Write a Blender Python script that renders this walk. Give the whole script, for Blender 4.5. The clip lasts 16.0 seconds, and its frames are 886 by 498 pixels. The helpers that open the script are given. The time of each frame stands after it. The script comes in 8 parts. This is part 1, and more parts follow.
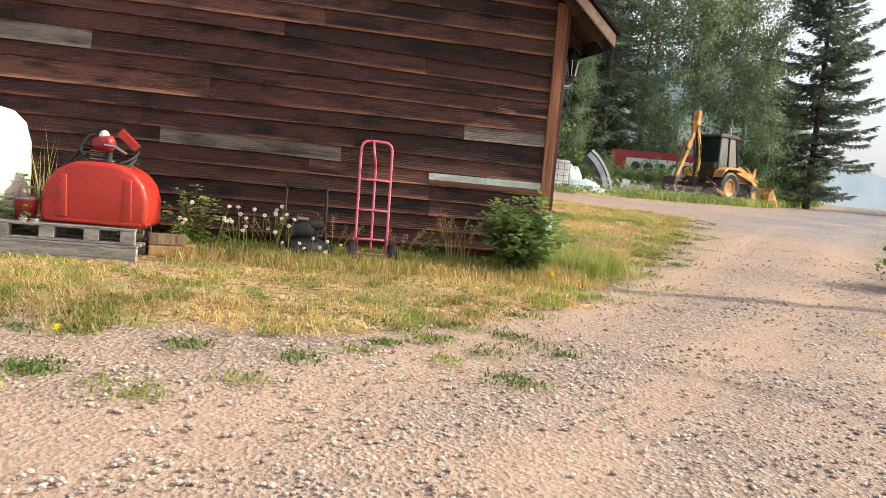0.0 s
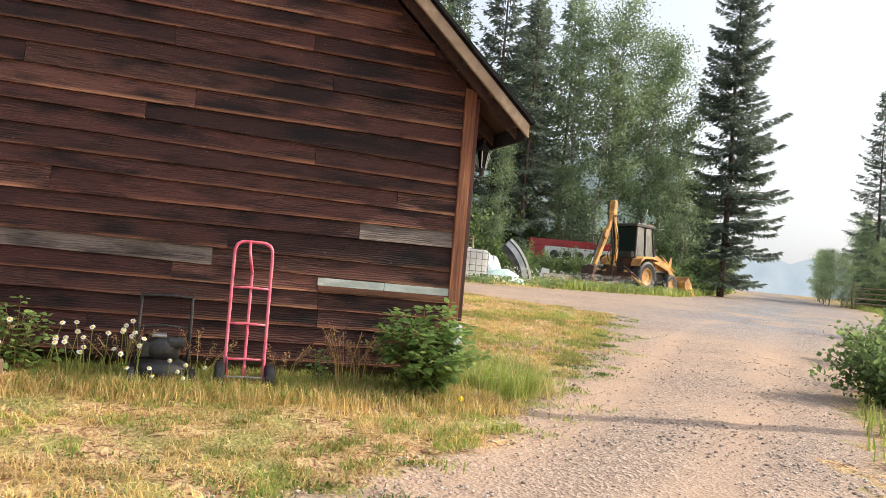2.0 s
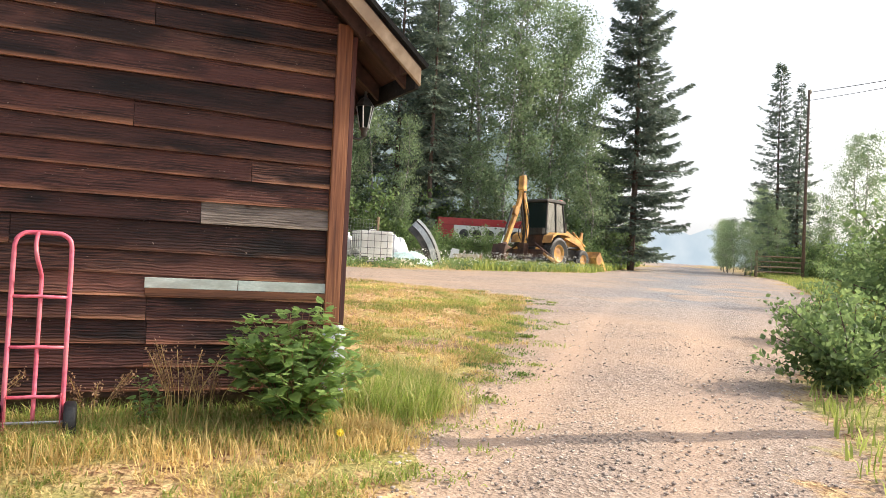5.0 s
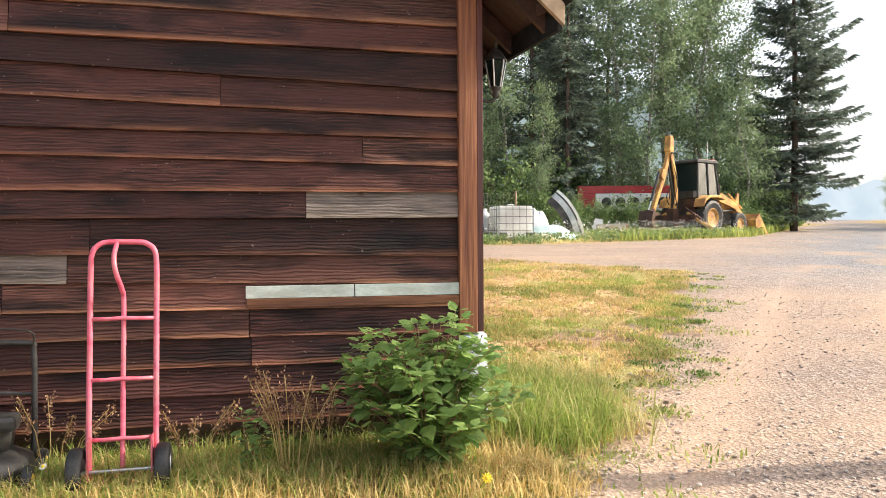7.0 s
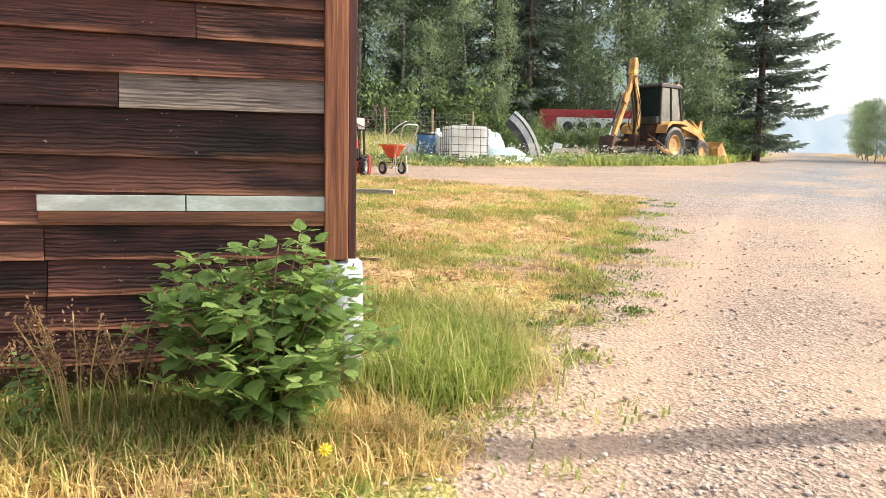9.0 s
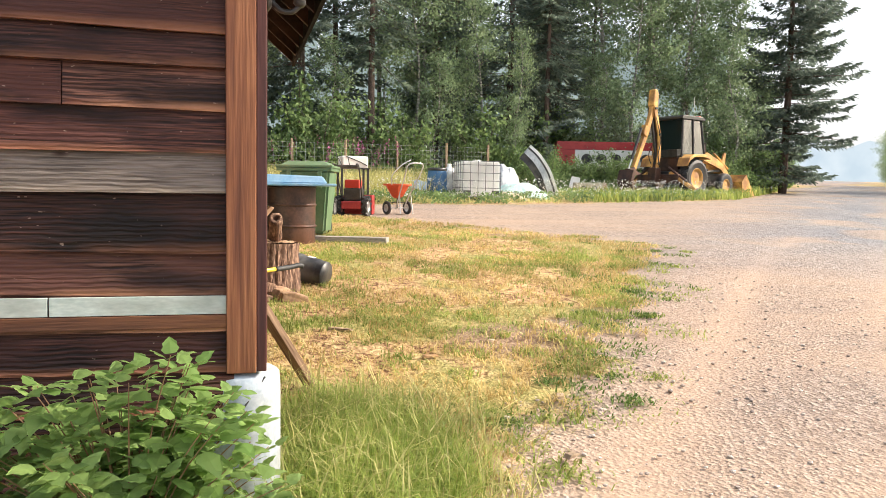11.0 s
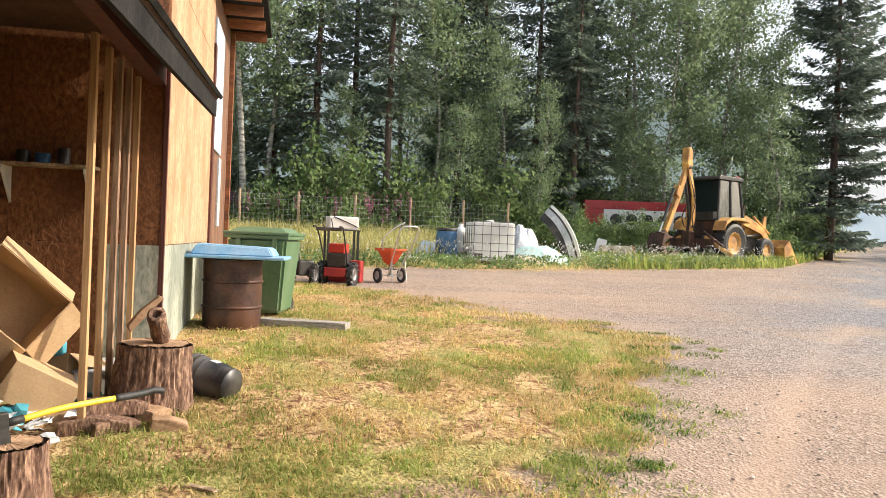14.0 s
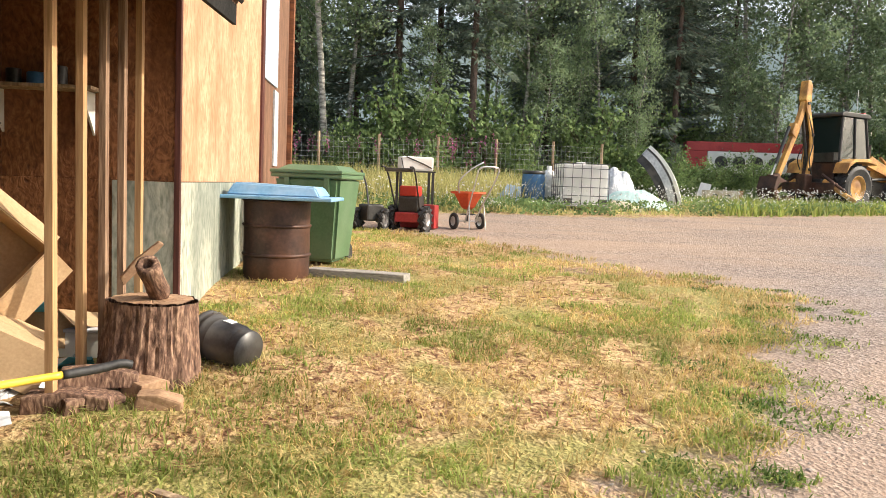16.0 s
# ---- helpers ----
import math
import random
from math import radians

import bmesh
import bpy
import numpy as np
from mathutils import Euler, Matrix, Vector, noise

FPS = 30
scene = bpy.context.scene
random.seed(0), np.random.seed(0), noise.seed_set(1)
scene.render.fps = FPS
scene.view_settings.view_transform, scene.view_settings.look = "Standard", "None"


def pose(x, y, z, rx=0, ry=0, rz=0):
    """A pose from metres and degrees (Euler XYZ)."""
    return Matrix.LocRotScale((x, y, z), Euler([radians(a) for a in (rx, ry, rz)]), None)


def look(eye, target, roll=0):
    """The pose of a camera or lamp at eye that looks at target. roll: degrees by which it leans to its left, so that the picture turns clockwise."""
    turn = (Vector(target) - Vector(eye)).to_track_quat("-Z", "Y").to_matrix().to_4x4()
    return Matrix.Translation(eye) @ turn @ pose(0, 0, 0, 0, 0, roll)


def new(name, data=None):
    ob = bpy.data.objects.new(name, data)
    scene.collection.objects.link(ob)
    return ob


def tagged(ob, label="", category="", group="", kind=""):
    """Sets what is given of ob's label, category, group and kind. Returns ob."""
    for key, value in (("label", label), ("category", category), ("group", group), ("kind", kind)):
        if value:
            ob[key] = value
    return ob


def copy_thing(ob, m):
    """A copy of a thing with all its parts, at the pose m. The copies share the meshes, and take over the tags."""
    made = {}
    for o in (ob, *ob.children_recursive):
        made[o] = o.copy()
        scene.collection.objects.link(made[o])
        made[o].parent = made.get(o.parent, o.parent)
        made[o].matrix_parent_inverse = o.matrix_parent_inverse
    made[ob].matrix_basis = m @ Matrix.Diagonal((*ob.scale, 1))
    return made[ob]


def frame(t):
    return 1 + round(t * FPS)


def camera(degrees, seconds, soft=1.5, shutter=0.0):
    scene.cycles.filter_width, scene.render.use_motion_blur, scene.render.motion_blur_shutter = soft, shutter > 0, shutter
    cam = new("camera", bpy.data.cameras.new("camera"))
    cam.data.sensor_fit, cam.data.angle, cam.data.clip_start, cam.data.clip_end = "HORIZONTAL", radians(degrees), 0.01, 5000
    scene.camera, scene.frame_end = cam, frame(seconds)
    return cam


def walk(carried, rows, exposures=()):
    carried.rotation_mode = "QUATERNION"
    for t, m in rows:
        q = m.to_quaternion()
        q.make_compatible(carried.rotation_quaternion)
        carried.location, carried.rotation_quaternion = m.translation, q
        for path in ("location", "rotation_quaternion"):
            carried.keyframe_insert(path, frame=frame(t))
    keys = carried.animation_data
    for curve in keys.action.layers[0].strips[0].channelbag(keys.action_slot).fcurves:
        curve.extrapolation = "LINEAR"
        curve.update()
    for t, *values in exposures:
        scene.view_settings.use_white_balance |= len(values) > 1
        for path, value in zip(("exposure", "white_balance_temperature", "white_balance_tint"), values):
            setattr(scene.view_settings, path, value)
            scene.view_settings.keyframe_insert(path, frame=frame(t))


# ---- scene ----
cam = camera(59.5, 16.0, soft=0.8)
PATH = [
    (0, (0.259, 0.361, 1.49), (0.66, 2.315, 1.341), 5.2),
    (0.5, (0.356, 0.649, 1.532), (0.778, 2.601, 1.428), 6.4),
    (1, (0.441, 0.942, 1.595), (0.909, 2.886, 1.543), 6.7),
    (1.5, (0.54, 1.214, 1.674), (1.063, 3.144, 1.695), 6.0),
    (2, (0.747, 1.45, 1.733), (1.322, 3.364, 1.818), 5.1),
    (2.5, (0.872, 1.727, 1.797), (1.506, 3.621, 1.907), 4.5),
    (3, (0.979, 2.017, 1.76), (1.675, 3.889, 1.863), 4.5),
    (3.2, (1.064, 2.144, 1.744), (1.799, 4.002, 1.833), 4.5),
    (5.3, (1.566, 3.115, 1.869), (2.356, 4.952, 1.921), 2.7),
    (5.5, (1.612, 3.238, 1.903), (2.363, 5.09, 1.959), 2.4),
    (6, (1.638, 3.547, 1.901), (2.281, 5.439, 1.963), 1.6),
    (6.5, (1.676, 3.85, 1.921), (2.202, 5.78, 1.959), 0.8),
    (7, (1.834, 4.06, 1.937), (2.289, 6.007, 1.913), -0.3),
    (7.5, (2.002, 4.26, 1.924), (2.448, 6.206, 1.813), -1.1),
    (8, (2.209, 4.483, 1.778), (2.695, 6.414, 1.59), -0.9),
    (8.2, (2.319, 4.599, 1.769), (2.836, 6.518, 1.545), -0.2),
    (10.3, (2.815, 5.165, 2.088), (3.336, 7.085, 1.881), 2.2),
    (10.5, (2.913, 5.253, 2.109), (3.42, 7.177, 1.914), 1.8),
    (11, (3.121, 5.54, 2.098), (3.598, 7.477, 1.95), 1.0),
    (11.5, (3.276, 5.834, 2.256), (3.754, 7.774, 2.161), 0.9),
    (11.8, (3.373, 5.967, 2.349), (3.86, 7.905, 2.272), 1.3),
    (12, (3.513, 6.078, 2.378), (4.026, 8.01, 2.333), 1.4),
    (12.5, (3.797, 6.34, 2.298), (4.365, 8.258, 2.293), 2.5),
    (13, (4.062, 6.574, 2.364), (4.684, 8.475, 2.368), 2.8),
    (13.5, (4.218, 6.813, 2.439), (4.767, 8.736, 2.455), 2.6),
    (14, (4.239, 7.189, 2.423), (4.623, 9.152, 2.402), 2.4),
    (14.5, (4.323, 7.624, 2.317), (4.54, 9.61, 2.235), 2.1),
    (15, (4.4, 7.89, 2.321), (4.498, 9.883, 2.191), 1.6),
    (15.5, (4.509, 8.141, 2.389), (4.576, 10.133, 2.225), 1.7),
    (16, (4.659, 8.428, 2.339), (4.811, 10.415, 2.174), 2.3),
]
walk(cam, [(t, look(eye, target, roll)) for t, eye, target, roll in PATH], exposures=[(0, 0.15), (3.0, 0.32), (5.5, 0.44), (8.0, 0.58), (10.5, 0.56), (12.0, 0.42), (13.5, 0.30), (16, 0.28)])

# ---- world, sun, exposure ----
SUN_EL, SUN_AZ = radians(33), radians(95)   # azimuth counted from +y towards +x
world = bpy.data.worlds.new("sky")
scene.world = world
world.use_nodes = True
wn, wl = world.node_tree.nodes, world.node_tree.links
wn.clear()
sky = wn.new("ShaderNodeTexSky")
sky.sky_type = "NISHITA"
sky.sun_disc = False
sky.sun_elevation, sky.sun_rotation = SUN_EL, SUN_AZ
sky.air_density, sky.dust_density, sky.ozone_density = 1.0, 7.0, 1.0
sky_bg = wn.new("ShaderNodeBackground")
sky_bg.inputs[1].default_value = 0.10
smoke_bg = wn.new("ShaderNodeBackground")      # smoke-white veil over the whole sky
smoke_bg.inputs[0].default_value = (0.86, 0.91, 1.0, 1)
smoke_bg.inputs[1].default_value = 0.58
w_add = wn.new("ShaderNodeAddShader")
w_out = wn.new("ShaderNodeOutputWorld")
wl.new(sky.outputs[0], sky_bg.inputs[0])
wl.new(sky_bg.outputs[0], w_add.inputs[0])
wl.new(smoke_bg.outputs[0], w_add.inputs[1])
wl.new(w_add.outputs[0], w_out.inputs[0])

sun_data = bpy.data.lights.new("sun", "SUN")
sun_data.energy, sun_data.angle, sun_data.color = 4.9, radians(0.6), (1.0, 0.89, 0.75)
sun = new("sun", sun_data)
sun_way = Vector((math.sin(SUN_AZ) * math.cos(SUN_EL), math.cos(SUN_AZ) * math.cos(SUN_EL), math.sin(SUN_EL)))
sun.matrix_world = look(sun_way * 60, (0, 0, 0))


# ---- materials ----
def ramp_set(node, stops):
    els = node.color_ramp.elements
    while len(els) < len(stops):
        els.new(0.5)
    for el, (p, c) in zip(els, stops):
        el.position, el.color = p, (*c, 1)


def mat(name, dark, light, rough=0.8, metal=0.0, scale=6.0, stretch=(1, 1, 1), bump=0.3, fine=60.0, vary=0.0, coord="Object",
        mid=None, spec=0.5, dirt=None, dirt_scale=1.5, dirt_amount=0.5, distort=0.6):
    """A surface with coarse patches, fine grain, relief and, where asked, dirt and a shade that varies from piece to piece."""
    m = bpy.data.materials.new(name)
    m.use_nodes = True
    n, l = m.node_tree.nodes, m.node_tree.links
    b = n["Principled BSDF"]
    tc, mp = n.new("ShaderNodeTexCoord"), n.new("ShaderNodeMapping")
    mp.inputs["Scale"].default_value = stretch
    l.new(tc.outputs[coord], mp.inputs[0])
    vec = mp.outputs[0]
    if vary:
        info = n.new("ShaderNodeObjectInfo")
        sh = n.new("ShaderNodeVectorMath")
        sh.operation = "MULTIPLY_ADD"
        l.new(info.outputs["Random"], sh.inputs[0])
        sh.inputs[1].default_value = (37.0, 19.0, 53.0)
        l.new(vec, sh.inputs[2])
        vec = sh.outputs[0]
    na, nb = n.new("ShaderNodeTexNoise"), n.new("ShaderNodeTexNoise")
    na.inputs["Scale"].default_value, na.inputs["Detail"].default_value, na.inputs["Distortion"].default_value = scale, 6, distort
    nb.inputs["Scale"].default_value, nb.inputs["Detail"].default_value = fine, 4
    l.new(vec, na.inputs["Vector"])
    l.new(vec, nb.inputs["Vector"])
    mixf = n.new("ShaderNodeMath")
    mixf.operation = "MULTIPLY_ADD"
    l.new(nb.outputs["Fac"], mixf.inputs[0])
    mixf.inputs[1].default_value = 0.45
    half = n.new("ShaderNodeMath")
    half.operation = "MULTIPLY"
    half.inputs[1].default_value = 0.55
    l.new(na.outputs["Fac"], half.inputs[0])
    l.new(half.outputs[0], mixf.inputs[2])
    ramp = n.new("ShaderNodeValToRGB")
    stops = [(0.36, dark), (0.64, light)] if mid is None else [(0.34, dark), (0.5, mid), (0.66, light)]
    ramp_set(ramp, stops)
    l.new(mixf.outputs[0], ramp.inputs[0])
    col = ramp.outputs[0]
    if dirt is not None:
        nd = n.new("ShaderNodeTexNoise")
        nd.inputs["Scale"].default_value, nd.inputs["Detail"].default_value = dirt_scale, 5
        l.new(vec, nd.inputs["Vector"])
        rd = n.new("ShaderNodeValToRGB")
        ramp_set(rd, [(0.5 - 0.08, (0, 0, 0)), (0.5 + 0.14, (dirt_amount,) * 3)])
        l.new(nd.outputs["Fac"], rd.inputs[0])
        mx = n.new("ShaderNodeMixRGB")
        l.new(rd.outputs[0], mx.inputs[0])
        l.new(col, mx.inputs[1])
        mx.inputs[2].default_value = (*dirt, 1)
        col = mx.outputs[0]
    if vary:
        hsv = n.new("ShaderNodeHueSaturation")
        mul = n.new("ShaderNodeMath")
        mul.operation = "MULTIPLY_ADD"
        l.new(info.outputs["Random"], mul.inputs[0])
        mul.inputs[1].default_value, mul.inputs[2].default_value = 2 * vary, 1 - vary
        l.new(mul.outputs[0], hsv.inputs["Value"])
        l.new(col, hsv.inputs["Color"])
        col = hsv.outputs[0]
    l.new(col, b.inputs["Base Color"])
    b.inputs["Roughness"].default_value, b.inputs["Metallic"].default_value = rough, metal
    b.inputs["Specular IOR Level"].default_value = spec
    if bump:
        bp = n.new("ShaderNodeBump")
        bp.inputs["Strength"].default_value, bp.inputs["Distance"].default_value = bump, 0.01
        l.new(mixf.outputs[0], bp.inputs["Height"])
        l.new(bp.outputs[0], b.inputs["Normal"])
    return m


def leaf_mat(name, dark, light, trans=0.35, rough=0.55):
    """Foliage: a shade that varies clump by clump, and light that shines through."""
    m = bpy.data.materials.new(name)
    m.use_nodes = True
    n, l = m.node_tree.nodes, m.node_tree.links
    b = n["Principled BSDF"]
    geo = n.new("ShaderNodeNewGeometry")
    ramp = n.new("ShaderNodeValToRGB")
    ramp_set(ramp, [(0.0, dark), (1.0, light)])
    l.new(geo.outputs["Random Per Island"], ramp.inputs[0])
    tc, no = n.new("ShaderNodeTexCoord"), n.new("ShaderNodeTexNoise")
    no.inputs["Scale"].default_value = 0.9
    l.new(tc.outputs["Object"], no.inputs["Vector"])
    hsv, mr = n.new("ShaderNodeHueSaturation"), n.new("ShaderNodeMapRange")
    mr.inputs["From Min"].default_value, mr.inputs["From Max"].default_value = 0.3, 0.7
    mr.inputs["To Min"].default_value, mr.inputs["To Max"].default_value = 0.7, 1.3
    l.new(no.outputs["Fac"], mr.inputs["Value"])
    l.new(mr.outputs[0], hsv.inputs["Value"])
    l.new(ramp.outputs[0], hsv.inputs["Color"])
    l.new(hsv.outputs[0], b.inputs["Base Color"])
    b.inputs["Roughness"].default_value = rough
    b.inputs["Specular IOR Level"].default_value = 0.3
    tr, mix = n.new("ShaderNodeBsdfTranslucent"), n.new("ShaderNodeMixShader")
    l.new(hsv.outputs[0], tr.inputs[0])
    mix.inputs[0].default_value = trans
    l.new(b.outputs[0], mix.inputs[1])
    l.new(tr.outputs[0], mix.inputs[2])
    l.new(mix.outputs[0], n["Material Output"].inputs[0])
    return m




def board_mat(name, dark, mid, light, bare, knot, vary, foot_light_amount):
    """Weathered softwood board: drawn-out growth rings, knots, bare wood and caught light painted along the lower edge,
    stains from board to board.
    """
    m = bpy.data.materials.new(name)
    m.use_nodes = True
    n, l = m.node_tree.nodes, m.node_tree.links
    b = n["Principled BSDF"]
    tc, info = n.new("ShaderNodeTexCoord"), n.new("ShaderNodeObjectInfo")
    sh = n.new("ShaderNodeVectorMath")
    sh.operation = "MULTIPLY_ADD"
    l.new(info.outputs["Random"], sh.inputs[0])
    sh.inputs[1].default_value = (41.0, 17.0, 23.0)
    l.new(tc.outputs["Object"], sh.inputs[2])

    def mapped(scale):
        mp = n.new("ShaderNodeMapping")
        mp.inputs["Scale"].default_value = scale
        l.new(sh.outputs[0], mp.inputs[0])
        return mp.outputs[0]

    def nz(vec, scale, detail, dist=0.0):
        t = n.new("ShaderNodeTexNoise")
        t.inputs["Scale"].default_value, t.inputs["Detail"].default_value, t.inputs["Distortion"].default_value = scale, detail, dist
        l.new(vec, t.inputs["Vector"])
        return t.outputs["Fac"]

    def rp(fac, *stops):
        r = n.new("ShaderNodeValToRGB")
        ramp_set(r, stops)
        l.new(fac, r.inputs[0])
        return r.outputs[0]

    def mx(fac, c1, c2, mode="MIX"):
        t = n.new("ShaderNodeMixRGB")
        t.blend_type = mode
        for s, v in zip(t.inputs, (fac, c1, c2)):
            if isinstance(v, (int, float)):
                s.default_value = v
            elif isinstance(v, tuple):
                s.default_value = (*v, 1)
            else:
                l.new(v, s)
        return t.outputs[0]

    wave = n.new("ShaderNodeTexWave")
    wave.wave_type, wave.bands_direction = "BANDS", "Z"
    wave.inputs["Scale"].default_value, wave.inputs["Distortion"].default_value = 15.0, 7.0
    wave.inputs["Detail"].default_value, wave.inputs["Detail Scale"].default_value, wave.inputs["Detail Roughness"].default_value = 3.0, 1.1, 0.55
    l.new(mapped((0.30, 1, 1.0)), wave.inputs["Vector"])
    streak = nz(mapped((1.6, 8, 64)), 3.0, 7)
    stain = nz(mapped((0.8, 3, 3.5)), 1.7, 5, 0.8)
    ring = rp(wave.outputs["Fac"], (0.30, dark), (0.55, mid), (0.85, light))
    line = rp(streak, (0.36, dark), (0.50, mid), (0.64, light))
    col = mx(0.72, ring, line)
    col = mx(rp(stain, (0.42, (0, 0, 0)), (0.60, (0.75, 0.75, 0.75))), col, tuple(v * 2.1 for v in mid))
    col = mx(rp(nz(mapped((0.7, 3, 2.0)), 2.3, 4), (0.50, (0, 0, 0)), (0.66, (0.85, 0.85, 0.85))), col, tuple(v * 0.55 for v in dark))
    vor = n.new("ShaderNodeTexVoronoi")
    vor.inputs["Scale"].default_value = 2.6
    l.new(mapped((0.75, 0.3, 1.5)), vor.inputs["Vector"])
    col = mx(rp(vor.outputs["Distance"], (0.045, (0.9, 0.9, 0.9)), (0.085, (0, 0, 0))), col, knot)
    # light caught by the lower edge, painted as bare orange wood, in broken stretches
    sep = n.new("ShaderNodeSeparateXYZ")
    l.new(tc.outputs["Generated"], sep.inputs[0])
    low = rp(sep.outputs[2], (0.02, (1, 1, 1)), (0.20, (0, 0, 0)))
    brk = rp(nz(mapped((0.9, 1, 2)), 1.6, 5), (0.40, (0, 0, 0)), (0.54, (foot_light_amount,) * 3))
    col = mx(mx(1.0, low, brk, "MULTIPLY"), col, bare)
    hsv, mul = n.new("ShaderNodeHueSaturation"), n.new("ShaderNodeMath")
    mul.operation = "MULTIPLY_ADD"
    l.new(info.outputs["Random"], mul.inputs[0])
    mul.inputs[1].default_value, mul.inputs[2].default_value = 2 * vary, 1 - vary
    l.new(mul.outputs[0], hsv.inputs["Value"])
    l.new(col, hsv.inputs["Color"])
    scuff = rp(nz(mapped((9, 5, 18)), 4.0, 2), (0.735, (0, 0, 0)), (0.76, (0.5, 0.5, 0.5)))
    l.new(mx(scuff, hsv.outputs[0], (0.45, 0.34, 0.28)), b.inputs["Base Color"])
    b.inputs["Roughness"].default_value, b.inputs["Specular IOR Level"].default_value = 0.58, 0.3
    hs = n.new("ShaderNodeMath")
    hs.operation = "ADD"
    l.new(wave.outputs["Fac"], hs.inputs[0])
    l.new(streak, hs.inputs[1])
    bp = n.new("ShaderNodeBump")
    bp.inputs["Strength"].default_value, bp.inputs["Distance"].default_value = 0.6, 0.005
    l.new(hs.outputs[0], bp.inputs["Height"])
    l.new(bp.outputs[0], b.inputs["Normal"])
    return m


SIDING = board_mat("siding_wood", (0.008, 0.0035, 0.0033), (0.036, 0.0130, 0.0103), (0.135, 0.054, 0.040), (0.34, 0.145, 0.078), (0.08, 0.030, 0.020), 0.5, 0.75)
SIDING_WARM = board_mat("siding_worn_wood", (0.014, 0.0062, 0.0055), (0.064, 0.0255, 0.019), (0.22, 0.105, 0.074), (0.44, 0.21, 0.115), (0.10, 0.036, 0.024), 0.35, 0.9)
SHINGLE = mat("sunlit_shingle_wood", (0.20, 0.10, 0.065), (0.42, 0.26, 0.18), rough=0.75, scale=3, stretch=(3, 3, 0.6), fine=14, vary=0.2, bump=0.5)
SIDING_GREY = board_mat("siding_grey_wood", (0.055, 0.042, 0.036), (0.13, 0.105, 0.09), (0.26, 0.22, 0.19), (0.42, 0.34, 0.26), (0.05, 0.025, 0.02), 0.25, 0.7)
SIDING_ORANGE = mat("siding_orange_edge", (0.16, 0.055, 0.022), (0.42, 0.17, 0.07), rough=0.7, scale=2.0, stretch=(0.6, 4, 8), fine=14, vary=0.25, bump=0.5, dirt=(0.05, 0.02, 0.015), dirt_scale=1.0, dirt_amount=0.6)
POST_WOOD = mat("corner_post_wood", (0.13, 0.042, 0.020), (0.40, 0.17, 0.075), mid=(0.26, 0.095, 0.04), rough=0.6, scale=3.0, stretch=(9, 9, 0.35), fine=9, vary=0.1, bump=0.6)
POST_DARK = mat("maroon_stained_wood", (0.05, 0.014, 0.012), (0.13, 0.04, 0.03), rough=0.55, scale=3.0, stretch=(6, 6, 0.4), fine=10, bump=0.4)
PALE = mat("pale_green_strip", (0.42, 0.50, 0.46), (0.68, 0.74, 0.68), rough=0.7, scale=3, stretch=(1, 1, 3), fine=30, bump=0.1, dirt=(0.30, 0.30, 0.26), dirt_scale=4, dirt_amount=0.5)
LUMBER = mat("new_lumber", (0.32, 0.17, 0.075), (0.58, 0.36, 0.18), rough=0.6, scale=3, stretch=(7, 7, 0.4), fine=10, vary=0.15, bump=0.3)
LUMBER_OLD = mat("weathered_lumber", (0.22, 0.15, 0.09), (0.50, 0.38, 0.25), rough=0.8, scale=3, stretch=(7, 7, 0.5), fine=10, vary=0.2, bump=0.6, dirt=(0.10, 0.06, 0.04), dirt_scale=2, dirt_amount=0.6)
BRACE_WOOD = mat("brown_weathered_plank", (0.13, 0.07, 0.04), (0.38, 0.25, 0.16), rough=0.8, scale=3, stretch=(7, 7, 0.5), fine=10, bump=0.7)
RAKE = mat("rake_board_wood", (0.30, 0.20, 0.12), (0.60, 0.46, 0.32), rough=0.75, scale=2, stretch=(1, 1, 1), fine=12, bump=0.4, dirt=(0.14, 0.08, 0.05), dirt_scale=1.5, dirt_amount=0.7)
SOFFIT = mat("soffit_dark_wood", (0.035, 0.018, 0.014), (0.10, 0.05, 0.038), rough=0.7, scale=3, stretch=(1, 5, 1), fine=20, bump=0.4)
ROOFING = mat("black_roofing", (0.012, 0.012, 0.012), (0.035, 0.034, 0.033), rough=0.9, spec=0.1, scale=4, fine=60, bump=0.5)
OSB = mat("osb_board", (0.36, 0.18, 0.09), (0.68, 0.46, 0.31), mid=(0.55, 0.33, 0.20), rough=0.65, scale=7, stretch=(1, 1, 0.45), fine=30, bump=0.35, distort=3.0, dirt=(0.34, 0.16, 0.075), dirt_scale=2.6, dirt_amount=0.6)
# same chipboard as OSB, darkened in colour for the shade inside the bay
OSB_SHADED = mat("osb_board_shaded", (0.09, 0.032, 0.013), (0.42, 0.19, 0.08), mid=(0.25, 0.10, 0.038), rough=0.55, scale=11, stretch=(1, 1, 0.6), fine=30, bump=0.6, distort=4.0, dirt=(0.14, 0.05, 0.02), dirt_scale=1.4, dirt_amount=0.6)
OSB_GREEN = mat("osb_green_treated", (0.22, 0.25, 0.20), (0.60, 0.60, 0.50), rough=0.7, scale=8, stretch=(1, 1, 0.4), fine=26, bump=0.35, distort=3.0, dirt=(0.11, 0.14, 0.12), dirt_scale=1.8, dirt_amount=0.6)
BROWN_PANEL = mat("brown_panel", (0.10, 0.05, 0.03), (0.26, 0.14, 0.085), rough=0.7, scale=2, stretch=(3, 3, 0.6), fine=14, bump=0.4)
BLUE_SHEET = mat("pale_blue_sheet", (0.36, 0.50, 0.66), (0.60, 0.70, 0.80), rough=0.5, scale=2, fine=20, bump=0.1)
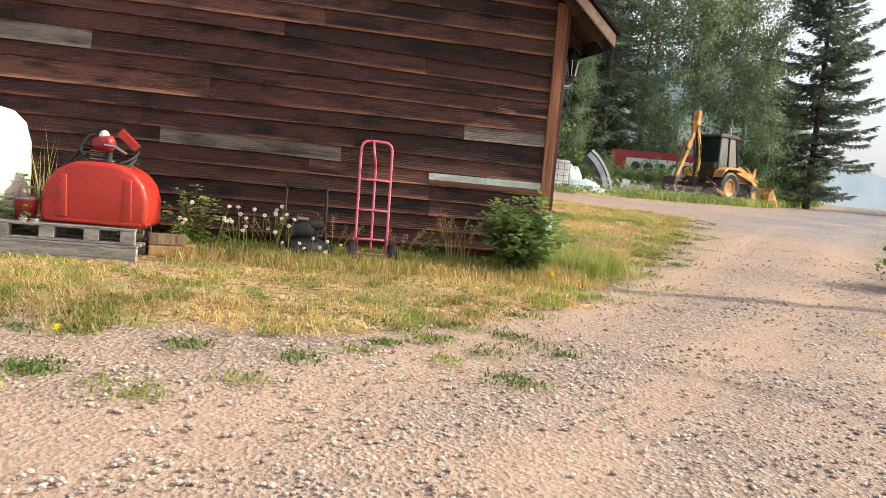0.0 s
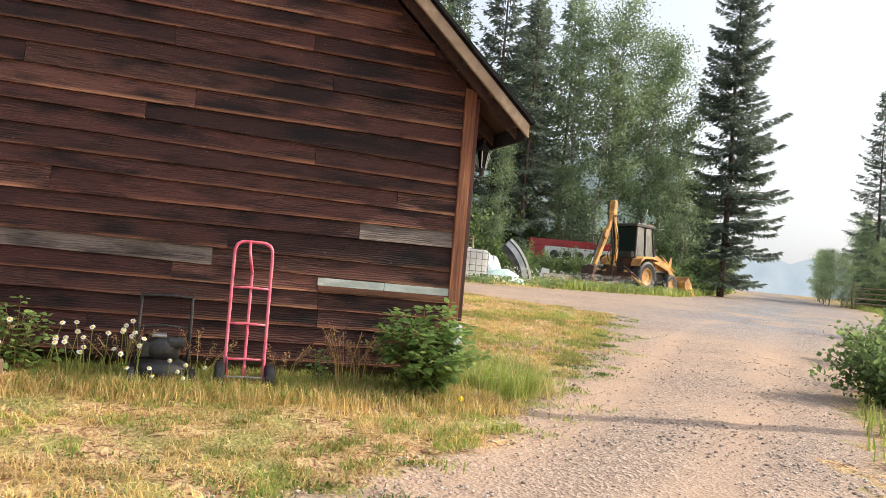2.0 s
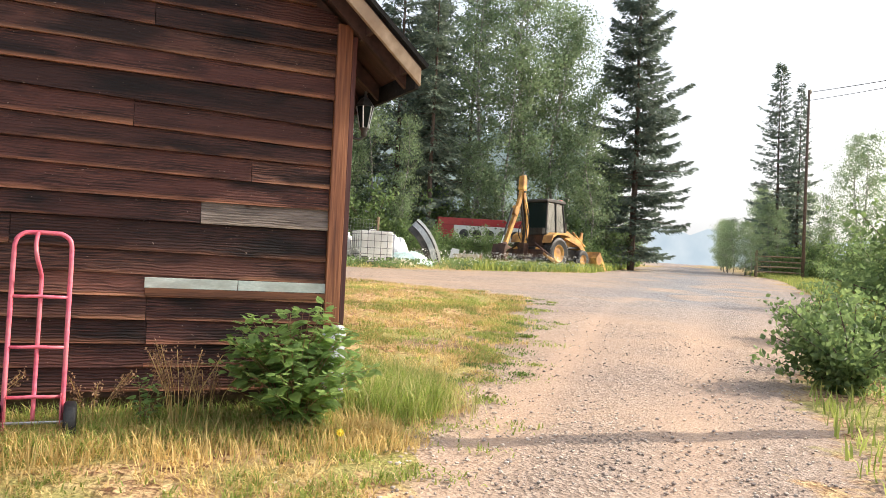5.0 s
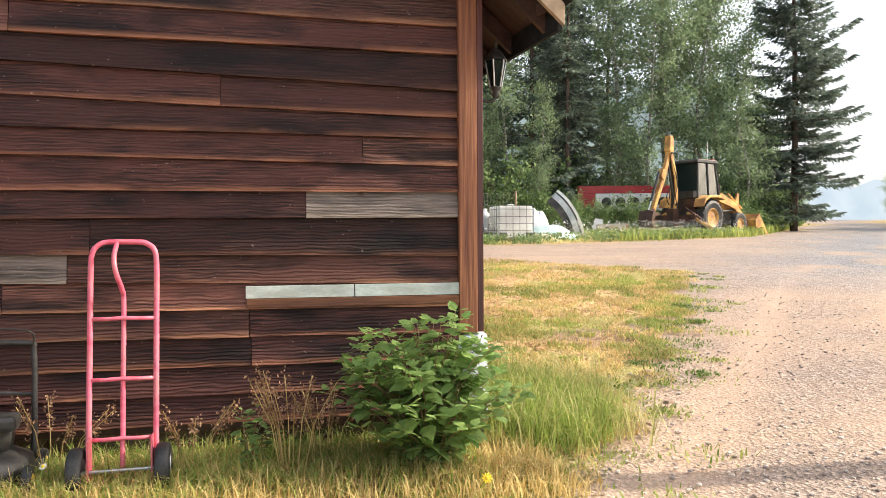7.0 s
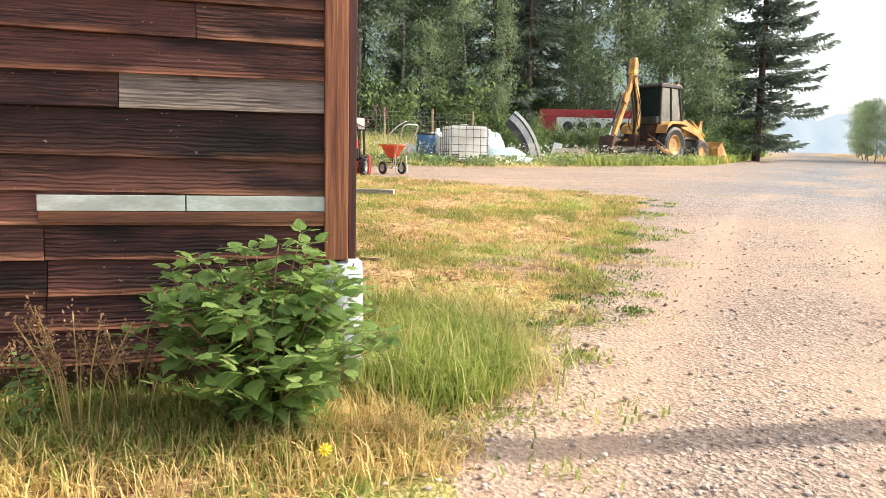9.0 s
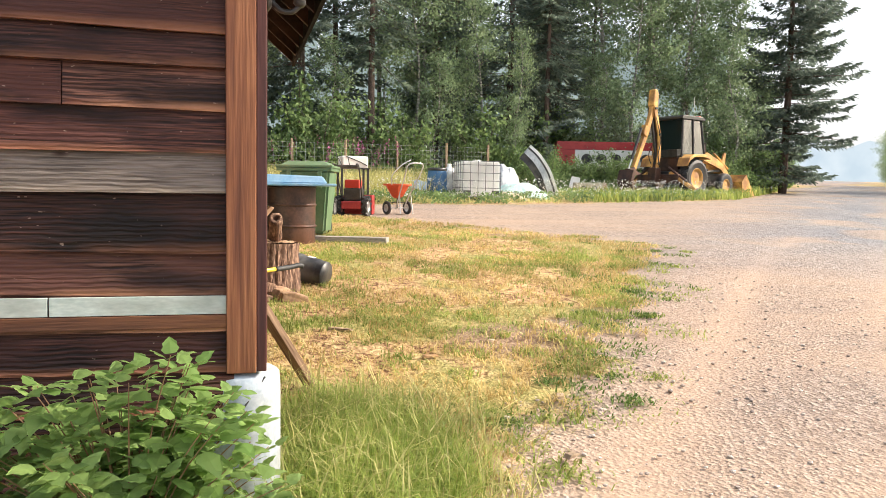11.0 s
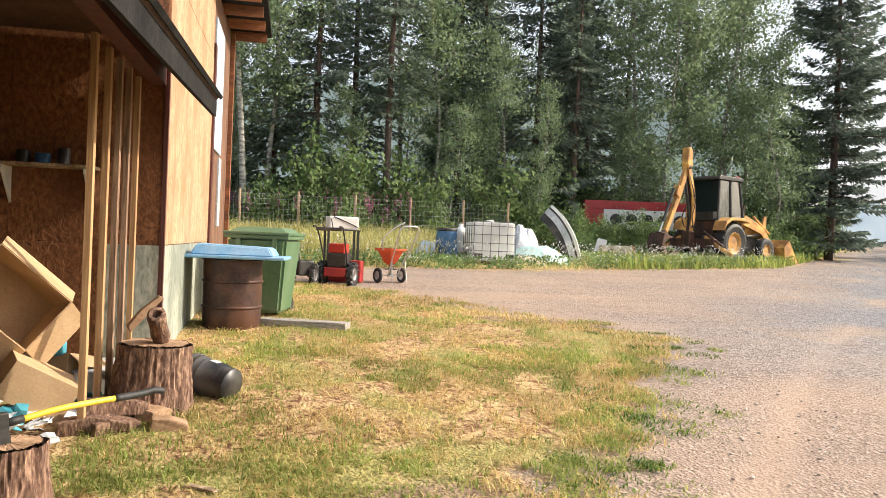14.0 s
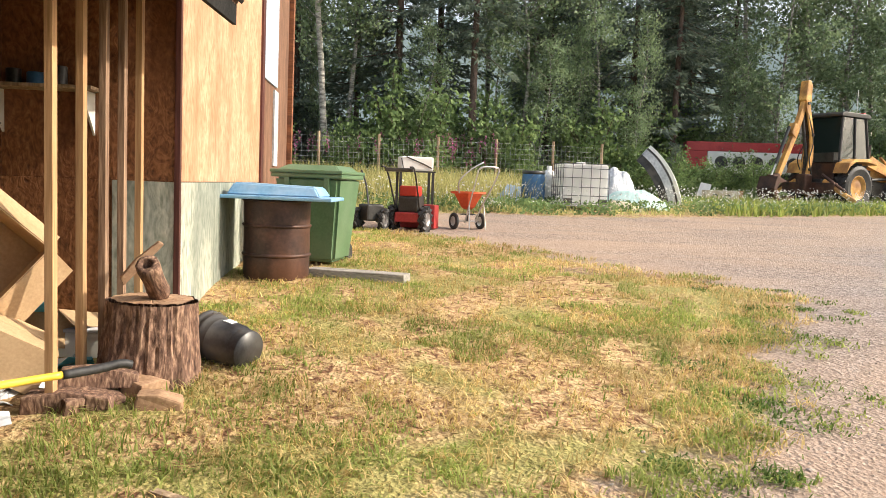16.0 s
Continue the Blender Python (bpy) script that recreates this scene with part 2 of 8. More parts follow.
CONCRETE = mat("white_concrete_pier", (0.27, 0.33, 0.40), (0.48, 0.54, 0.60), rough=0.8, scale=5, fine=50, bump=0.3, dirt=(0.3, 0.27, 0.22), dirt_scale=4, dirt_amount=0.6)
BARK_S = mat("spruce_bark", (0.05, 0.035, 0.028), (0.17, 0.12, 0.095), rough=0.9, scale=5, stretch=(3, 3, 1), fine=25, bump=0.9)
BARK_A = mat("aspen_bark", (0.22, 0.21, 0.18), (0.58, 0.56, 0.50), rough=0.8, scale=3, stretch=(1, 1, 3), fine=14, bump=0.4, dirt=(0.05, 0.045, 0.04), dirt_scale=4, dirt_amount=0.8)
BARK_LOG = mat("log_bark", (0.045, 0.022, 0.015), (0.42, 0.27, 0.18), mid=(0.16, 0.09, 0.06), rough=0.9, scale=7, stretch=(3.2, 3.2, 0.9), fine=22, bump=1.0, distort=1.5)
LOG_END = mat("log_end_grain", (0.20, 0.11, 0.06), (0.50, 0.33, 0.20), rough=0.8, scale=6, fine=40, bump=0.5, dirt=(0.2, 0.11, 0.06), dirt_scale=3, dirt_amount=0.6)
NEEDLES = leaf_mat("spruce_needles", (0.105, 0.145, 0.120), (0.205, 0.250, 0.200), trans=0.5, rough=0.6)
NEEDLES_PALE = leaf_mat("spruce_needles_pale", (0.12, 0.165, 0.128), (0.23, 0.28, 0.205), trans=0.5, rough=0.6)
ASPEN_LEAF = leaf_mat("aspen_leaves", (0.165, 0.235, 0.13), (0.31, 0.40, 0.22), trans=0.5, rough=0.45)
BUSH_LEAF = leaf_mat("shrub_leaves", (0.12, 0.19, 0.075), (0.26, 0.36, 0.14), trans=0.5)
RASP_LEAF = leaf_mat("currant_leaves", (0.18, 0.30, 0.085), (0.36, 0.50, 0.17), trans=0.5, rough=0.4)
GRASS_DRY = leaf_mat("dry_grass", (0.44, 0.31, 0.11), (0.74, 0.58, 0.27), trans=0.35, rough=0.7)
GRASS_GREEN = leaf_mat("green_grass", (0.19, 0.26, 0.05), (0.44, 0.47, 0.15), trans=0.5, rough=0.6)
GRASS_LONG = leaf_mat("long_green_grass", (0.20, 0.29, 0.05), (0.48, 0.54, 0.16), trans=0.5, rough=0.55)
WEED = leaf_mat("dark_weed_leaves", (0.07, 0.13, 0.025), (0.20, 0.28, 0.07), trans=0.4, rough=0.6)
GRASS_TALL = leaf_mat("tall_pale_grass", (0.36, 0.36, 0.12), (0.64, 0.58, 0.27), trans=0.45, rough=0.65)
TOTE_WHITE = leaf_mat("milky_tote_plastic", (0.82, 0.82, 0.80), (0.86, 0.86, 0.84), trans=0.45, rough=0.4)
PETAL = leaf_mat("white_petals", (0.7, 0.7, 0.68), (0.85, 0.85, 0.82), trans=0.2)
PETAL_Y = leaf_mat("yellow_petals", (0.75, 0.55, 0.03), (0.85, 0.65, 0.05), trans=0.2)
FIREWEED = leaf_mat("fireweed_flowers", (0.30, 0.07, 0.18), (0.5, 0.16, 0.32), trans=0.3)
SEEDHEAD = leaf_mat("brown_seedheads", (0.22, 0.12, 0.07), (0.42, 0.27, 0.16), trans=0.3)
PINK_PAINT = mat("faded_pink_red_paint", (0.62, 0.085, 0.15), (0.84, 0.20, 0.28), rough=0.42, scale=4, fine=30, bump=0.05, dirt=(0.55, 0.22, 0.2), dirt_scale=5, dirt_amount=0.5)
RED_PAINT = mat("red_tank_paint", (0.46, 0.022, 0.014), (0.60, 0.05, 0.03), rough=0.38, scale=2, fine=30, bump=0.06, dirt=(0.30, 0.035, 0.02), dirt_scale=3, dirt_amount=0.5)
ORANGE_RED = mat("orange_red_plastic", (0.60, 0.08, 0.025), (0.78, 0.15, 0.05), rough=0.45, scale=3, fine=30, bump=0.05, dirt=(0.4, 0.07, 0.03), dirt_scale=4, dirt_amount=0.4)
RED_DARK = mat("dark_red_paint", (0.30, 0.02, 0.025), (0.46, 0.05, 0.045), rough=0.45, scale=2, fine=30, bump=0.05)
BLACK_RUBBER = mat("black_rubber", (0.012, 0.012, 0.012), (0.04, 0.04, 0.04), rough=0.6, scale=8, fine=60, bump=0.2)
BLACK_PLASTIC = mat("black_plastic", (0.012, 0.012, 0.013), (0.04, 0.04, 0.045), rough=0.4, scale=5, fine=40, bump=0.1, dirt=(0.14, 0.13, 0.11), dirt_scale=4, dirt_amount=0.5)
BLACK_METAL = mat("black_painted_metal", (0.012, 0.012, 0.012), (0.05, 0.048, 0.045), rough=0.45, scale=6, fine=40, bump=0.1)
GREY_METAL = mat("grey_metal", (0.25, 0.25, 0.25), (0.5, 0.5, 0.5), rough=0.4, metal=0.8, scale=6, fine=40, bump=0.1)
CAGE = mat("dull_zinc_tube", (0.07, 0.075, 0.08), (0.16, 0.165, 0.17), rough=0.5, metal=0.3, scale=6, fine=40, bump=0.05)
STEEL = mat("bright_steel", (0.5, 0.5, 0.5), (0.7, 0.7, 0.7), rough=0.3, metal=0.9, scale=6, fine=40, bump=0.05)
RUST = mat("rusty_brown_steel", (0.024, 0.014, 0.012), (0.10, 0.052, 0.040), mid=(0.05, 0.027, 0.023), rough=0.5, metal=0.25, scale=4, fine=30, bump=0.3, dirt=(0.15, 0.065, 0.035), dirt_scale=2.2, dirt_amount=0.6)
BLUE_LID = mat("faded_blue_plastic", (0.12, 0.31, 0.54), (0.22, 0.45, 0.68), rough=0.5, scale=3, fine=30, bump=0.06, dirt=(0.36, 0.50, 0.64), dirt_scale=3, dirt_amount=0.4)
GREEN_BIN = mat("green_bin_plastic", (0.065, 0.14, 0.065), (0.11, 0.20, 0.10), rough=0.45, scale=3, fine=40, bump=0.06, dirt=(0.18, 0.24, 0.16), dirt_scale=2, dirt_amount=0.4)
YELLOW = mat("machine_yellow_paint", (0.50, 0.24, 0.05), (0.78, 0.45, 0.13), rough=0.55, scale=2.5, fine=25, bump=0.1, dirt=(0.20, 0.085, 0.035), dirt_scale=2.0, dirt_amount=0.8)
YELLOW_AXE = mat("yellow_fibreglass", (0.75, 0.50, 0.03), (0.88, 0.64, 0.08), rough=0.35, scale=4, fine=40, bump=0.03)
WHITE_PLASTIC = mat("white_plastic", (0.72, 0.73, 0.70), (0.85, 0.85, 0.82), rough=0.4, scale=2, fine=20, bump=0.04, dirt=(0.55, 0.54, 0.46), dirt_scale=2, dirt_amount=0.4)
BLUE_DRUM = mat("blue_drum_plastic", (0.03, 0.11, 0.24), (0.08, 0.20, 0.36), rough=0.45, scale=3, fine=30, bump=0.05)
CARD = mat("corrugated_cardboard", (0.42, 0.28, 0.15), (0.58, 0.41, 0.24), rough=0.85, scale=3, fine=60, bump=0.1, vary=0.12, dirt=(0.36, 0.22, 0.11), dirt_scale=2, dirt_amount=0.4)
PAPER = mat("white_paper", (0.62, 0.62, 0.60), (0.82, 0.82, 0.80), rough=0.8, scale=6, fine=30, bump=0.05, vary=0.1)
TEAL = mat("teal_plastic", (0.05, 0.32, 0.42), (0.12, 0.45, 0.55), rough=0.5, scale=5, fine=30, bump=0.05)
PALLET_WOOD = mat("grey_pallet_wood", (0.14, 0.13, 0.12), (0.40, 0.37, 0.33), rough=0.85, scale=3, stretch=(1, 6, 6), fine=16, bump=0.6, vary=0.25)
BEIGE = mat("beige_box_plastic", (0.42, 0.36, 0.25), (0.60, 0.53, 0.40), rough=0.6, scale=3, fine=30, bump=0.1)
FABRIC_TEAL = mat("pale_teal_tarp", (0.30, 0.48, 0.46), (0.52, 0.66, 0.63), rough=0.6, scale=4, fine=30, bump=0.2)
FABRIC_GREY = mat("grey_tarp", (0.35, 0.37, 0.40), (0.68, 0.70, 0.72), rough=0.6, scale=3, fine=20, bump=0.2)
DUST = mat("dusty_floor", (0.08, 0.055, 0.035), (0.22, 0.15, 0.095), rough=0.9, scale=3, fine=40, bump=0.3)
# dark brown boards; also the painted shade under the shed
DARK_IN = mat("dark_boards_and_shade", (0.05, 0.03, 0.02), (0.13, 0.075, 0.05), rough=0.8, scale=3, fine=20, bump=0.2)
STONE = mat("gravel_stone", (0.20, 0.175, 0.15), (0.52, 0.46, 0.40), rough=0.9, scale=9, fine=50, bump=0.4, vary=0.35)

GLASS = bpy.data.materials.new("tinted_glass")
GLASS.use_nodes = True
gb = GLASS.node_tree.nodes["Principled BSDF"]
gb.inputs["Base Color"].default_value = (0.03, 0.05, 0.048, 1)
gb.inputs["Roughness"].default_value, gb.inputs["Transmission Weight"].default_value, gb.inputs["IOR"].default_value = 0.1, 0.3, 1.25


# ---- helpers for building ----
def ground_z(x, y):
    z = float(np.interp(y, GY, GZ))
    return z + 0.02 * noise.noise((x * 0.35, y * 0.35, 0.0)) + 0.008 * noise.noise((x * 1.7, y * 1.7, 5.0))


GY = [-60, -18.4, 0, 5.5, 9.2, 11.5, 15.6, 26.6, 33, 92, 400]
GZ = [-2.0, -0.8, 0.02, 0.49, 0.70, 0.94, 1.34, 1.84, 2.11, 4.3, 12]


def mesh_of(name, bm, material, smooth=False):
    me = bpy.data.meshes.new(name)
    bm.to_mesh(me)
    bm.free()
    for m in (material if isinstance(material, (list, tuple)) else [material]):
        me.materials.append(m)
    if smooth:
        me.polygons.foreach_set("use_smooth", [True] * len(me.polygons))
    return me


def part(name, bm, material, parent=None, label="", smooth=False):
    ob = new(name, mesh_of(name, bm, material, smooth))
    ob.parent = parent
    if label:
        ob["label"] = label
    return ob


def thing(name, m, label, category, group="", kind=""):
    ob = new(name)
    ob.matrix_world = m
    return tagged(ob, label, category, group, kind)


def at_ground(x, y, rz=0, dz=0.0):
    return pose(x, y, ground_z(x, y) + dz, 0, 0, rz)


def box(x0, x1, y0, y1, z0, z1, bevel=0.0, m=None, bm=None):
    """A box, bevelled where asked, laid into bm."""
    own = bmesh.new()
    bmesh.ops.create_cube(own, size=1, matrix=Matrix.LocRotScale(((x0 + x1) / 2, (y0 + y1) / 2, (z0 + z1) / 2), None, (x1 - x0, y1 - y0, z1 - z0)))
    if bevel:
        bmesh.ops.bevel(own, geom=own.edges[:], offset=bevel, segments=2, affect="EDGES", profile=0.6)
    if m is not None:
        own.transform(m)
    return join(bm, own)


def join(bm, own):
    if bm is None:
        return own
    me = bpy.data.meshes.new("tmp")
    own.to_mesh(me)
    own.free()
    bm.from_mesh(me)
    bpy.data.meshes.remove(me)
    return bm


def tube(points, r, sides=10, bm=None, closed=False, taper=None):
    """A tube along a bent line."""
    own = bmesh.new()
    pts = [Vector(p) for p in points]
    rings = []
    up = Vector((0.13, 0.31, 0.94))
    for i, p in enumerate(pts):
        a = pts[i - 1] if i > 0 else (pts[-1] if closed else p)
        b = pts[i + 1] if i + 1 < len(pts) else (pts[0] if closed else p)
        d = (b - a).normalized()
        u = d.cross(up)
        if u.length < 0.05:
            u = d.cross(Vector((1, 0, 0)))
        u.normalize()
        v = d.cross(u)
        rr = r if taper is None else r * (1 + (taper - 1) * i / (len(pts) - 1))
        rings.append([own.verts.new(p + rr * (math.cos(2 * math.pi * k / sides) * u + math.sin(2 * math.pi * k / sides) * v)) for k in range(sides)])
    loops = list(zip(rings, rings[1:])) + ([(rings[-1], rings[0])] if closed else [])
    for ra, rb in loops:
        for k in range(sides):
            own.faces.new((ra[k], ra[(k + 1) % sides], rb[(k + 1) % sides], rb[k]))
    if not closed:
        own.faces.new(rings[0][::-1])
        own.faces.new(rings[-1])
    bmesh.ops.recalc_face_normals(own, faces=own.faces[:])
    return join(bm, own)


def lathe(profile, sides=28, bm=None, cap=True, m=None, wobble=0.0):
    """A turned body from (radius, height) pairs."""
    own = bmesh.new()
    rings = []
    for r, z in profile:
        ring = []
        for k in range(sides):
            a = 2 * math.pi * k / sides
            rr = r * (1 + wobble * noise.noise((math.cos(a) * 2.2, math.sin(a) * 2.2, z * 1.5)))
            ring.append(own.verts.new((rr * math.cos(a), rr * math.sin(a), z)))
        rings.append(ring)
    for ra, rb in zip(rings, rings[1:]):
        for k in range(sides):
            own.faces.new((ra[k], ra[(k + 1) % sides], rb[(k + 1) % sides], rb[k]))
    if cap:
        own.faces.new(rings[0][::-1])
        own.faces.new(rings[-1])
    bmesh.ops.recalc_face_normals(own, faces=own.faces[:])
    if m is not None:
        own.transform(m)
    return join(bm, own)


def smooth_path(points, steps=6):
    """Catmull-Rom points through a bent line."""
    p = [Vector(q) for q in points]
    p = [p[0]] + p + [p[-1]]
    out = []
    for i in range(1, len(p) - 2):
        for s in range(steps):
            t = s / steps
            a, b, c, d = p[i - 1], p[i], p[i + 1], p[i + 2]
            out.append(0.5 * (2 * b + (c - a) * t + (2 * a - 5 * b + 4 * c - d) * t * t + (3 * b - a - 3 * c + d) * t ** 3))
    out.append(p[-2])
    return out


def prism(outline, y0, y1, bm=None, bevel=0.0, m=None):
    """A plate with an (x, z) outline, between y0 and y1."""
    own = bmesh.new()
    va = [own.verts.new((x, y0, z)) for x, z in outline]
    vb = [own.verts.new((x, y1, z)) for x, z in outline]
    own.faces.new(va)
    own.faces.new(vb[::-1])
    k = len(outline)
    for i in range(k):
        own.faces.new((va[i], vb[i], vb[(i + 1) % k], va[(i + 1) % k]))
    bmesh.ops.recalc_face_normals(own, faces=own.faces[:])
    if bevel:
        bmesh.ops.bevel(own, geom=own.edges[:], offset=bevel, segments=2, affect="EDGES", profile=0.6)
    if m is not None:
        own.transform(m)
    return join(bm, own)


def raw_mesh(name, verts, faces, material, smooth=False):
    me = bpy.data.meshes.new(name)
    me.from_pydata(verts, [], faces)
    me.materials.append(material)
    return me


def cards(name, centres, sizes, material, rng, droop=0.0, aspect=0.6):
    """Many small leaf-shaped pieces (two triangles each, folded)."""
    n = len(centres)
    c = np.asarray(centres, dtype=float)
    s = np.asarray(sizes, dtype=float).reshape(-1, 1)
    u = rng.normal(size=(n, 3))
    u[:, 2] -= droop
    u /= np.linalg.norm(u, axis=1, keepdims=True)
    w = rng.normal(size=(n, 3))
    v = np.cross(u, w)
    v /= np.linalg.norm(v, axis=1, keepdims=True) + 1e-9
    nn = np.cross(u, v)
    a, b = c - u * s * 0.5, c + u * s * 0.5
    l, r = c + v * s * aspect * 0.5 + nn * s * 0.12, c - v * s * aspect * 0.5 + nn * s * 0.12
    verts = np.stack([a, l, b, r], axis=1).reshape(-1, 3)
    faces = np.arange(4 * n).reshape(-1, 4)
    return raw_mesh(name, verts.tolist(), faces.tolist(), material)


def blades(name, bases, heights, material, rng, lean=0.5, width=0.012):
    """Blades of grass: a tapered strip of two pieces each, bent over."""
    n = len(bases)
    b = np.asarray(bases, dtype=float)
    hgt = np.asarray(heights, dtype=float).reshape(-1, 1)
    ang = rng.uniform(0, 2 * math.pi, n)
    side = np.stack([np.cos(ang), np.sin(ang), np.zeros(n)], axis=1)
    out = np.stack([-np.sin(ang), np.cos(ang), np.zeros(n)], axis=1)
    k = rng.uniform(0.1, 1.0, (n, 1)) * lean
    up = np.array([[0, 0, 1.0]])
    w = np.asarray(width) * (0.6 + 0.8 * rng.random((n, 1)))
    mid = b + up * hgt * 0.55 + out * hgt * k * 0.3
    tip = b + up * hgt * (1 - 0.25 * k) + out * hgt * k
    verts = np.stack([b - side * w, b + side * w, mid + side * w * 0.7, mid - side * w * 0.7, tip], axis=1).reshape(-1, 3)
    i = 5 * np.arange(n)
    quads = np.stack([i, i + 1, i + 2, i + 3], axis=1).tolist()
    tris = np.stack([i + 3, i + 2, i + 4], axis=1).tolist()
    return raw_mesh(name, verts.tolist(), quads + tris, material)


# ---- ground ----
EDGE_Y = [4.6, 5.0, 5.3, 5.9, 6.9, 7.7, 10.0, 10.7, 11.7, 13.5, 15.7, 16.6, 17.5, 19.5, 20.6, 21.2, 21.8]
EDGE_X = [-14, -3.0, 0.3, 1.5, 2.7, 3.1, 4.9, 5.5, 6.1, 7.2, 8.5, 8.1, 7.2, 6.2, 4.6, 0.0, -14]
FAR_X = [-60, -10, 0, 8, 14, 20, 26, 36, 60, 120]
FAR_Y = [22.5, 22.8, 23.3, 24.6, 26.9, 30.0, 36.4, 48.0, 77, 150]
RIGHT_Y = [-60, 0, 3.6, 6.6, 9.0, 13, 19, 31, 50, 78, 160]
RIGHT_X = [3.9, 4.2, 4.9, 6.0, 8.3, 13.0, 20.0, 31.5, 46, 67, 135]


def yard(x, y):
    """How far (m) a place lies inside the dry lawn by the shed; below 0 outside."""
    return min(float(np.interp(y, EDGE_Y, EDGE_X)) - x, (y - 5.45) * 0.9, 21.6 - y)


def verge(x, y):
    """How far (m) a place lies inside the wild growth beyond the road."""
    far = (y - float(np.interp(x, FAR_X, FAR_Y))) * 0.75
    right = (x - float(np.interp(y, RIGHT_Y, RIGHT_X))) * 0.75
    return max(far, right)


def axis_steps(lo, a, b, hi, fine):
    mid = list(np.arange(a, b, fine))
    left, right, s = [], [], fine
    p = a
    while p > lo:
        s *= 1.22
        p -= s
        left.append(p)
    p, s = mid[-1], fine
    while p < hi:
        s *= 1.22
        p += s
        right.append(p)
    return left[::-1] + mid + right


def make_ground():
    xs, ys = axis_steps(-500, -5, 12, 500, 0.13), axis_steps(-300, 0.5, 26, 700, 0.13)
    verts, zone = [], []
    for y in ys:
        for x in xs:
            wob = 0.45 * noise.noise((x * 0.8, y * 0.8, 2.0)) + 0.30 * noise.noise((x * 2.7, y * 2.7, 7.0))
            lawn, wild = yard(x, y) + wob, verge(x, y) + wob
            z = ground_z(x, y) + 0.012 * noise.noise((x * 5, y * 5, 1.0))
            if lawn > 0 or wild > 0:
                z += 0.03 * min(1, max(lawn, wild)) + 0.02 * noise.noise((x * 2.2, y * 2.2, 3.0))
            # wheel tracks along the road
            line = float(np.interp(y, [0, 4.5, 5.1, 7.45, 8.7, 10.65, 11.9, 13.1, 15.2, 20, 30], [-4, 0.6, 1.33, 3.6, 4.8, 6.42, 7.5, 8.5, 10.45, 15, 24])) + 0.12 * noise.noise((x * 0.3, y * 0.3, 9.0))
            wide = float(np.interp(y, [5, 9, 12], [0.75, 0.42, 0.24]))
            tr = max(math.exp(-((x - line) / wide) ** 2), 0.85 * math.exp(-((x - line - 2.0) / 0.45) ** 2), 0.5 * math.exp(-((x - line - 3.4) / 0.4) ** 2))
            z -= 0.015 * tr
            verts.append((x, y, z))
            c = min(1, max(0, 0.5 + lawn * 0.9, 0.5 + wild * 0.9))
            grey = math.exp(-((x - 0.86 * y + 0.6) / 4.2) ** 2) * min(1, max(0, (y - 12) / 5.0))
            bare = max(math.exp(-(((x - 7.2) / 0.75) ** 2 + ((y - 16.95) / 0.3) ** 2)), 0.9 * math.exp(-(((x - 5.15) / 0.75) ** 2 + ((y - 11.3) / 0.5) ** 2)))
            zone.append((c, grey, tr, bare))
    nx = len(xs)
    faces = [(j * nx + i, j * nx + i + 1, (j + 1) * nx + i + 1, (j + 1) * nx + i) for j in range(len(ys) - 1) for i in range(nx - 1)]
    me = bpy.data.meshes.new("ground")
    me.from_pydata(verts, [], faces)
    at = me.color_attributes.new("zone", "FLOAT_COLOR", "POINT")
    at.data.foreach_set("color", np.asarray(zone, dtype=np.float32).ravel())
    me.polygons.foreach_set("use_smooth", [True] * len(me.polygons))
    return me


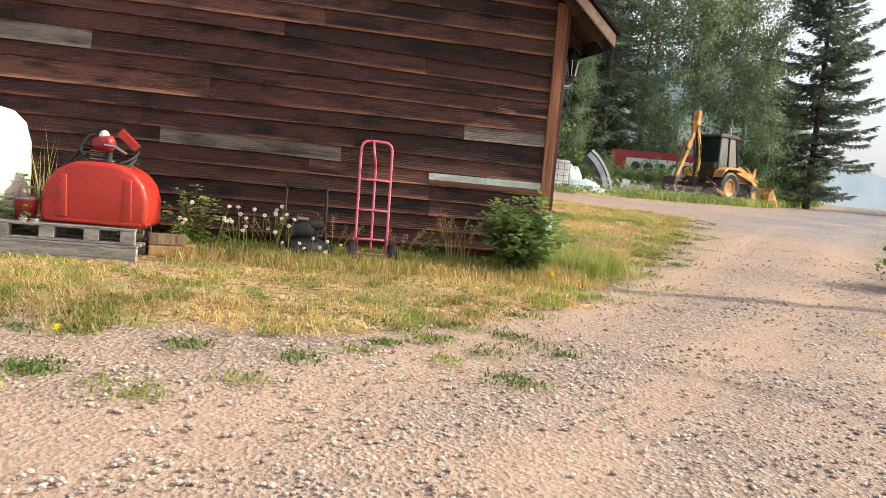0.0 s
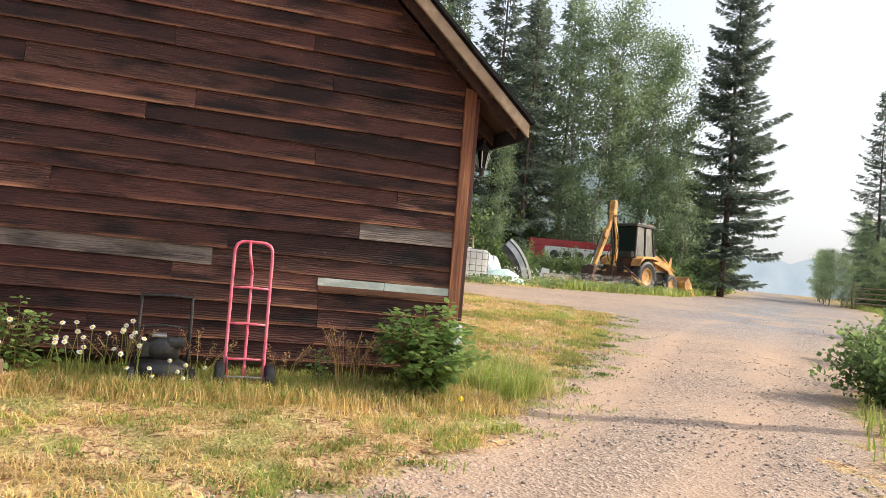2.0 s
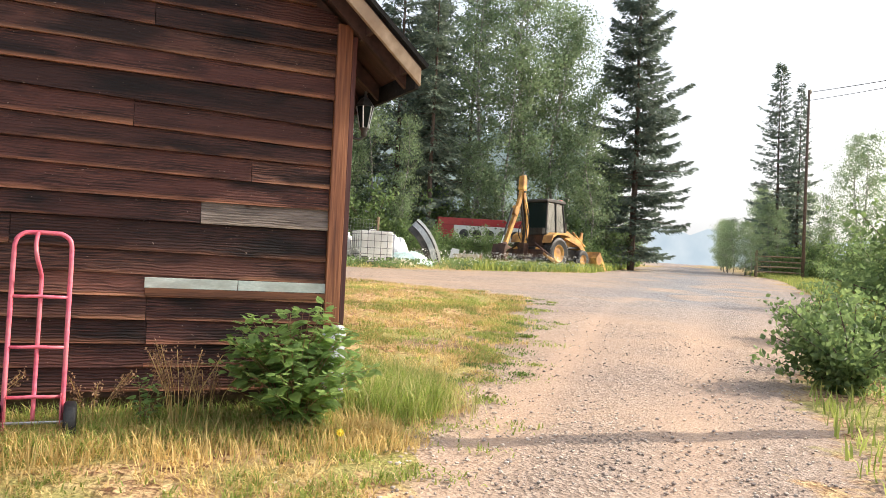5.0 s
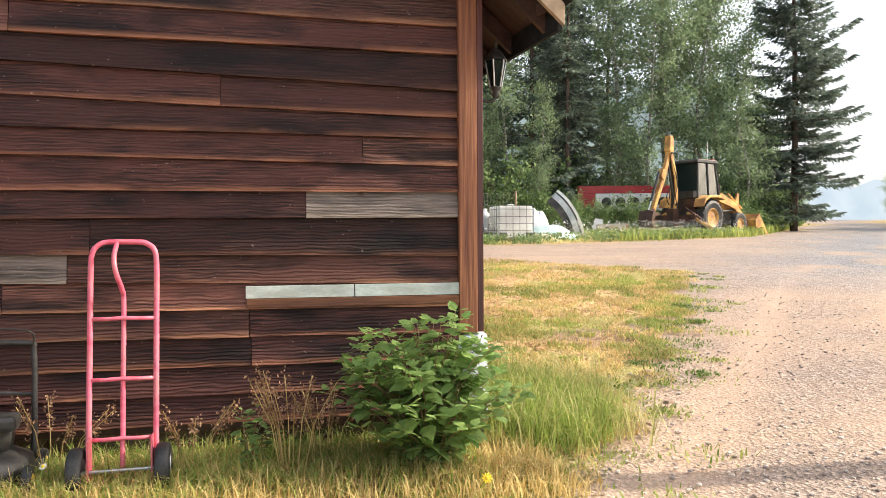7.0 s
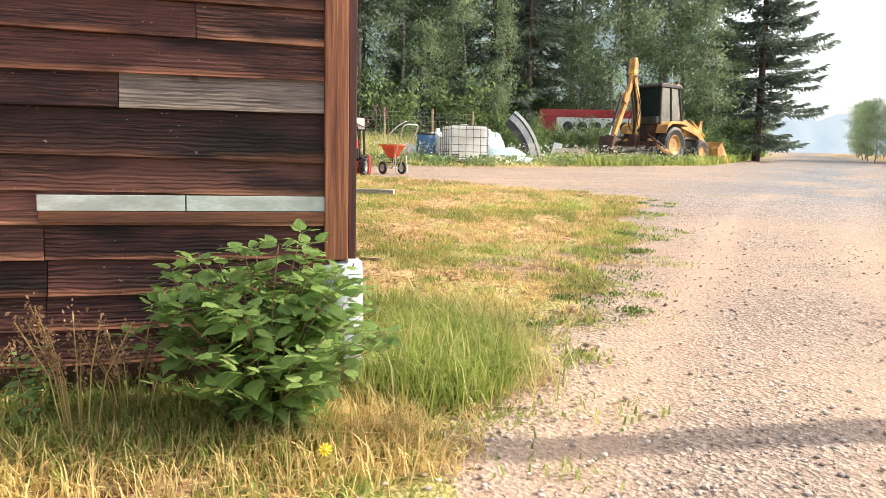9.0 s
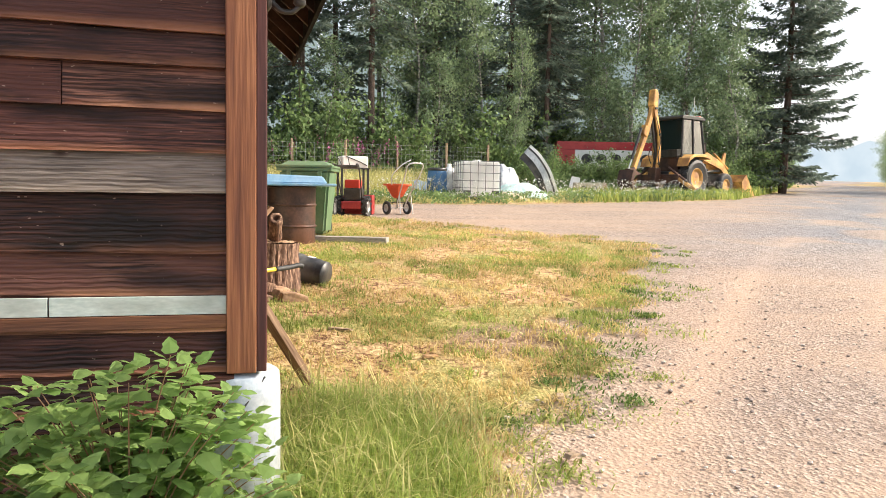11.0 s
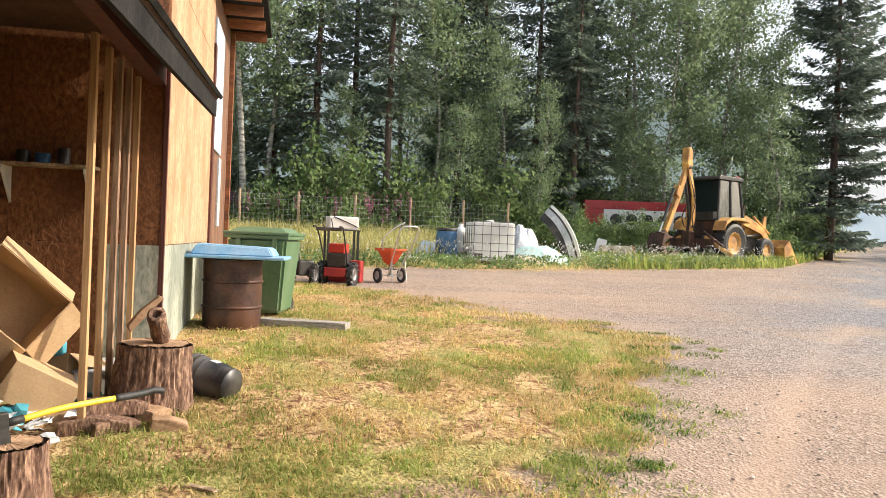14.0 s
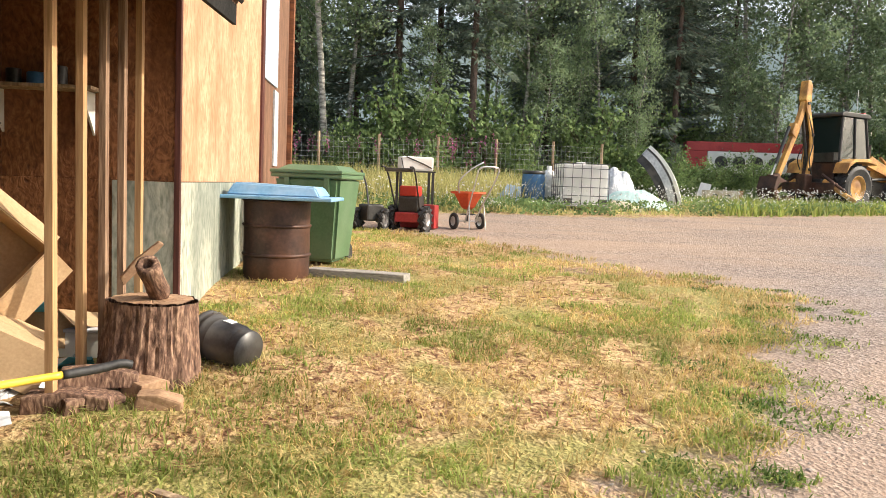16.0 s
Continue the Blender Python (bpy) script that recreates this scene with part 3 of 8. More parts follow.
def ground_material():
    m = bpy.data.materials.new("gravel_and_dry_lawn")
    m.use_nodes = True
    n, l = m.node_tree.nodes, m.node_tree.links
    b = n["Principled BSDF"]
    tc = n.new("ShaderNodeTexCoord")
    pos = tc.outputs["Object"]

    def nz(scale, detail=5, dist=0.0):
        t = n.new("ShaderNodeTexNoise")
        t.inputs["Scale"].default_value, t.inputs["Detail"].default_value, t.inputs["Distortion"].default_value = scale, detail, dist
        l.new(pos, t.inputs["Vector"])
        return t.outputs["Fac"]

    def rp(fac, *stops):
        r = n.new("ShaderNodeValToRGB")
        ramp_set(r, stops)
        l.new(fac, r.inputs[0])
        return r.outputs[0]

    def mx(fac, a, c, mode="MIX"):
        t = n.new("ShaderNodeMixRGB")
        t.blend_type = mode
        for s, v in zip(t.inputs, (fac, a, c)):
            if isinstance(v, (int, float)):
                s.default_value = v
            elif isinstance(v, tuple):
                s.default_value = (*v, 1)
            else:
                l.new(v, s)
        return t.outputs[0]

    vo = n.new("ShaderNodeTexVoronoi")
    vo.inputs["Scale"].default_value = 34
    l.new(pos, vo.inputs["Vector"])
    vo2 = n.new("ShaderNodeTexVoronoi")
    vo2.inputs["Scale"].default_value = 90
    l.new(pos, vo2.inputs["Vector"])
    bw = n.new("ShaderNodeRGBToBW")
    l.new(vo.outputs["Color"], bw.inputs[0])
    bw2 = n.new("ShaderNodeRGBToBW")
    l.new(vo2.outputs["Color"], bw2.inputs[0])
    stone = rp(bw.outputs[0], (0.12, (0.11, 0.085, 0.072)), (0.5, (0.32, 0.245, 0.20)), (0.88, (0.58, 0.48, 0.41)))
    grit = rp(bw2.outputs[0], (0.2, (0.26, 0.195, 0.15)), (0.8, (0.46, 0.365, 0.29)))
    gravel = mx(0.5, stone, grit)
    sand = rp(nz(45), (0.35, (0.38, 0.265, 0.19)), (0.65, (0.55, 0.415, 0.31)))
    zone = n.new("ShaderNodeVertexColor")
    zone.layer_name = "zone"
    sep = n.new("ShaderNodeSeparateColor")
    l.new(zone.outputs["Color"], sep.inputs[0])
    wide = n.new("ShaderNodeMapping")         # long streaks along the way of the traffic
    wide.inputs["Rotation"].default_value = (0, 0, radians(-43))
    wide.inputs["Scale"].default_value = (0.35, 1.5, 1)
    l.new(pos, wide.inputs[0])
    streaks = n.new("ShaderNodeTexNoise")
    streaks.inputs["Scale"].default_value, streaks.inputs["Detail"].default_value = 0.9, 7
    l.new(wide.outputs[0], streaks.inputs["Vector"])
    patch = rp(streaks.outputs["Fac"], (0.38, (0, 0, 0)), (0.60, (0.6, 0.6, 0.6)))
    gravel = mx(patch, gravel, sand)
    trk = rp(sep.outputs[2], (0.15, (0, 0, 0)), (0.95, (0.72, 0.72, 0.72)))
    dust = rp(nz(38), (0.35, (0.38, 0.265, 0.19)), (0.65, (0.54, 0.405, 0.305)))
    gravel = mx(trk, gravel, dust)
    grey = rp(bw.outputs[0], (0.15, (0.13, 0.135, 0.145)), (0.85, (0.35, 0.352, 0.365)))
    gfac = n.new("ShaderNodeMath")
    gfac.operation = "MULTIPLY"
    gfac.use_clamp = True
    gn = rp(nz(0.5, 6, 0.4), (0.38, (0.35, 0.35, 0.35)), (0.52, (1, 1, 1)))
    l.new(sep.outputs[1], gfac.inputs[0])
    l.new(gn, gfac.inputs[1])
    gravel = mx(gfac.outputs[0], gravel, grey)
    soil = rp(nz(11, 9, 1.4), (0.36, (0.17, 0.085, 0.045)), (0.47, (0.42, 0.27, 0.14)), (0.64, (0.62, 0.47, 0.25)))
    moss = rp(nz(22, 8, 1.4), (0.35, (0.19, 0.20, 0.055)), (0.65, (0.42, 0.40, 0.14)))
    lawn = mx(rp(nz(1.3, 6, 0.6), (0.46, (0, 0, 0)), (0.60, (0.8, 0.8, 0.8))), soil, moss)
    edge = n.new("ShaderNodeMath")
    edge.operation = "MULTIPLY_ADD"
    l.new(nz(5, 7, 0.5), edge.inputs[0])
    edge.inputs[1].default_value = 1.1
    eoff = n.new("ShaderNodeMath")
    eoff.operation = "SUBTRACT"
    eoff.inputs[1].default_value = 0.55
    l.new(sep.outputs[0], eoff.inputs[0])
    l.new(eoff.outputs[0], edge.inputs[2])
    cover = rp(edge.outputs[0], (0.38, (0, 0, 0)), (0.62, (1, 1, 1)))
    col = mx(cover, gravel, lawn)
    pn = rp(zone.outputs["Alpha"], (0.35, (0, 0, 0)), (0.6, (0.8, 0.8, 0.8)))
    col = mx(pn, col, rp(nz(14, 8, 1.0), (0.36, (0.15, 0.095, 0.065)), (0.62, (0.40, 0.28, 0.20))))
    big = rp(nz(0.35, 3), (0.3, (0.86, 0.86, 0.88)), (0.7, (1.0, 0.98, 0.95)))
    col = mx(1.0, col, big, "MULTIPLY")
    l.new(col, b.inputs["Base Color"])
    b.inputs["Roughness"].default_value = 0.93
    b.inputs["Specular IOR Level"].default_value = 0.2
    bp = n.new("ShaderNodeBump")
    bp.inputs["Strength"].default_value, bp.inputs["Distance"].default_value = 0.8, 0.02
    smooth_out = n.new("ShaderNodeMath")       # packed tracks are smoother
    smooth_out.operation = "MULTIPLY_ADD"
    l.new(sep.outputs[2], smooth_out.inputs[0])
    smooth_out.inputs[1].default_value, smooth_out.inputs[2].default_value = -0.25, 0.75
    l.new(smooth_out.outputs[0], bp.inputs["Strength"])
    hsum = n.new("ShaderNodeMath")
    hsum.operation = "ADD"
    l.new(vo.outputs["Distance"], hsum.inputs[0])
    l.new(nz(60, 4), hsum.inputs[1])
    l.new(hsum.outputs[0], bp.inputs["Height"])
    l.new(bp.outputs[0], b.inputs["Normal"])
    return m


ground_me = make_ground()
ground_me.materials.append(ground_material())
tagged(new("ground", ground_me), "tan gravel drive and dry yellow lawn", "ground", kind="structure")

# ---- the shed: a gabled front part with an open bay, and a taller part behind ----
WALL_Y, CORNER_X, LEFT_X, BAY_END, REAR_END = 8.72, 3.17, -4.6, 14.25, 20.6
PITCH = 0.92
EAVE_X, EAVE_Z, RAKE_Y = 3.56, 3.25, 8.30
RIDGE_X = (LEFT_X + CORNER_X) / 2
ROW = 0.167
# feet of the lapped boards, from the sill up: height near x = 0.4 and at the corner post
FEET = [(0.885, 0.88), (1.05, 1.045), (1.211, 1.207), (1.385, 1.37), (1.545, 1.53), (1.71, 1.67), (1.868, 1.838), (2.061, 2.078), (2.219, 2.231), (2.419, 2.39), (2.572, 2.561), (2.743, 2.687), (2.93, 2.857), (3.087, 3.079), (3.27, 3.25), (3.45, 3.42), (3.62, 3.58), (3.79, 3.77), (3.95, 3.93)]
while len(FEET) < 40:
    FEET.append((FEET[-1][0] + ROW, FEET[-1][1] + ROW))
SILL = 0.88


def roof_z(x):
    """Underside of the front roof at x."""
    return EAVE_Z + PITCH * ((EAVE_X - x) if x > RIDGE_X else (x - (2 * RIDGE_X - EAVE_X)))


rng = np.random.default_rng(7)
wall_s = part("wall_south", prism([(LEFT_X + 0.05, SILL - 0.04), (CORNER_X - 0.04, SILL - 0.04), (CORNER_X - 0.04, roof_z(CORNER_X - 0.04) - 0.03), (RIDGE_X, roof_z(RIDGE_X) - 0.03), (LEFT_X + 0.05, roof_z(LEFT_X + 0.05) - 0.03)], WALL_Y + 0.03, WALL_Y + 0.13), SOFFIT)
tagged(wall_s, "dark stained board wall of a gabled shed", "wall", kind="structure")


def foot_z(row, x):
    """Height of a board's lower edge at x; the old boards were not laid quite level."""
    lo, hi = FEET[row]
    return lo + (hi - lo) * min(1, max(-0.4, (x - 0.4) / 2.6))


def siding_board(x0, x1, row, m, y=WALL_Y):
    """One lapped board: thick and proud at the foot, tucked in at the head, its ends cut to the roof."""
    own = bmesh.new()
    steps = max(2, int((x1 - x0) / 0.22))
    prof = []
    ph, proud = rng.uniform(0, 50), rng.uniform(-0.004, 0.006)
    for k in range(steps + 1):
        x = x0 + (x1 - x0) * k / steps
        w = 0.006 * noise.noise((x * 0.9 + ph, row * 0.5, 0)) + 0.003 * noise.noise((x * 6 + ph, row * 0.5, 3))
        zl, zh = foot_z(row, x) + w, min(foot_z(row + 1, x) + 0.022, roof_z(x) - 0.02)
        zl = min(zl, zh - 0.005)
        prof.append([own.verts.new(p) for p in ((x, y - 0.012 - proud + w, zl), (x, y + 0.018, zl), (x, y + 0.024, zh), (x, y + 0.016, zh))])
    for a, b in zip(prof, prof[1:]):
        for i in range(4):
            own.faces.new((a[i], a[(i + 1) % 4], b[(i + 1) % 4], b[i]))
    own.faces.new(prof[0])
    own.faces.new(prof[-1][::-1])
    bmesh.ops.recalc_face_normals(own, faces=own.faces[:])
    return part("board", own, m, wall_s)


JOINTS = {0: [0.6], 1: [1.76, -0.2], 2: [1.77], 3: [1.76], 5: [-1.06, 0.78], 6: [-1.24, 0.9], 7: [2.09], 8: [-0.6], 9: [2.43], 10: [-1.75], 11: [1.61], 12: [0.1], 13: [0.5], 14: [-0.9]}
right_end = 3.02
for row in range(len(FEET) - 1):
    z0 = FEET[row][0]
    if z0 > roof_z(RIDGE_X) - 0.1:
        break
    a = max(LEFT_X + 0.15, (z0 + ROW * 0.6 - EAVE_Z) / PITCH + (2 * RIDGE_X - EAVE_X) + 0.02) if z0 + ROW > EAVE_Z + 0.2 else LEFT_X + 0.15
    b = min(right_end, EAVE_X - (z0 + ROW * 0.6 - EAVE_Z) / PITCH - 0.02)
    cuts = sorted(JOINTS.get(row, [rng.uniform(-2, 2)]))
    cuts = [a] + [c for c in cuts if a + 0.2 < c < b - 0.2] + [b]
    for i, (c0, c1) in enumerate(zip(cuts, cuts[1:])):
        grey = (row == 7 and c0 > 2.0) or (row == 5 and i == 1) or (row == 10 and i == 0)
        siding_board(c0 + 0.002, c1 - 0.002, row, SIDING_GREY if grey else SIDING_WARM if (row * 7 + i * 3) % 5 == 1 else SIDING)
for x0, x1 in ((1.74, 2.37), (2.376, 3.02)):
    part("strip", box(x0, x1, WALL_Y - 0.022, WALL_Y - 0.006, 1.60, 1.672, 0.002), PALE, wall_s, "pale green painted strip")
part("strip", box(1.745, 3.02, WALL_Y - 0.028, WALL_Y - 0.008, 1.545, 1.597, 0.003), SIDING_ORANGE, wall_s, "bare orange wood edge")

# added dark sheet that stands in for the shade below the floor
tagged(part("foundation", box(LEFT_X, 3.0, WALL_Y + 0.32, WALL_Y + 0.4, 0.2, 0.9), DARK_IN), "dark sheet for the shade under the shed", "foundation", kind="structure")
# corner post: a broad front board and a maroon side board
post = thing("corner_post", pose(0, 0, 0), "orange-brown corner boards of the shed", "trim", kind="structure")
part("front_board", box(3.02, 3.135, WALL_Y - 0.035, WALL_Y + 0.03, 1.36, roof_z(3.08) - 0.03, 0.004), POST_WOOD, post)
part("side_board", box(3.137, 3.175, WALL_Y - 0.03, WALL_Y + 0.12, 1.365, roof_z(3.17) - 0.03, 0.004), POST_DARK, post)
# corner pier under the post
pier = thing("corner_pier", at_ground(3.07, WALL_Y + 0.12), "white-painted round concrete pier under the corner", "pier", kind="structure")
part("pier_shaft", lathe([(0.165, -0.15), (0.165, 0.60), (0.16, 0.655), (0.14, 0.67)], 24), CONCRETE, pier, smooth=True)
part("pier_block", box(-0.17, -0.02, -0.15, 0.0, 0.42, 0.672, 0.006), SIDING_WARM, pier, "short brown board beside the pier")
part("pier_wire", tube([(0.1, -0.125, 0.66), (0.02, -0.165, 0.55), (-0.06, -0.15, 0.47)], 0.004, 6), BLACK_METAL, pier)

# east wall: a short shingled stretch, the jamb, the open bay, then boarded framing
EAST = CORNER_X - 0.02
BAY_Y = 9.22
wall_e = part("wall_east", box(EAST - 0.12, EAST - 0.02, WALL_Y + 0.13, BAY_Y - 0.05, 1.25, roof_z(EAST - 0.07) - 0.05), SOFFIT)
tagged(wall_e, "short shingled stretch of the shed's side wall", "wall", kind="structure")
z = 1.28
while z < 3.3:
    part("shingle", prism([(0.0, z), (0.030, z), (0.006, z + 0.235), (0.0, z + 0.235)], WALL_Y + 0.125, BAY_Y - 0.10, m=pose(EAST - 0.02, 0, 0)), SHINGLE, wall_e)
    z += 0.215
jamb = thing("door_jamb", pose(0, 0, 0), "dark wooden jamb of the open bay", "trim", kind="structure")
part("jamb_board", box(EAST - 0.14, EAST + 0.035, BAY_Y - 0.095, BAY_Y - 0.045, ground_z(3.1, BAY_Y) - 0.1, 3.55, 0.003), POST_DARK, jamb)

wall_n = part("wall_partition", box(LEFT_X, EAST - 0.02, BAY_END, BAY_END + 0.10, 0.9, 4.6), OSB_SHADED)
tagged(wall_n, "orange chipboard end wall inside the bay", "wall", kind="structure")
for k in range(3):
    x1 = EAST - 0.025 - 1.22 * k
    part("panel", box(x1 - 1.215, x1, BAY_END - 0.014, BAY_END - 0.003, 2.285, 4.5, 0.001), OSB_SHADED, wall_n)
    part("panel", box(x1 - 1.215, x1, BAY_END - 0.014, BAY_END - 0.003, 1.0, 2.278, 0.001), OSB_SHADED, wall_n)
part("panel", box(2.68, EAST - 0.028, BAY_END - 0.026, BAY_END - 0.016, 1.0, 2.278, 0.001), OSB_GREEN, wall_n, "green treated chipboard")
part("trim_post", box(EAST - 0.03, EAST + 0.01, BAY_END - 0.03, BAY_END + 0.02, 0.95, 4.05, 0.002), POST_DARK, wall_n)
wall_w = tagged(part("wall_west", box(LEFT_X - 0.1, LEFT_X, WALL_Y + 0.13, REAR_END, 0.6, 3.4), SIDING), "boarded rear wall of the shed", "wall", kind="structure")
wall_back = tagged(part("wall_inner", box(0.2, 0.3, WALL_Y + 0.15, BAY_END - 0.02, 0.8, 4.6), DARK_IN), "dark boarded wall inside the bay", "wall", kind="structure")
bay_floor = tagged(part("floor", box(0.3, 2.80, WALL_Y + 0.14, BAY_END - 0.03, 0.6, 1.05), DUST), "dusty wooden floor of the open bay", "floor", kind="structure")
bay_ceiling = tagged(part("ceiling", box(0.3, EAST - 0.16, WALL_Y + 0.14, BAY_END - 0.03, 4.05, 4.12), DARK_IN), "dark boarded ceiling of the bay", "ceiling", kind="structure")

# taller part behind, with chipboard, brown panel and pale blue sheet
wall_r = part("wall_rear_east", box(EAST - 0.14, EAST - 0.02, BAY_END + 0.11, REAR_END, 1.0, 5.7), BROWN_PANEL)
tagged(wall_r, "side wall sheathed in sunlit chipboard and brown panels", "wall", kind="structure")
for k in range(3):
    y0 = BAY_END + 0.025 + 1.19 * k
    part("panel", box(EAST - 0.018, EAST - 0.006, y0, y0 + 1.185, 2.285, 4.7, 0.001), OSB, wall_r)
    part("panel", box(EAST - 0.018, EAST - 0.006, y0, y0 + 1.185, 1.0, 2.278, 0.001), OSB_GREEN, wall_r)
part("panel", box(EAST - 0.018, EAST - 0.006, BAY_END + 0.025, 17.8, 4.71, 5.7, 0.001), OSB, wall_r)
part("batten", box(EAST - 0.018, EAST + 0.02, 17.83, 18.0, 1.05, 4.9, 0.003), POST_DARK, wall_r)
part("sheet", box(EAST - 0.018, EAST + 0.004, 18.03, 19.2, 3.55, 5.3, 0.001), BLUE_SHEET, wall_r, "pale blue sheet")
part("sheet", box(EAST - 0.018, EAST + 0.006, 18.95, 19.3, 2.5, 3.5, 0.001), FABRIC_GREY, wall_r, "pale grey sheet")
part("batten", box(EAST - 0.018, EAST + 0.05, REAR_END - 0.16, REAR_END, 1.1, 5.7, 0.003), SIDING_ORANGE, wall_r)
wall_rn = tagged(part("wall_rear_north", box(LEFT_X, EAST - 0.15, REAR_END - 0.1, REAR_END, 1.0, 5.7), SIDING), "boarded end wall of the shed", "wall", kind="structure")
wall_rs = tagged(part("wall_rear_south", box(LEFT_X, EAST - 0.15, BAY_END + 0.11, BAY_END + 0.2, 3.0, 5.7), SIDING), "boarded upper wall above the lower roof", "wall", kind="structure")
rear_roof = thing("rear_roof", pose(0, 0, 0), "shallow roof of the taller part, with bare rafters", "roof", kind="structure")
part("roof_deck", box(LEFT_X - 0.3, EAST + 0.62, BAY_END - 0.1, REAR_END + 0.3, 5.78, 5.86, 0.005), ROOFING, rear_roof)
for k in range(9):
    y0 = BAY_END + 0.1 + 0.78 * k
    part("rafter", box(EAST - 0.4, EAST + 0.55, y0, y0 + 0.045, 5.62, 5.775, 0.003), SIDING_ORANGE, rear_roof)

# front roof; the old building has settled, so its eaves climb slightly towards the back
SAG = 0.043
shear = Matrix(((1, 0, 0, 0), (0, 1, 0, 0), (0, SAG, 1, -SAG * RAKE_Y), (0, 0, 0, 1)))


def roof_part(name, bm, m, label=""):
    bm.transform(shear)
    return part(name, bm, m, roof, label)


roof = thing("shed_roof", pose(0, 0, 0), "steep gabled shed roof with black edging and bare rafters", "roof", kind="structure")
EAVE_END = 14.15
T = Vector((1, 0, -PITCH)).normalized()
NRM = Vector((PITCH, 0, 1)).normalized()
for sgn in (1, -1):
    def fx(x):
        return x if sgn > 0 else 2 * RIDGE_X - x
    ex, ez = EAVE_X, EAVE_Z
    dk = [(fx(ex), ez + 0.05), (fx(ex + 0.02), ez + 0.09), (RIDGE_X, roof_z(RIDGE_X) + 0.10), (RIDGE_X, roof_z(RIDGE_X) + 0.06)]
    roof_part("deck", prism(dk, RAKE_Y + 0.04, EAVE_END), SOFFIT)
    rf = [(fx(ex + 0.03), ez + 0.06), (fx(ex + 0.05), ez + 0.085), (RIDGE_X, roof_z(RIDGE_X) + 0.135), (RIDGE_X, roof_z(RIDGE_X) + 0.105)]
    roof_part("roofing", prism(rf, RAKE_Y - 0.03, EAVE_END + 0.02), ROOFING)
    rk = [(fx(ex), ez - 0.07), (fx(ex), ez + 0.055), (RIDGE_X, roof_z(RIDGE_X) + 0.062), (RIDGE_X, roof_z(RIDGE_X) - 0.11)]
    roof_part("rake_board", prism(rk, RAKE_Y, RAKE_Y + 0.038, bevel=0.003), RAKE, "weathered pale rake board")
    for y0 in (RAKE_Y + 0.24, 9.2, 9.8, 10.4, 11.0, 11.6, 12.2, 12.8, 13.4, 14.0):
        x_in = CORNER_X - 0.16 if y0 > WALL_Y - 0.1 else RIDGE_X
        rfr = [(fx(ex - 0.03), ez - 0.06), (fx(ex - 0.03), ez + 0.07), (fx(x_in), roof_z(x_in) + 0.04), (fx(x_in), roof_z(x_in) - 0.10)]
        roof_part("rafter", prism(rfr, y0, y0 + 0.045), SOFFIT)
    roof_part("fascia", box(min(fx(ex - 0.03), fx(ex)), max(fx(ex - 0.03), fx(ex)), RAKE_Y + 0.04, EAVE_END, ez - 0.09, ez + 0.05, 0.003), ROOFING)
for k in range(3):
    x = 3.50 - 0.28 * k
    roof_part("blocking", box(x - 0.03, x, RAKE_Y + 0.04, WALL_Y, roof_z(x) - 0.02, roof_z(x) + 0.05), SOFFIT)
header = tagged(part("beam_header", box(EAST - 0.15, EAST - 0.02, BAY_Y - 0.05, BAY_END - 0.02, 3.66, 3.88, 0.004), POST_DARK), "reddish wooden header beam over the open bay", "beam", kind="structure")

# loose studs at the end of the bay
for k, (y0, m, dz) in enumerate(((12.55, LUMBER, 0.0), (12.95, LUMBER, 0), (13.30, BRACE_WOOD, 0), (13.63, BRACE_WOOD, 0), (13.98, LUMBER, 0))):
    st = part("stud", box(2.925, 2.968, y0 - 0.03, y0 + 0.03, ground_z(2.95, y0) - 0.05 if k == 0 else 1.05, 3.67, 0.003), m)
    tagged(st, "bare upright wooden stud of the open framing", "stud", "studs of the bay", kind="structure")


# ---- trees ----
def sprays(base, way, length, width, rng):
    """Needle sprays: narrow four-cornered pieces that start at base and point along way."""
    n = len(base)
    w = np.cross(way, rng.normal(size=(n, 3)))
    w /= np.linalg.norm(w, axis=1, keepdims=True) + 1e-9
    ln, wd = length.reshape(-1, 1), width.reshape(-1, 1)
    verts = np.stack([base, base + way * ln * 0.45 + w * wd, base + way * ln, base + way * ln * 0.4 - w * wd], axis=1).reshape(-1, 3)
    return verts.tolist(), np.arange(4 * n).reshape(-1, 4).tolist()


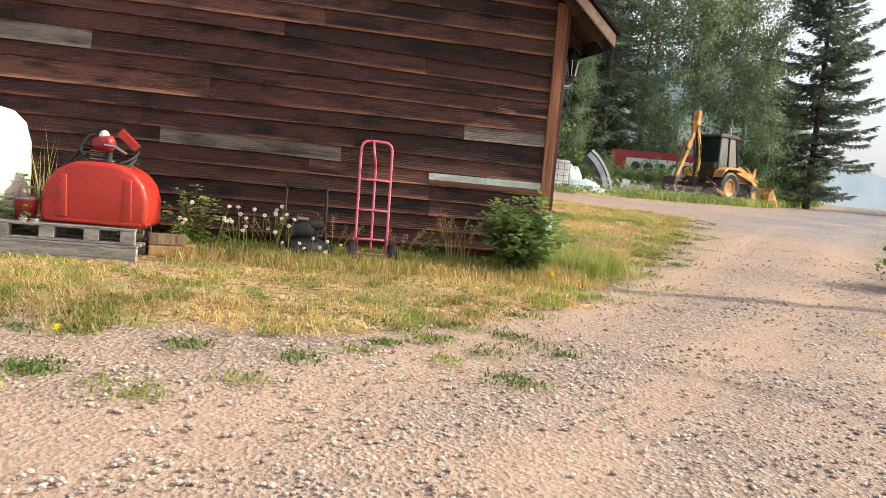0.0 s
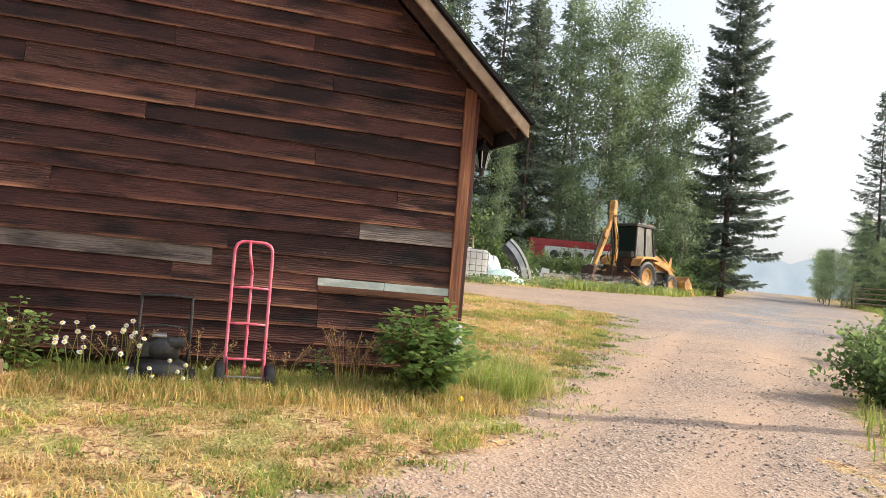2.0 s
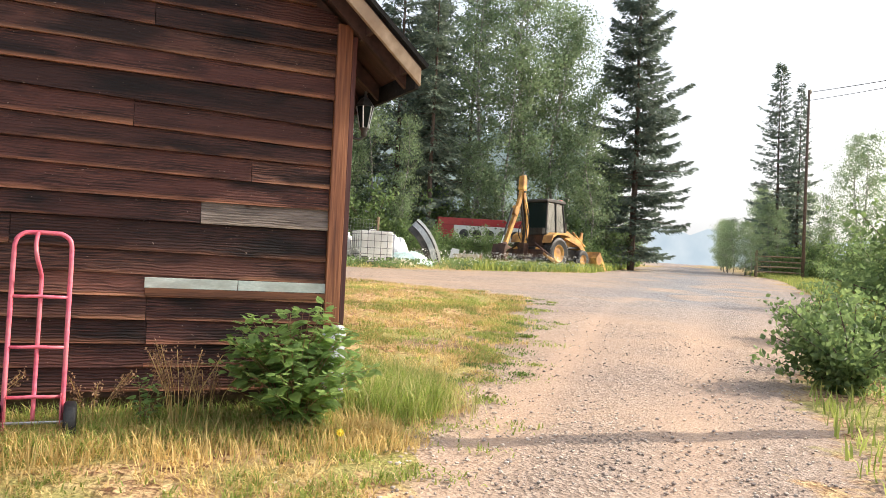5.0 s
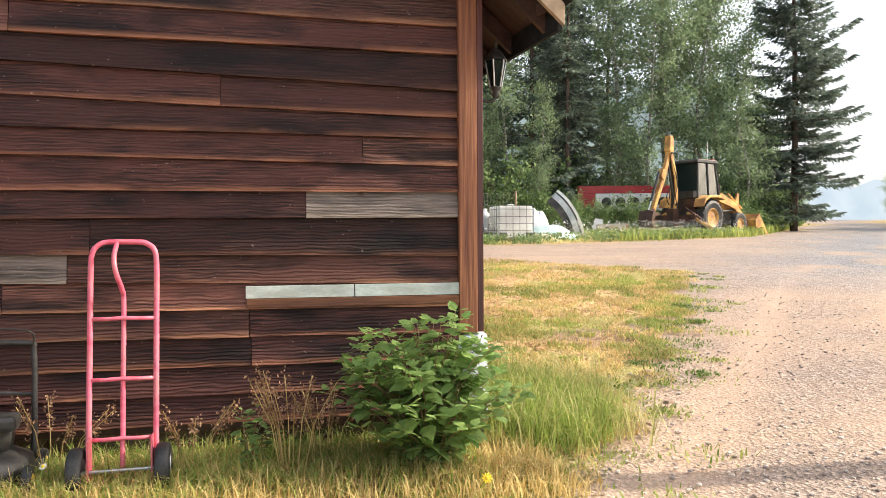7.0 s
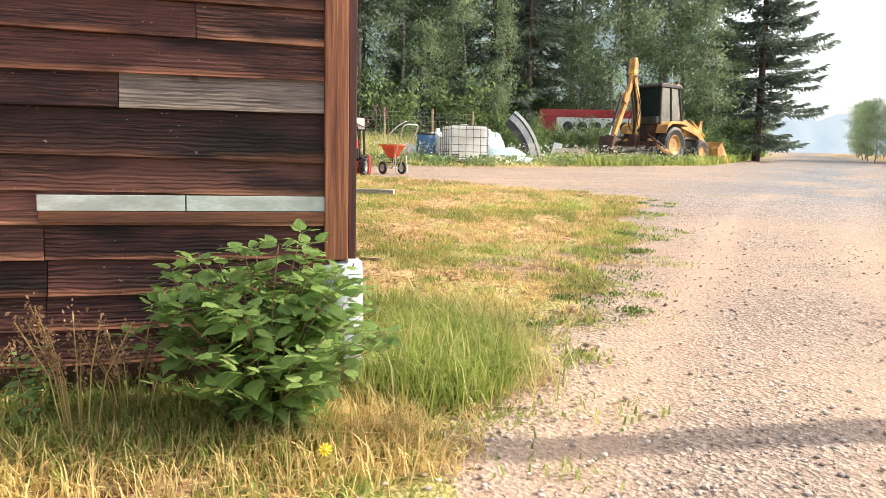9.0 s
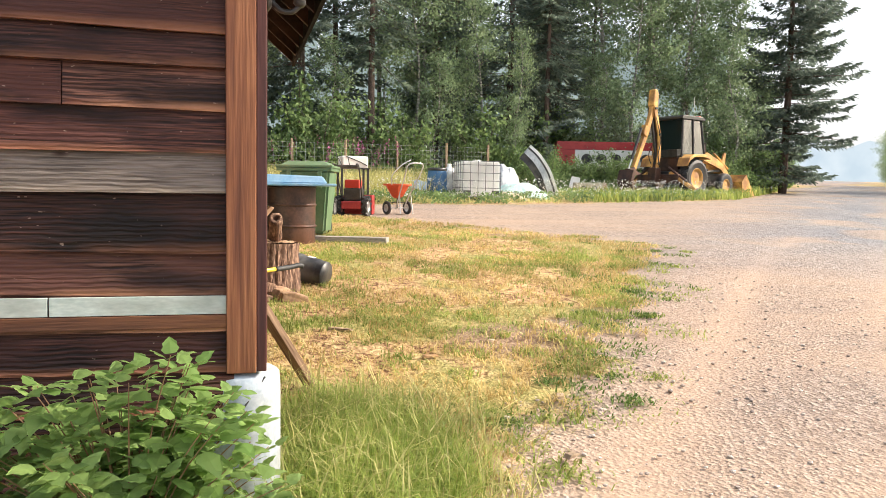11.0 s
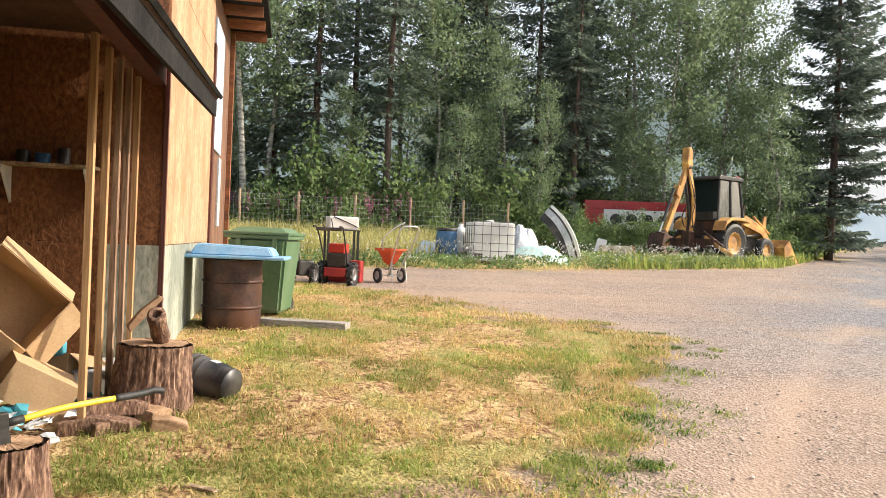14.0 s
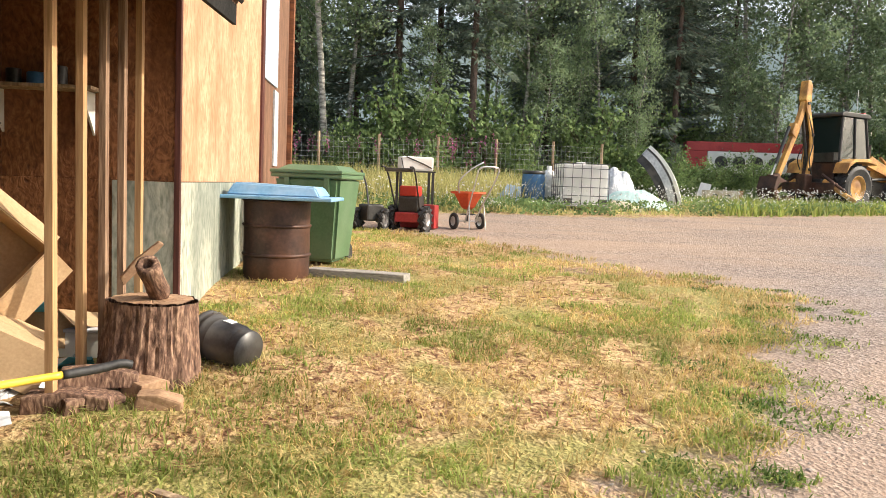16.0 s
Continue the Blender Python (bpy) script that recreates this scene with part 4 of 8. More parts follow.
def spruce(name, height, radius, seed, material=NEEDLES, bare=0.12, label="dark green spruce tree in the forest edge", ragged=0.25, sag=0.35, dense=1.0):
    """A spruce: tapered trunk, tiers of sagging boughs with lifted tips, each hung with small needle sprays."""
    r = np.random.default_rng(seed)
    t = thing(name, pose(0, 0, 0), label, "tree")
    bm = tube([(0.03 * height / 15 * math.sin(k), 0.03 * math.cos(k * 1.3), height * k / 7) for k in range(8)], 0.0095 * height, 8, taper=0.05)
    base, way = [], []
    z = height * bare
    while z < height * 0.99:
        f = (z / height - bare) / (1 - bare)
        reach = radius * (1 - f) ** 0.8 * (0.6 + 0.4 * min(1, f * 5)) * r.uniform(0.8, 1.12) + 0.10
        for k in range(int(r.integers(4, 8))):
            ln = max(0.12, reach * (1 + ragged * r.normal()))
            a = r.uniform(0, 2 * math.pi)
            zz = z + r.uniform(-0.2, 0.2)
            n = max(10, int(ln / 0.025 * dense))
            q = r.uniform(0.08, 1.0, n) ** 0.8
            out = np.array([math.cos(a), math.sin(a), 0.0])
            side = np.array([-math.sin(a), math.cos(a), 0.0])
            lift = 0.5 * f - sag * (1 - 0.55 * f) * r.uniform(0.6, 1.3)
            pz = zz + ln * (lift * q + 0.18 * q ** 3)
            spread = (r.uniform(-1, 1, n) * (0.05 + 0.24 * ln * (1 - q) ** 0.7)).reshape(-1, 1)
            p = out * (ln * q).reshape(-1, 1) + side * spread
            p[:, 2] = pz - np.abs(spread[:, 0]) * 0.35
            d = out * r.uniform(0.2, 1.0, (n, 1)) + side * (np.sign(spread) * r.uniform(0.1, 0.9, (n, 1))) + np.array([0, 0, 1.0]) * r.uniform(-0.75, 0.18, (n, 1))
            base.append(p)
            way.append(d / np.linalg.norm(d, axis=1, keepdims=True))
            if ln > 0.7 and k < 4:
                e = out * ln * 0.8
                bm = tube([(0, 0, zz), (e[0], e[1], zz + ln * (lift * 0.8 + 0.09))], 0.004 + 0.009 * ln, 4, bm=bm, taper=0.3)
        z += r.uniform(0.16, 0.36) * (0.75 + 0.5 * (1 - f))
    part("trunk", bm, BARK_S, t, smooth=True)
    base, way = np.concatenate(base), np.concatenate(way)
    n = len(base)
    cr = new("crown", raw_mesh("crown", *sprays(base, way, r.uniform(0.14, 0.36, n), r.uniform(0.020, 0.050, n), r), material))
    cr.parent = t
    return t


def aspen(name, height, radius, seed, leaves=8000, base=0.3, label="pale-trunked leafy aspen in the forest edge", leaf=0.12, material=ASPEN_LEAF):
    """An aspen: slim pale trunk, rising limbs, a loose upright crown of small leaves in clumps with gaps between."""
    r = np.random.default_rng(seed)
    t = thing(name, pose(0, 0, 0), label, "tree")
    lean = [(0.22 * math.sin(k * 0.9 + seed), 0.22 * math.cos(k * 0.7 + seed), height * 0.97 * k / 8) for k in range(9)]
    bm = tube(lean, 0.0085 * height, 8, taper=0.10)
    clumps = []
    for k in range(40):
        f = base + (1 - base) * (k + r.uniform(0, 1)) / 40
        i = min(7, int(f * 8))
        b0 = Vector(lean[i]).lerp(Vector(lean[i + 1]), min(1.0, f * 8 - i))
        a = r.uniform(0, 2 * math.pi)
        g = (f - base) / (1 - base)
        ln = radius * (0.30 + 0.80 * math.sin(math.pi * min(0.97, 0.12 + 0.86 * g))) * r.uniform(0.35, 1.15)
        mid = b0 + Vector((math.cos(a) * ln * 0.55, math.sin(a) * ln * 0.55, ln * 0.35))
        tip = b0 + Vector((math.cos(a) * ln, math.sin(a) * ln, ln * r.uniform(0.35, 0.8)))
        bm = tube([b0, mid, tip], 0.0018 * height, 5, bm=bm, taper=0.25)
        for c, s in ((tip, 0.42), (mid.lerp(tip, 0.5), 0.40), (mid, 0.32)):
            clumps.append((c, s * r.uniform(0.6, 1.35)))
    part("trunk", bm, BARK_A, t, smooth=True)
    per = leaves // len(clumps)
    pts = np.concatenate([np.array(c) + r.normal(size=(per, 3)) * np.array([s, s, s * 0.75]) * radius / 2.0 for c, s in clumps])
    cr = new("crown", cards("crown", pts, r.uniform(0.6, 1.3, len(pts)) * leaf, material, r, aspect=0.8))
    cr.parent = t
    return t


def shrub(name, height, radius, seed, leaves, leaf, label, material=BUSH_LEAF):
    """A many-stemmed shrub of small leaves with an uneven outline."""
    r = np.random.default_rng(seed)
    t = thing(name, pose(0, 0, 0), label, "bush")
    bm, pts = None, []
    stems = 18
    for k in range(stems):
        a, s = r.uniform(0, 2 * math.pi), r.uniform(0.2, 1.0)
        tip = Vector((math.cos(a) * radius * s, math.sin(a) * radius * s, height * r.uniform(0.4, 1.15) * (1.1 - 0.45 * s)))
        mid = Vector((tip.x * 0.35, tip.y * 0.35, tip.z * 0.6))
        bm = tube([(0.06 * math.cos(a), 0.06 * math.sin(a), -0.05), mid, tip], 0.006 + 0.006 * height, 5, bm=bm, taper=0.3)
        m = leaves // stems
        q = r.uniform(0.15, 1.0, (m, 1))
        p = (1 - q) ** 2 * np.zeros((1, 3)) + 2 * q * (1 - q) * np.array(mid) + q * q * np.array(tip)
        pts.append(p + r.normal(size=(m, 3)) * np.array([radius * 0.12, radius * 0.12, height * 0.075]))
    pts = np.concatenate(pts)
    pts[:, 2] = np.maximum(pts[:, 2], 0.03)
    tagged(part("stem", bm, BARK_S, t), kind="stuff")
    fo = new("foliage", cards("foliage", pts, r.uniform(0.6, 1.3, len(pts)) * leaf, material, r, aspect=0.75))
    fo.parent = t
    return t


def place(ob, x, y, rz=0.0, s=1.0, sz=None, first=[]):
    m = Matrix.LocRotScale((x, y, ground_z(x, y) - 0.05), Euler((0, 0, rz)), (s, s, s if sz is None else sz))
    if ob.name not in first:
        first.append(ob.name)
        ob.matrix_world = m
        return ob
    c = copy_thing(ob, m)
    return c


SPRUCES = [spruce("spruce_tree", 16, 2.2, 11, bare=0.04, ragged=0.3), spruce("spruce_tree", 18, 1.6, 12, bare=0.05, ragged=0.35, sag=0.6), spruce("spruce_tree", 12, 1.7, 13, NEEDLES_PALE, 0.04), spruce("spruce_tree", 17, 1.35, 14, NEEDLES_PALE, 0.30, ragged=0.5, sag=0.7, label="thin spruce with a bare lower trunk and sagging boughs")]
ASPENS = [aspen("aspen_tree", 14, 2.0, 21), aspen("aspen_tree", 16, 2.3, 22, 9500), aspen("aspen_tree", 10, 1.6, 23, 6000, 0.15), aspen("aspen_tree", 7, 1.3, 24, 4200, 0.08, leaf=0.10)]
SAPLING = spruce("spruce_tree", 5, 1.05, 15, NEEDLES_PALE, 0.02, "young spruce at the forest edge", 0.25, 0.3)
for ob in SPRUCES + ASPENS + [SAPLING]:
    ob["group"] = "trees of the forest edge"

# singled-out trees: kind (0 spruce, 1 aspen), shape, place, size
big = spruce("spruce_tree", 20, 2.9, 31, label="tall broad spruce standing alone by the road", bare=0.04, ragged=0.32, sag=0.3, dense=2.3)
place(big, 27.3, 37.2, 0.4)
TREES = [(0, 1, 5.0, 36.4, 1.0), (0, 3, 7.6, 35.6, 1.0), (0, 0, 14.0, 38.0, 1.1), (0, 1, 16.0, 38.6, 0.9), (0, 0, 10.9, 39.0, 1.05), (0, 3, 15.2, 36.6, 0.85), (0, 1, 1.2, 38.2, 1.0), (0, 0, -1.2, 36.6, 1.0), (0, 2, 3.4, 39.0, 1.2),
         (0, 1, 12.4, 41.0, 1.0), (0, 0, 18.0, 42.5, 0.9), (0, 1, -4.5, 37.0, 1.0), (0, 0, -8.0, 39.0, 1.1), (0, 2, 20.4, 43.5, 1.2), (0, 1, 6.6, 40.0, 1.05), (0, 0, -12, 41, 1.1),
         (1, 1, 2.3, 35.2, 1.0), (1, 0, 3.4, 35.8, 0.95), (1, 2, 9.4, 36.6, 1.05), (1, 0, 10.3, 37.8, 1.0), (1, 1, 8.6, 41.2, 1.0), (1, 1, 18.4, 38.4, 0.95), (1, 0, 20.2, 37.2, 1.05), (1, 1, 21.4, 39.2, 1.0), (1, 2, 19.2, 36.4, 1.0), (1, 2, 22.6, 37.6, 1.15), (1, 0, 23.6, 39.6, 1.1),
         (1, 2, 24.4, 37.2, 0.95), (1, 3, 23.4, 35.6, 1.0), (1, 1, -2.6, 38.6, 1.0), (1, 3, 25.4, 37.0, 0.9), (1, 2, 12.0, 36.2, 0.8), (1, 3, 17.6, 36.6, 0.85), (1, 1, 25.6, 41.5, 0.95), (1, 3, 6.0, 34.9, 0.8), (1, 3, 10.0, 35.0, 0.75)]
for kind, i, x, y, s in TREES:
    place((SPRUCES if kind == 0 else ASPENS)[i], x, y, (x * 7.3 + y) % 6.28, s)
rt = np.random.default_rng(5)
for k in range(12):           # deeper forest to the north and north-west
    x = rt.uniform(-22, 24)
    y = rt.uniform(43, 52) + max(0, x - 14) * 0.75
    place((SPRUCES if rt.random() < 0.5 else ASPENS)[int(rt.integers(0, 3))], x, y, rt.uniform(0, 6.28), rt.uniform(0.85, 1.1))
# beyond the big spruce and along both sides of the far road
for x, y, kind, i, s in ((41.2, 40.6, 0, 0, 0.80), (42.6, 40.2, 0, 1, 0.72), (44, 37, 1, 0, 0.7), (41, 34, 1, 2, 0.8), (46.5, 44, 1, 3, 1.0), (36, 52, 1, 3, 1.0), (40, 57, 1, 3, 1.1), (33, 50, 1, 3, 1.0), (34.5, 46.5, 1, 3, 0.7), (31, 44.5, 1, 3, 0.8), (52, 50, 1, 3, 1.0), (56, 56, 1, 2, 0.7),
                         (29.5, 45.5, 1, 3, 0.9), (32, 48.8, 1, 3, 1.0), (38.5, 62, 1, 2, 0.8), (44, 69, 1, 2, 0.9), (50, 77, 1, 2, 0.9), (57, 86, 0, 2, 0.7), (50.5, 49.5, 1, 3, 0.9), (54.5, 55.0, 1, 3, 1.1), (61, 61, 1, 3, 1.2), (68, 68, 0, 2, 0.7), (76, 75, 1, 2, 0.8), (43.5, 40.0, 1, 3, 0.8), (41.5, 37.0, 1, 3, 0.75), (39.4, 38.6, 1, 3, 0.6)):
    place((SPRUCES if kind == 0 else ASPENS)[i], x, y, (x * 2.3) % 6.28, s)
for k in range(46):           # saplings filling the forest edge
    x = rt.uniform(-16, 27)
    y = 34.4 + max(0, x - 15) * 0.8 + rt.uniform(-0.4, 4.5)
    if 14.8 < x < 22 and y < 38:
        y += 2.5
    if rt.random() < 0.45:
        place(SAPLING, x, y, rt.uniform(0, 6.28), rt.uniform(0.5, 1.2))
    else:
        place(ASPENS[3], x, y, rt.uniform(0, 6.28), rt.uniform(0.35, 0.6), rt.uniform(0.4, 0.95))

# far ridge closing the road: a glowing sheet with smoke haze in its colour
def skyline(radius, cx, cy, a0, a1, steps, foot, top, rough, spiky):
    """An upright sheet round (cx, cy) whose upper edge is a far wooded skyline."""
    own, prev = bmesh.new(), None
    for k in range(steps + 1):
        a = radians(a0 + (a1 - a0) * k / steps)
        x, y = cx + radius * math.sin(a), cy + radius * math.cos(a)
        h = top + rough * noise.noise((math.sin(a) * 3, math.cos(a) * 3, 0)) + spiky * noise.noise((k * 0.9, 0, 0))
        va, vb = own.verts.new((x, y, foot)), own.verts.new((x, y, h))
        if prev:
            own.faces.new((prev[0], prev[1], vb, va))
        prev = (va, vb)
    return own


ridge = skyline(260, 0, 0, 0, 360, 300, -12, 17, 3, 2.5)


def haze_glow(name, dark, light):
    """Glowing haze tones that stand in for distance drowned in lit wildfire smoke."""
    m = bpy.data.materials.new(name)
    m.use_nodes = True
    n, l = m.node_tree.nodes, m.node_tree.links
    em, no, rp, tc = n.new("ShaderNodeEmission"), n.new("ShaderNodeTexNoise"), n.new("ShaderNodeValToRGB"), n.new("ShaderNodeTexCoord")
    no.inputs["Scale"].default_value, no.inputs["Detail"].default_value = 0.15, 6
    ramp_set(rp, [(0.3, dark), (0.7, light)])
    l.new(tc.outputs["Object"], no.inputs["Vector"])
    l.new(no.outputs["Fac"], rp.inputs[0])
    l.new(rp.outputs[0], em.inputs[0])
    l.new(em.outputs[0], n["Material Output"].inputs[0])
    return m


tagged(part("backdrop", ridge, haze_glow("glowing_haze_distance", (0.45, 0.54, 0.61), (0.56, 0.63, 0.68))), "far wooded ridge on a glowing sheet with painted smoke haze", "backdrop", kind="structure")
# hazy glowing sheet close behind the trees; lightens the gaps between them
tagged(part("backdrop", skyline(62, 8, 12, -110, 33, 420, -3, 16, 3, 4.5), haze_glow("glowing_haze_forest", (0.22, 0.28, 0.275), (0.33, 0.40, 0.39))), "glowing haze-coloured sheet for the depth of the forest", "backdrop", kind="structure")


# ---- things by the front wall ----
def wheel(name, r, w, parent, m, rim=STEEL, hub=0.55, lugs=0, tyre_label="black rubber tyre", rim_label="", face=1):
    """A tyre with its rim, axle along local y."""
    prof = [(r * hub, -w * 0.38), (r * 0.82, -w * 0.5), (r * 0.96, -w * 0.42), (r, -w * 0.2), (r, w * 0.2), (r * 0.96, w * 0.42), (r * 0.82, w * 0.5), (r * hub, w * 0.38)]
    bm = lathe(prof, 32, cap=False)
    if lugs:
        for k in range(lugs):
            for s in (-1, 1):
                a = 2 * math.pi * (k + (0.5 if s > 0 else 0)) / lugs
                mm = Matrix.Rotation(a, 4, "Z") @ Matrix.Translation((r, 0, s * w * 0.23)) @ Matrix.Rotation(s * 0.6, 4, "X")
                box(-0.02, 0.03, -0.03, 0.03, -w * 0.25, w * 0.25, 0.0, mm, bm)
    bm.transform(m @ pose(0, 0, 0, 90, 0, 0))
    ty = part("tyre", bm, BLACK_RUBBER, parent, tyre_label, smooth=not lugs)
    rm = lathe([(0.02, -w * 0.22), (r * hub * 0.5, -w * 0.30), (r * hub * 0.86, -w * 0.16), (r * hub, -w * 0.40), (r * hub * 1.04, -w * 0.40), (r * hub * 1.04, w * 0.40), (r * hub, w * 0.40), (r * hub * 0.86, w * 0.16), (r * hub * 0.5, w * 0.30), (0.02, w * 0.22)], 28)
    rm.transform(m @ pose(0, 0, 0, 90, 0, 0))
    part("rim", rm, rim, ty, rim_label, smooth=True)
    return ty


def hand_truck():
    t = thing("hand_truck", at_ground(1.13, 8.28, 2, 0.03), "faded pink-red tubular hand truck standing upright by the wall", "hand truck")
    h, hw = 1.25, 0.162
    lean = 0.13

    def P(x, z, y=0.0):
        return (x, y + lean * z, z)
    loop = [P(-hw, 0.04)] + [P(-hw, z) for z in (0.3, 0.6, 0.9, 1.1)] + [P(-hw + 0.008, h - 0.05), P(-hw + 0.05, h - 0.008), P(-0.06, h), P(0.06, h), P(hw - 0.05, h - 0.008), P(hw - 0.008, h - 0.05)] + [P(hw, z) for z in (1.1, 0.9, 0.6, 0.3)] + [P(hw, 0.04)]
    part("side_loop", tube(smooth_path(loop, 3), 0.0145, 10), PINK_PAINT, t, smooth=True)
    mid = [P(0, 0.05), P(0, 0.5), P(0, 0.92), P(-0.005, 1.0, -0.03), P(-0.03, 1.1, -0.09), P(-0.04, 1.18, -0.07), P(-0.035, h, 0)]
    part("middle_bar", tube(smooth_path(mid, 4), 0.013, 10), PINK_PAINT, t, smooth=True)
    for z in (0.24, 0.54, 0.85):
        bow = [P(-hw, z), P(-hw * 0.5, z, -0.012), P(0, z + 0.004, -0.016), P(hw * 0.5, z, -0.012), P(hw, z)]
        part("crossbar", tube(bow, 0.011, 8), PINK_PAINT, t, smooth=True)
    part("toe_plate", prism([(-0.21, -0.03), (0.21, -0.03), (0.21, 0.035), (-0.21, 0.035)], -0.01, 0.16, bevel=0.004), PINK_PAINT, t)
    part("axle", tube([(-0.21, -0.06, 0.10), (0.21, -0.06, 0.10)], 0.009, 8), STEEL, t)
    for s in (-1, 1):
        part("wheel_bracket", prism([(s * 0.15 - 0.004, 0.05), (s * 0.15 + 0.004, 0.05), (s * 0.15 + 0.004, 0.26), (s * 0.15 - 0.004, 0.26)], -0.09, 0.03), PINK_PAINT, t)
        wheel("wheel", 0.125, 0.075, t, pose(s * 0.205, -0.06, 0.10, 0, 0, 90), rim=FABRIC_GREY)


hand_truck()


def mower():
    t = thing("lawn_mower", at_ground(0.46, 8.38, 4), "black push mower with a grey engine and folded handle", "lawn mower")
    part("deck", lathe([(0.20, 0.06), (0.235, 0.10), (0.225, 0.19), (0.14, 0.235), (0.08, 0.24)], 28), BLACK_METAL, t, smooth=True)
    part("engine", lathe([(0.13, 0.24), (0.14, 0.30), (0.135, 0.37), (0.11, 0.41), (0.05, 0.42)], 24), BLACK_METAL, t, smooth=True)
    part("engine_fins", box(-0.17, -0.10, -0.08, 0.08, 0.25, 0.37, 0.006), BLACK_METAL, t)
    part("fuel_tank", box(0.02, 0.17, -0.13, 0.03, 0.34, 0.42, 0.025), BLACK_PLASTIC, t)
    hd = smooth_path([(-0.21, 0.10, 0.16), (-0.21, 0.13, 0.45), (-0.205, 0.15, 0.70), (-0.17, 0.155, 0.75), (0.17, 0.155, 0.75), (0.205, 0.15, 0.70), (0.21, 0.13, 0.45), (0.21, 0.10, 0.16)], 4)
    part("engine_cap", box(-0.10, 0.02, -0.10, 0.10, 0.415, 0.445, 0.012), GREY_METAL, t, "grey engine cap")
    part("handle", tube(hd, 0.0155, 8), BLACK_METAL, t, smooth=True)
    part("handle_bar", tube([(-0.205, 0.145, 0.48), (0, 0.13, 0.50), (0.205, 0.145, 0.48)], 0.01, 8), BLACK_METAL, t)
    part("control_bar", tube(smooth_path([(-0.2, 0.14, 0.72), (-0.18, 0.12, 0.82), (0.18, 0.12, 0.82), (0.2, 0.14, 0.72)], 4), 0.006, 6), BLACK_METAL, t)
    for sx in (-1, 1):
        for sy in (-1, 1):
            wheel("wheel", 0.09, 0.05, t, pose(sx * 0.235, sy * 0.17, 0.09, 0, 0, 90), rim=YELLOW_AXE)


mower()


def pallet(x, y, rz, w, d, dz, label, dark=True):
    t = thing("pallet", at_ground(x, y, rz, dz), label, "pallet", "pallets under the tank")
    for k in range(3):
        yy = -d / 2 + (d - 0.09) * k / 2
        if dark:
            part("stringer", box(-w / 2, w / 2, yy, yy + 0.09, 0.022, 0.115, 0.004), PALLET_WOOD, t)
        else:
            for xx in (-w / 2, -w / 4 - 0.06, -0.06, w / 4 - 0.06, w / 2 - 0.12):
                part("block", box(xx, xx + 0.12, yy, yy + 0.09, 0.022, 0.115, 0.004), PALLET_WOOD, t)
    nb = int(d / 0.16)
    for k in range(nb):
        yy = -d / 2 + (d - 0.11) * k / (nb - 1)
        part("deck_board", box(-w / 2, w / 2, yy, yy + 0.11, 0.117, 0.138, 0.003), PALLET_WOOD, t)
    for k in range(3):
        yy = -d / 2 + (d - 0.11) * k / 2
        part("bottom_board", box(-w / 2, w / 2, yy, yy + 0.11, 0.0, 0.02, 0.003), PALLET_WOOD, t)
    return t


pallet(-1.72, 7.95, 0, 1.45, 1.0, 0.0, "weathered grey pallet lying in the grass")
pallet(-1.74, 7.97, 1, 1.42, 0.98, 0.142, "weathered grey pallet carrying the red tank", False)
for k, (x, y, rz, dz) in enumerate(((-0.80, 7.95, 8, 0.0), (-0.82, 8.0, 14, 0.105), (-0.62, 8.1, 60, 0.0))):
    tagged(part("timber_block", box(-0.17, 0.17, -0.07, 0.07, 0.0, 0.10, 0.006), LUMBER if k != 1 else LUMBER_OLD), "sawn yellow timber offcut stacked beside the pallets", "timber", "timber offcuts").matrix_world = at_ground(x, y, rz, dz + 0.02)

PAL_TOP = ground_z(-1.72, 7.95) + 0.142 + 0.14


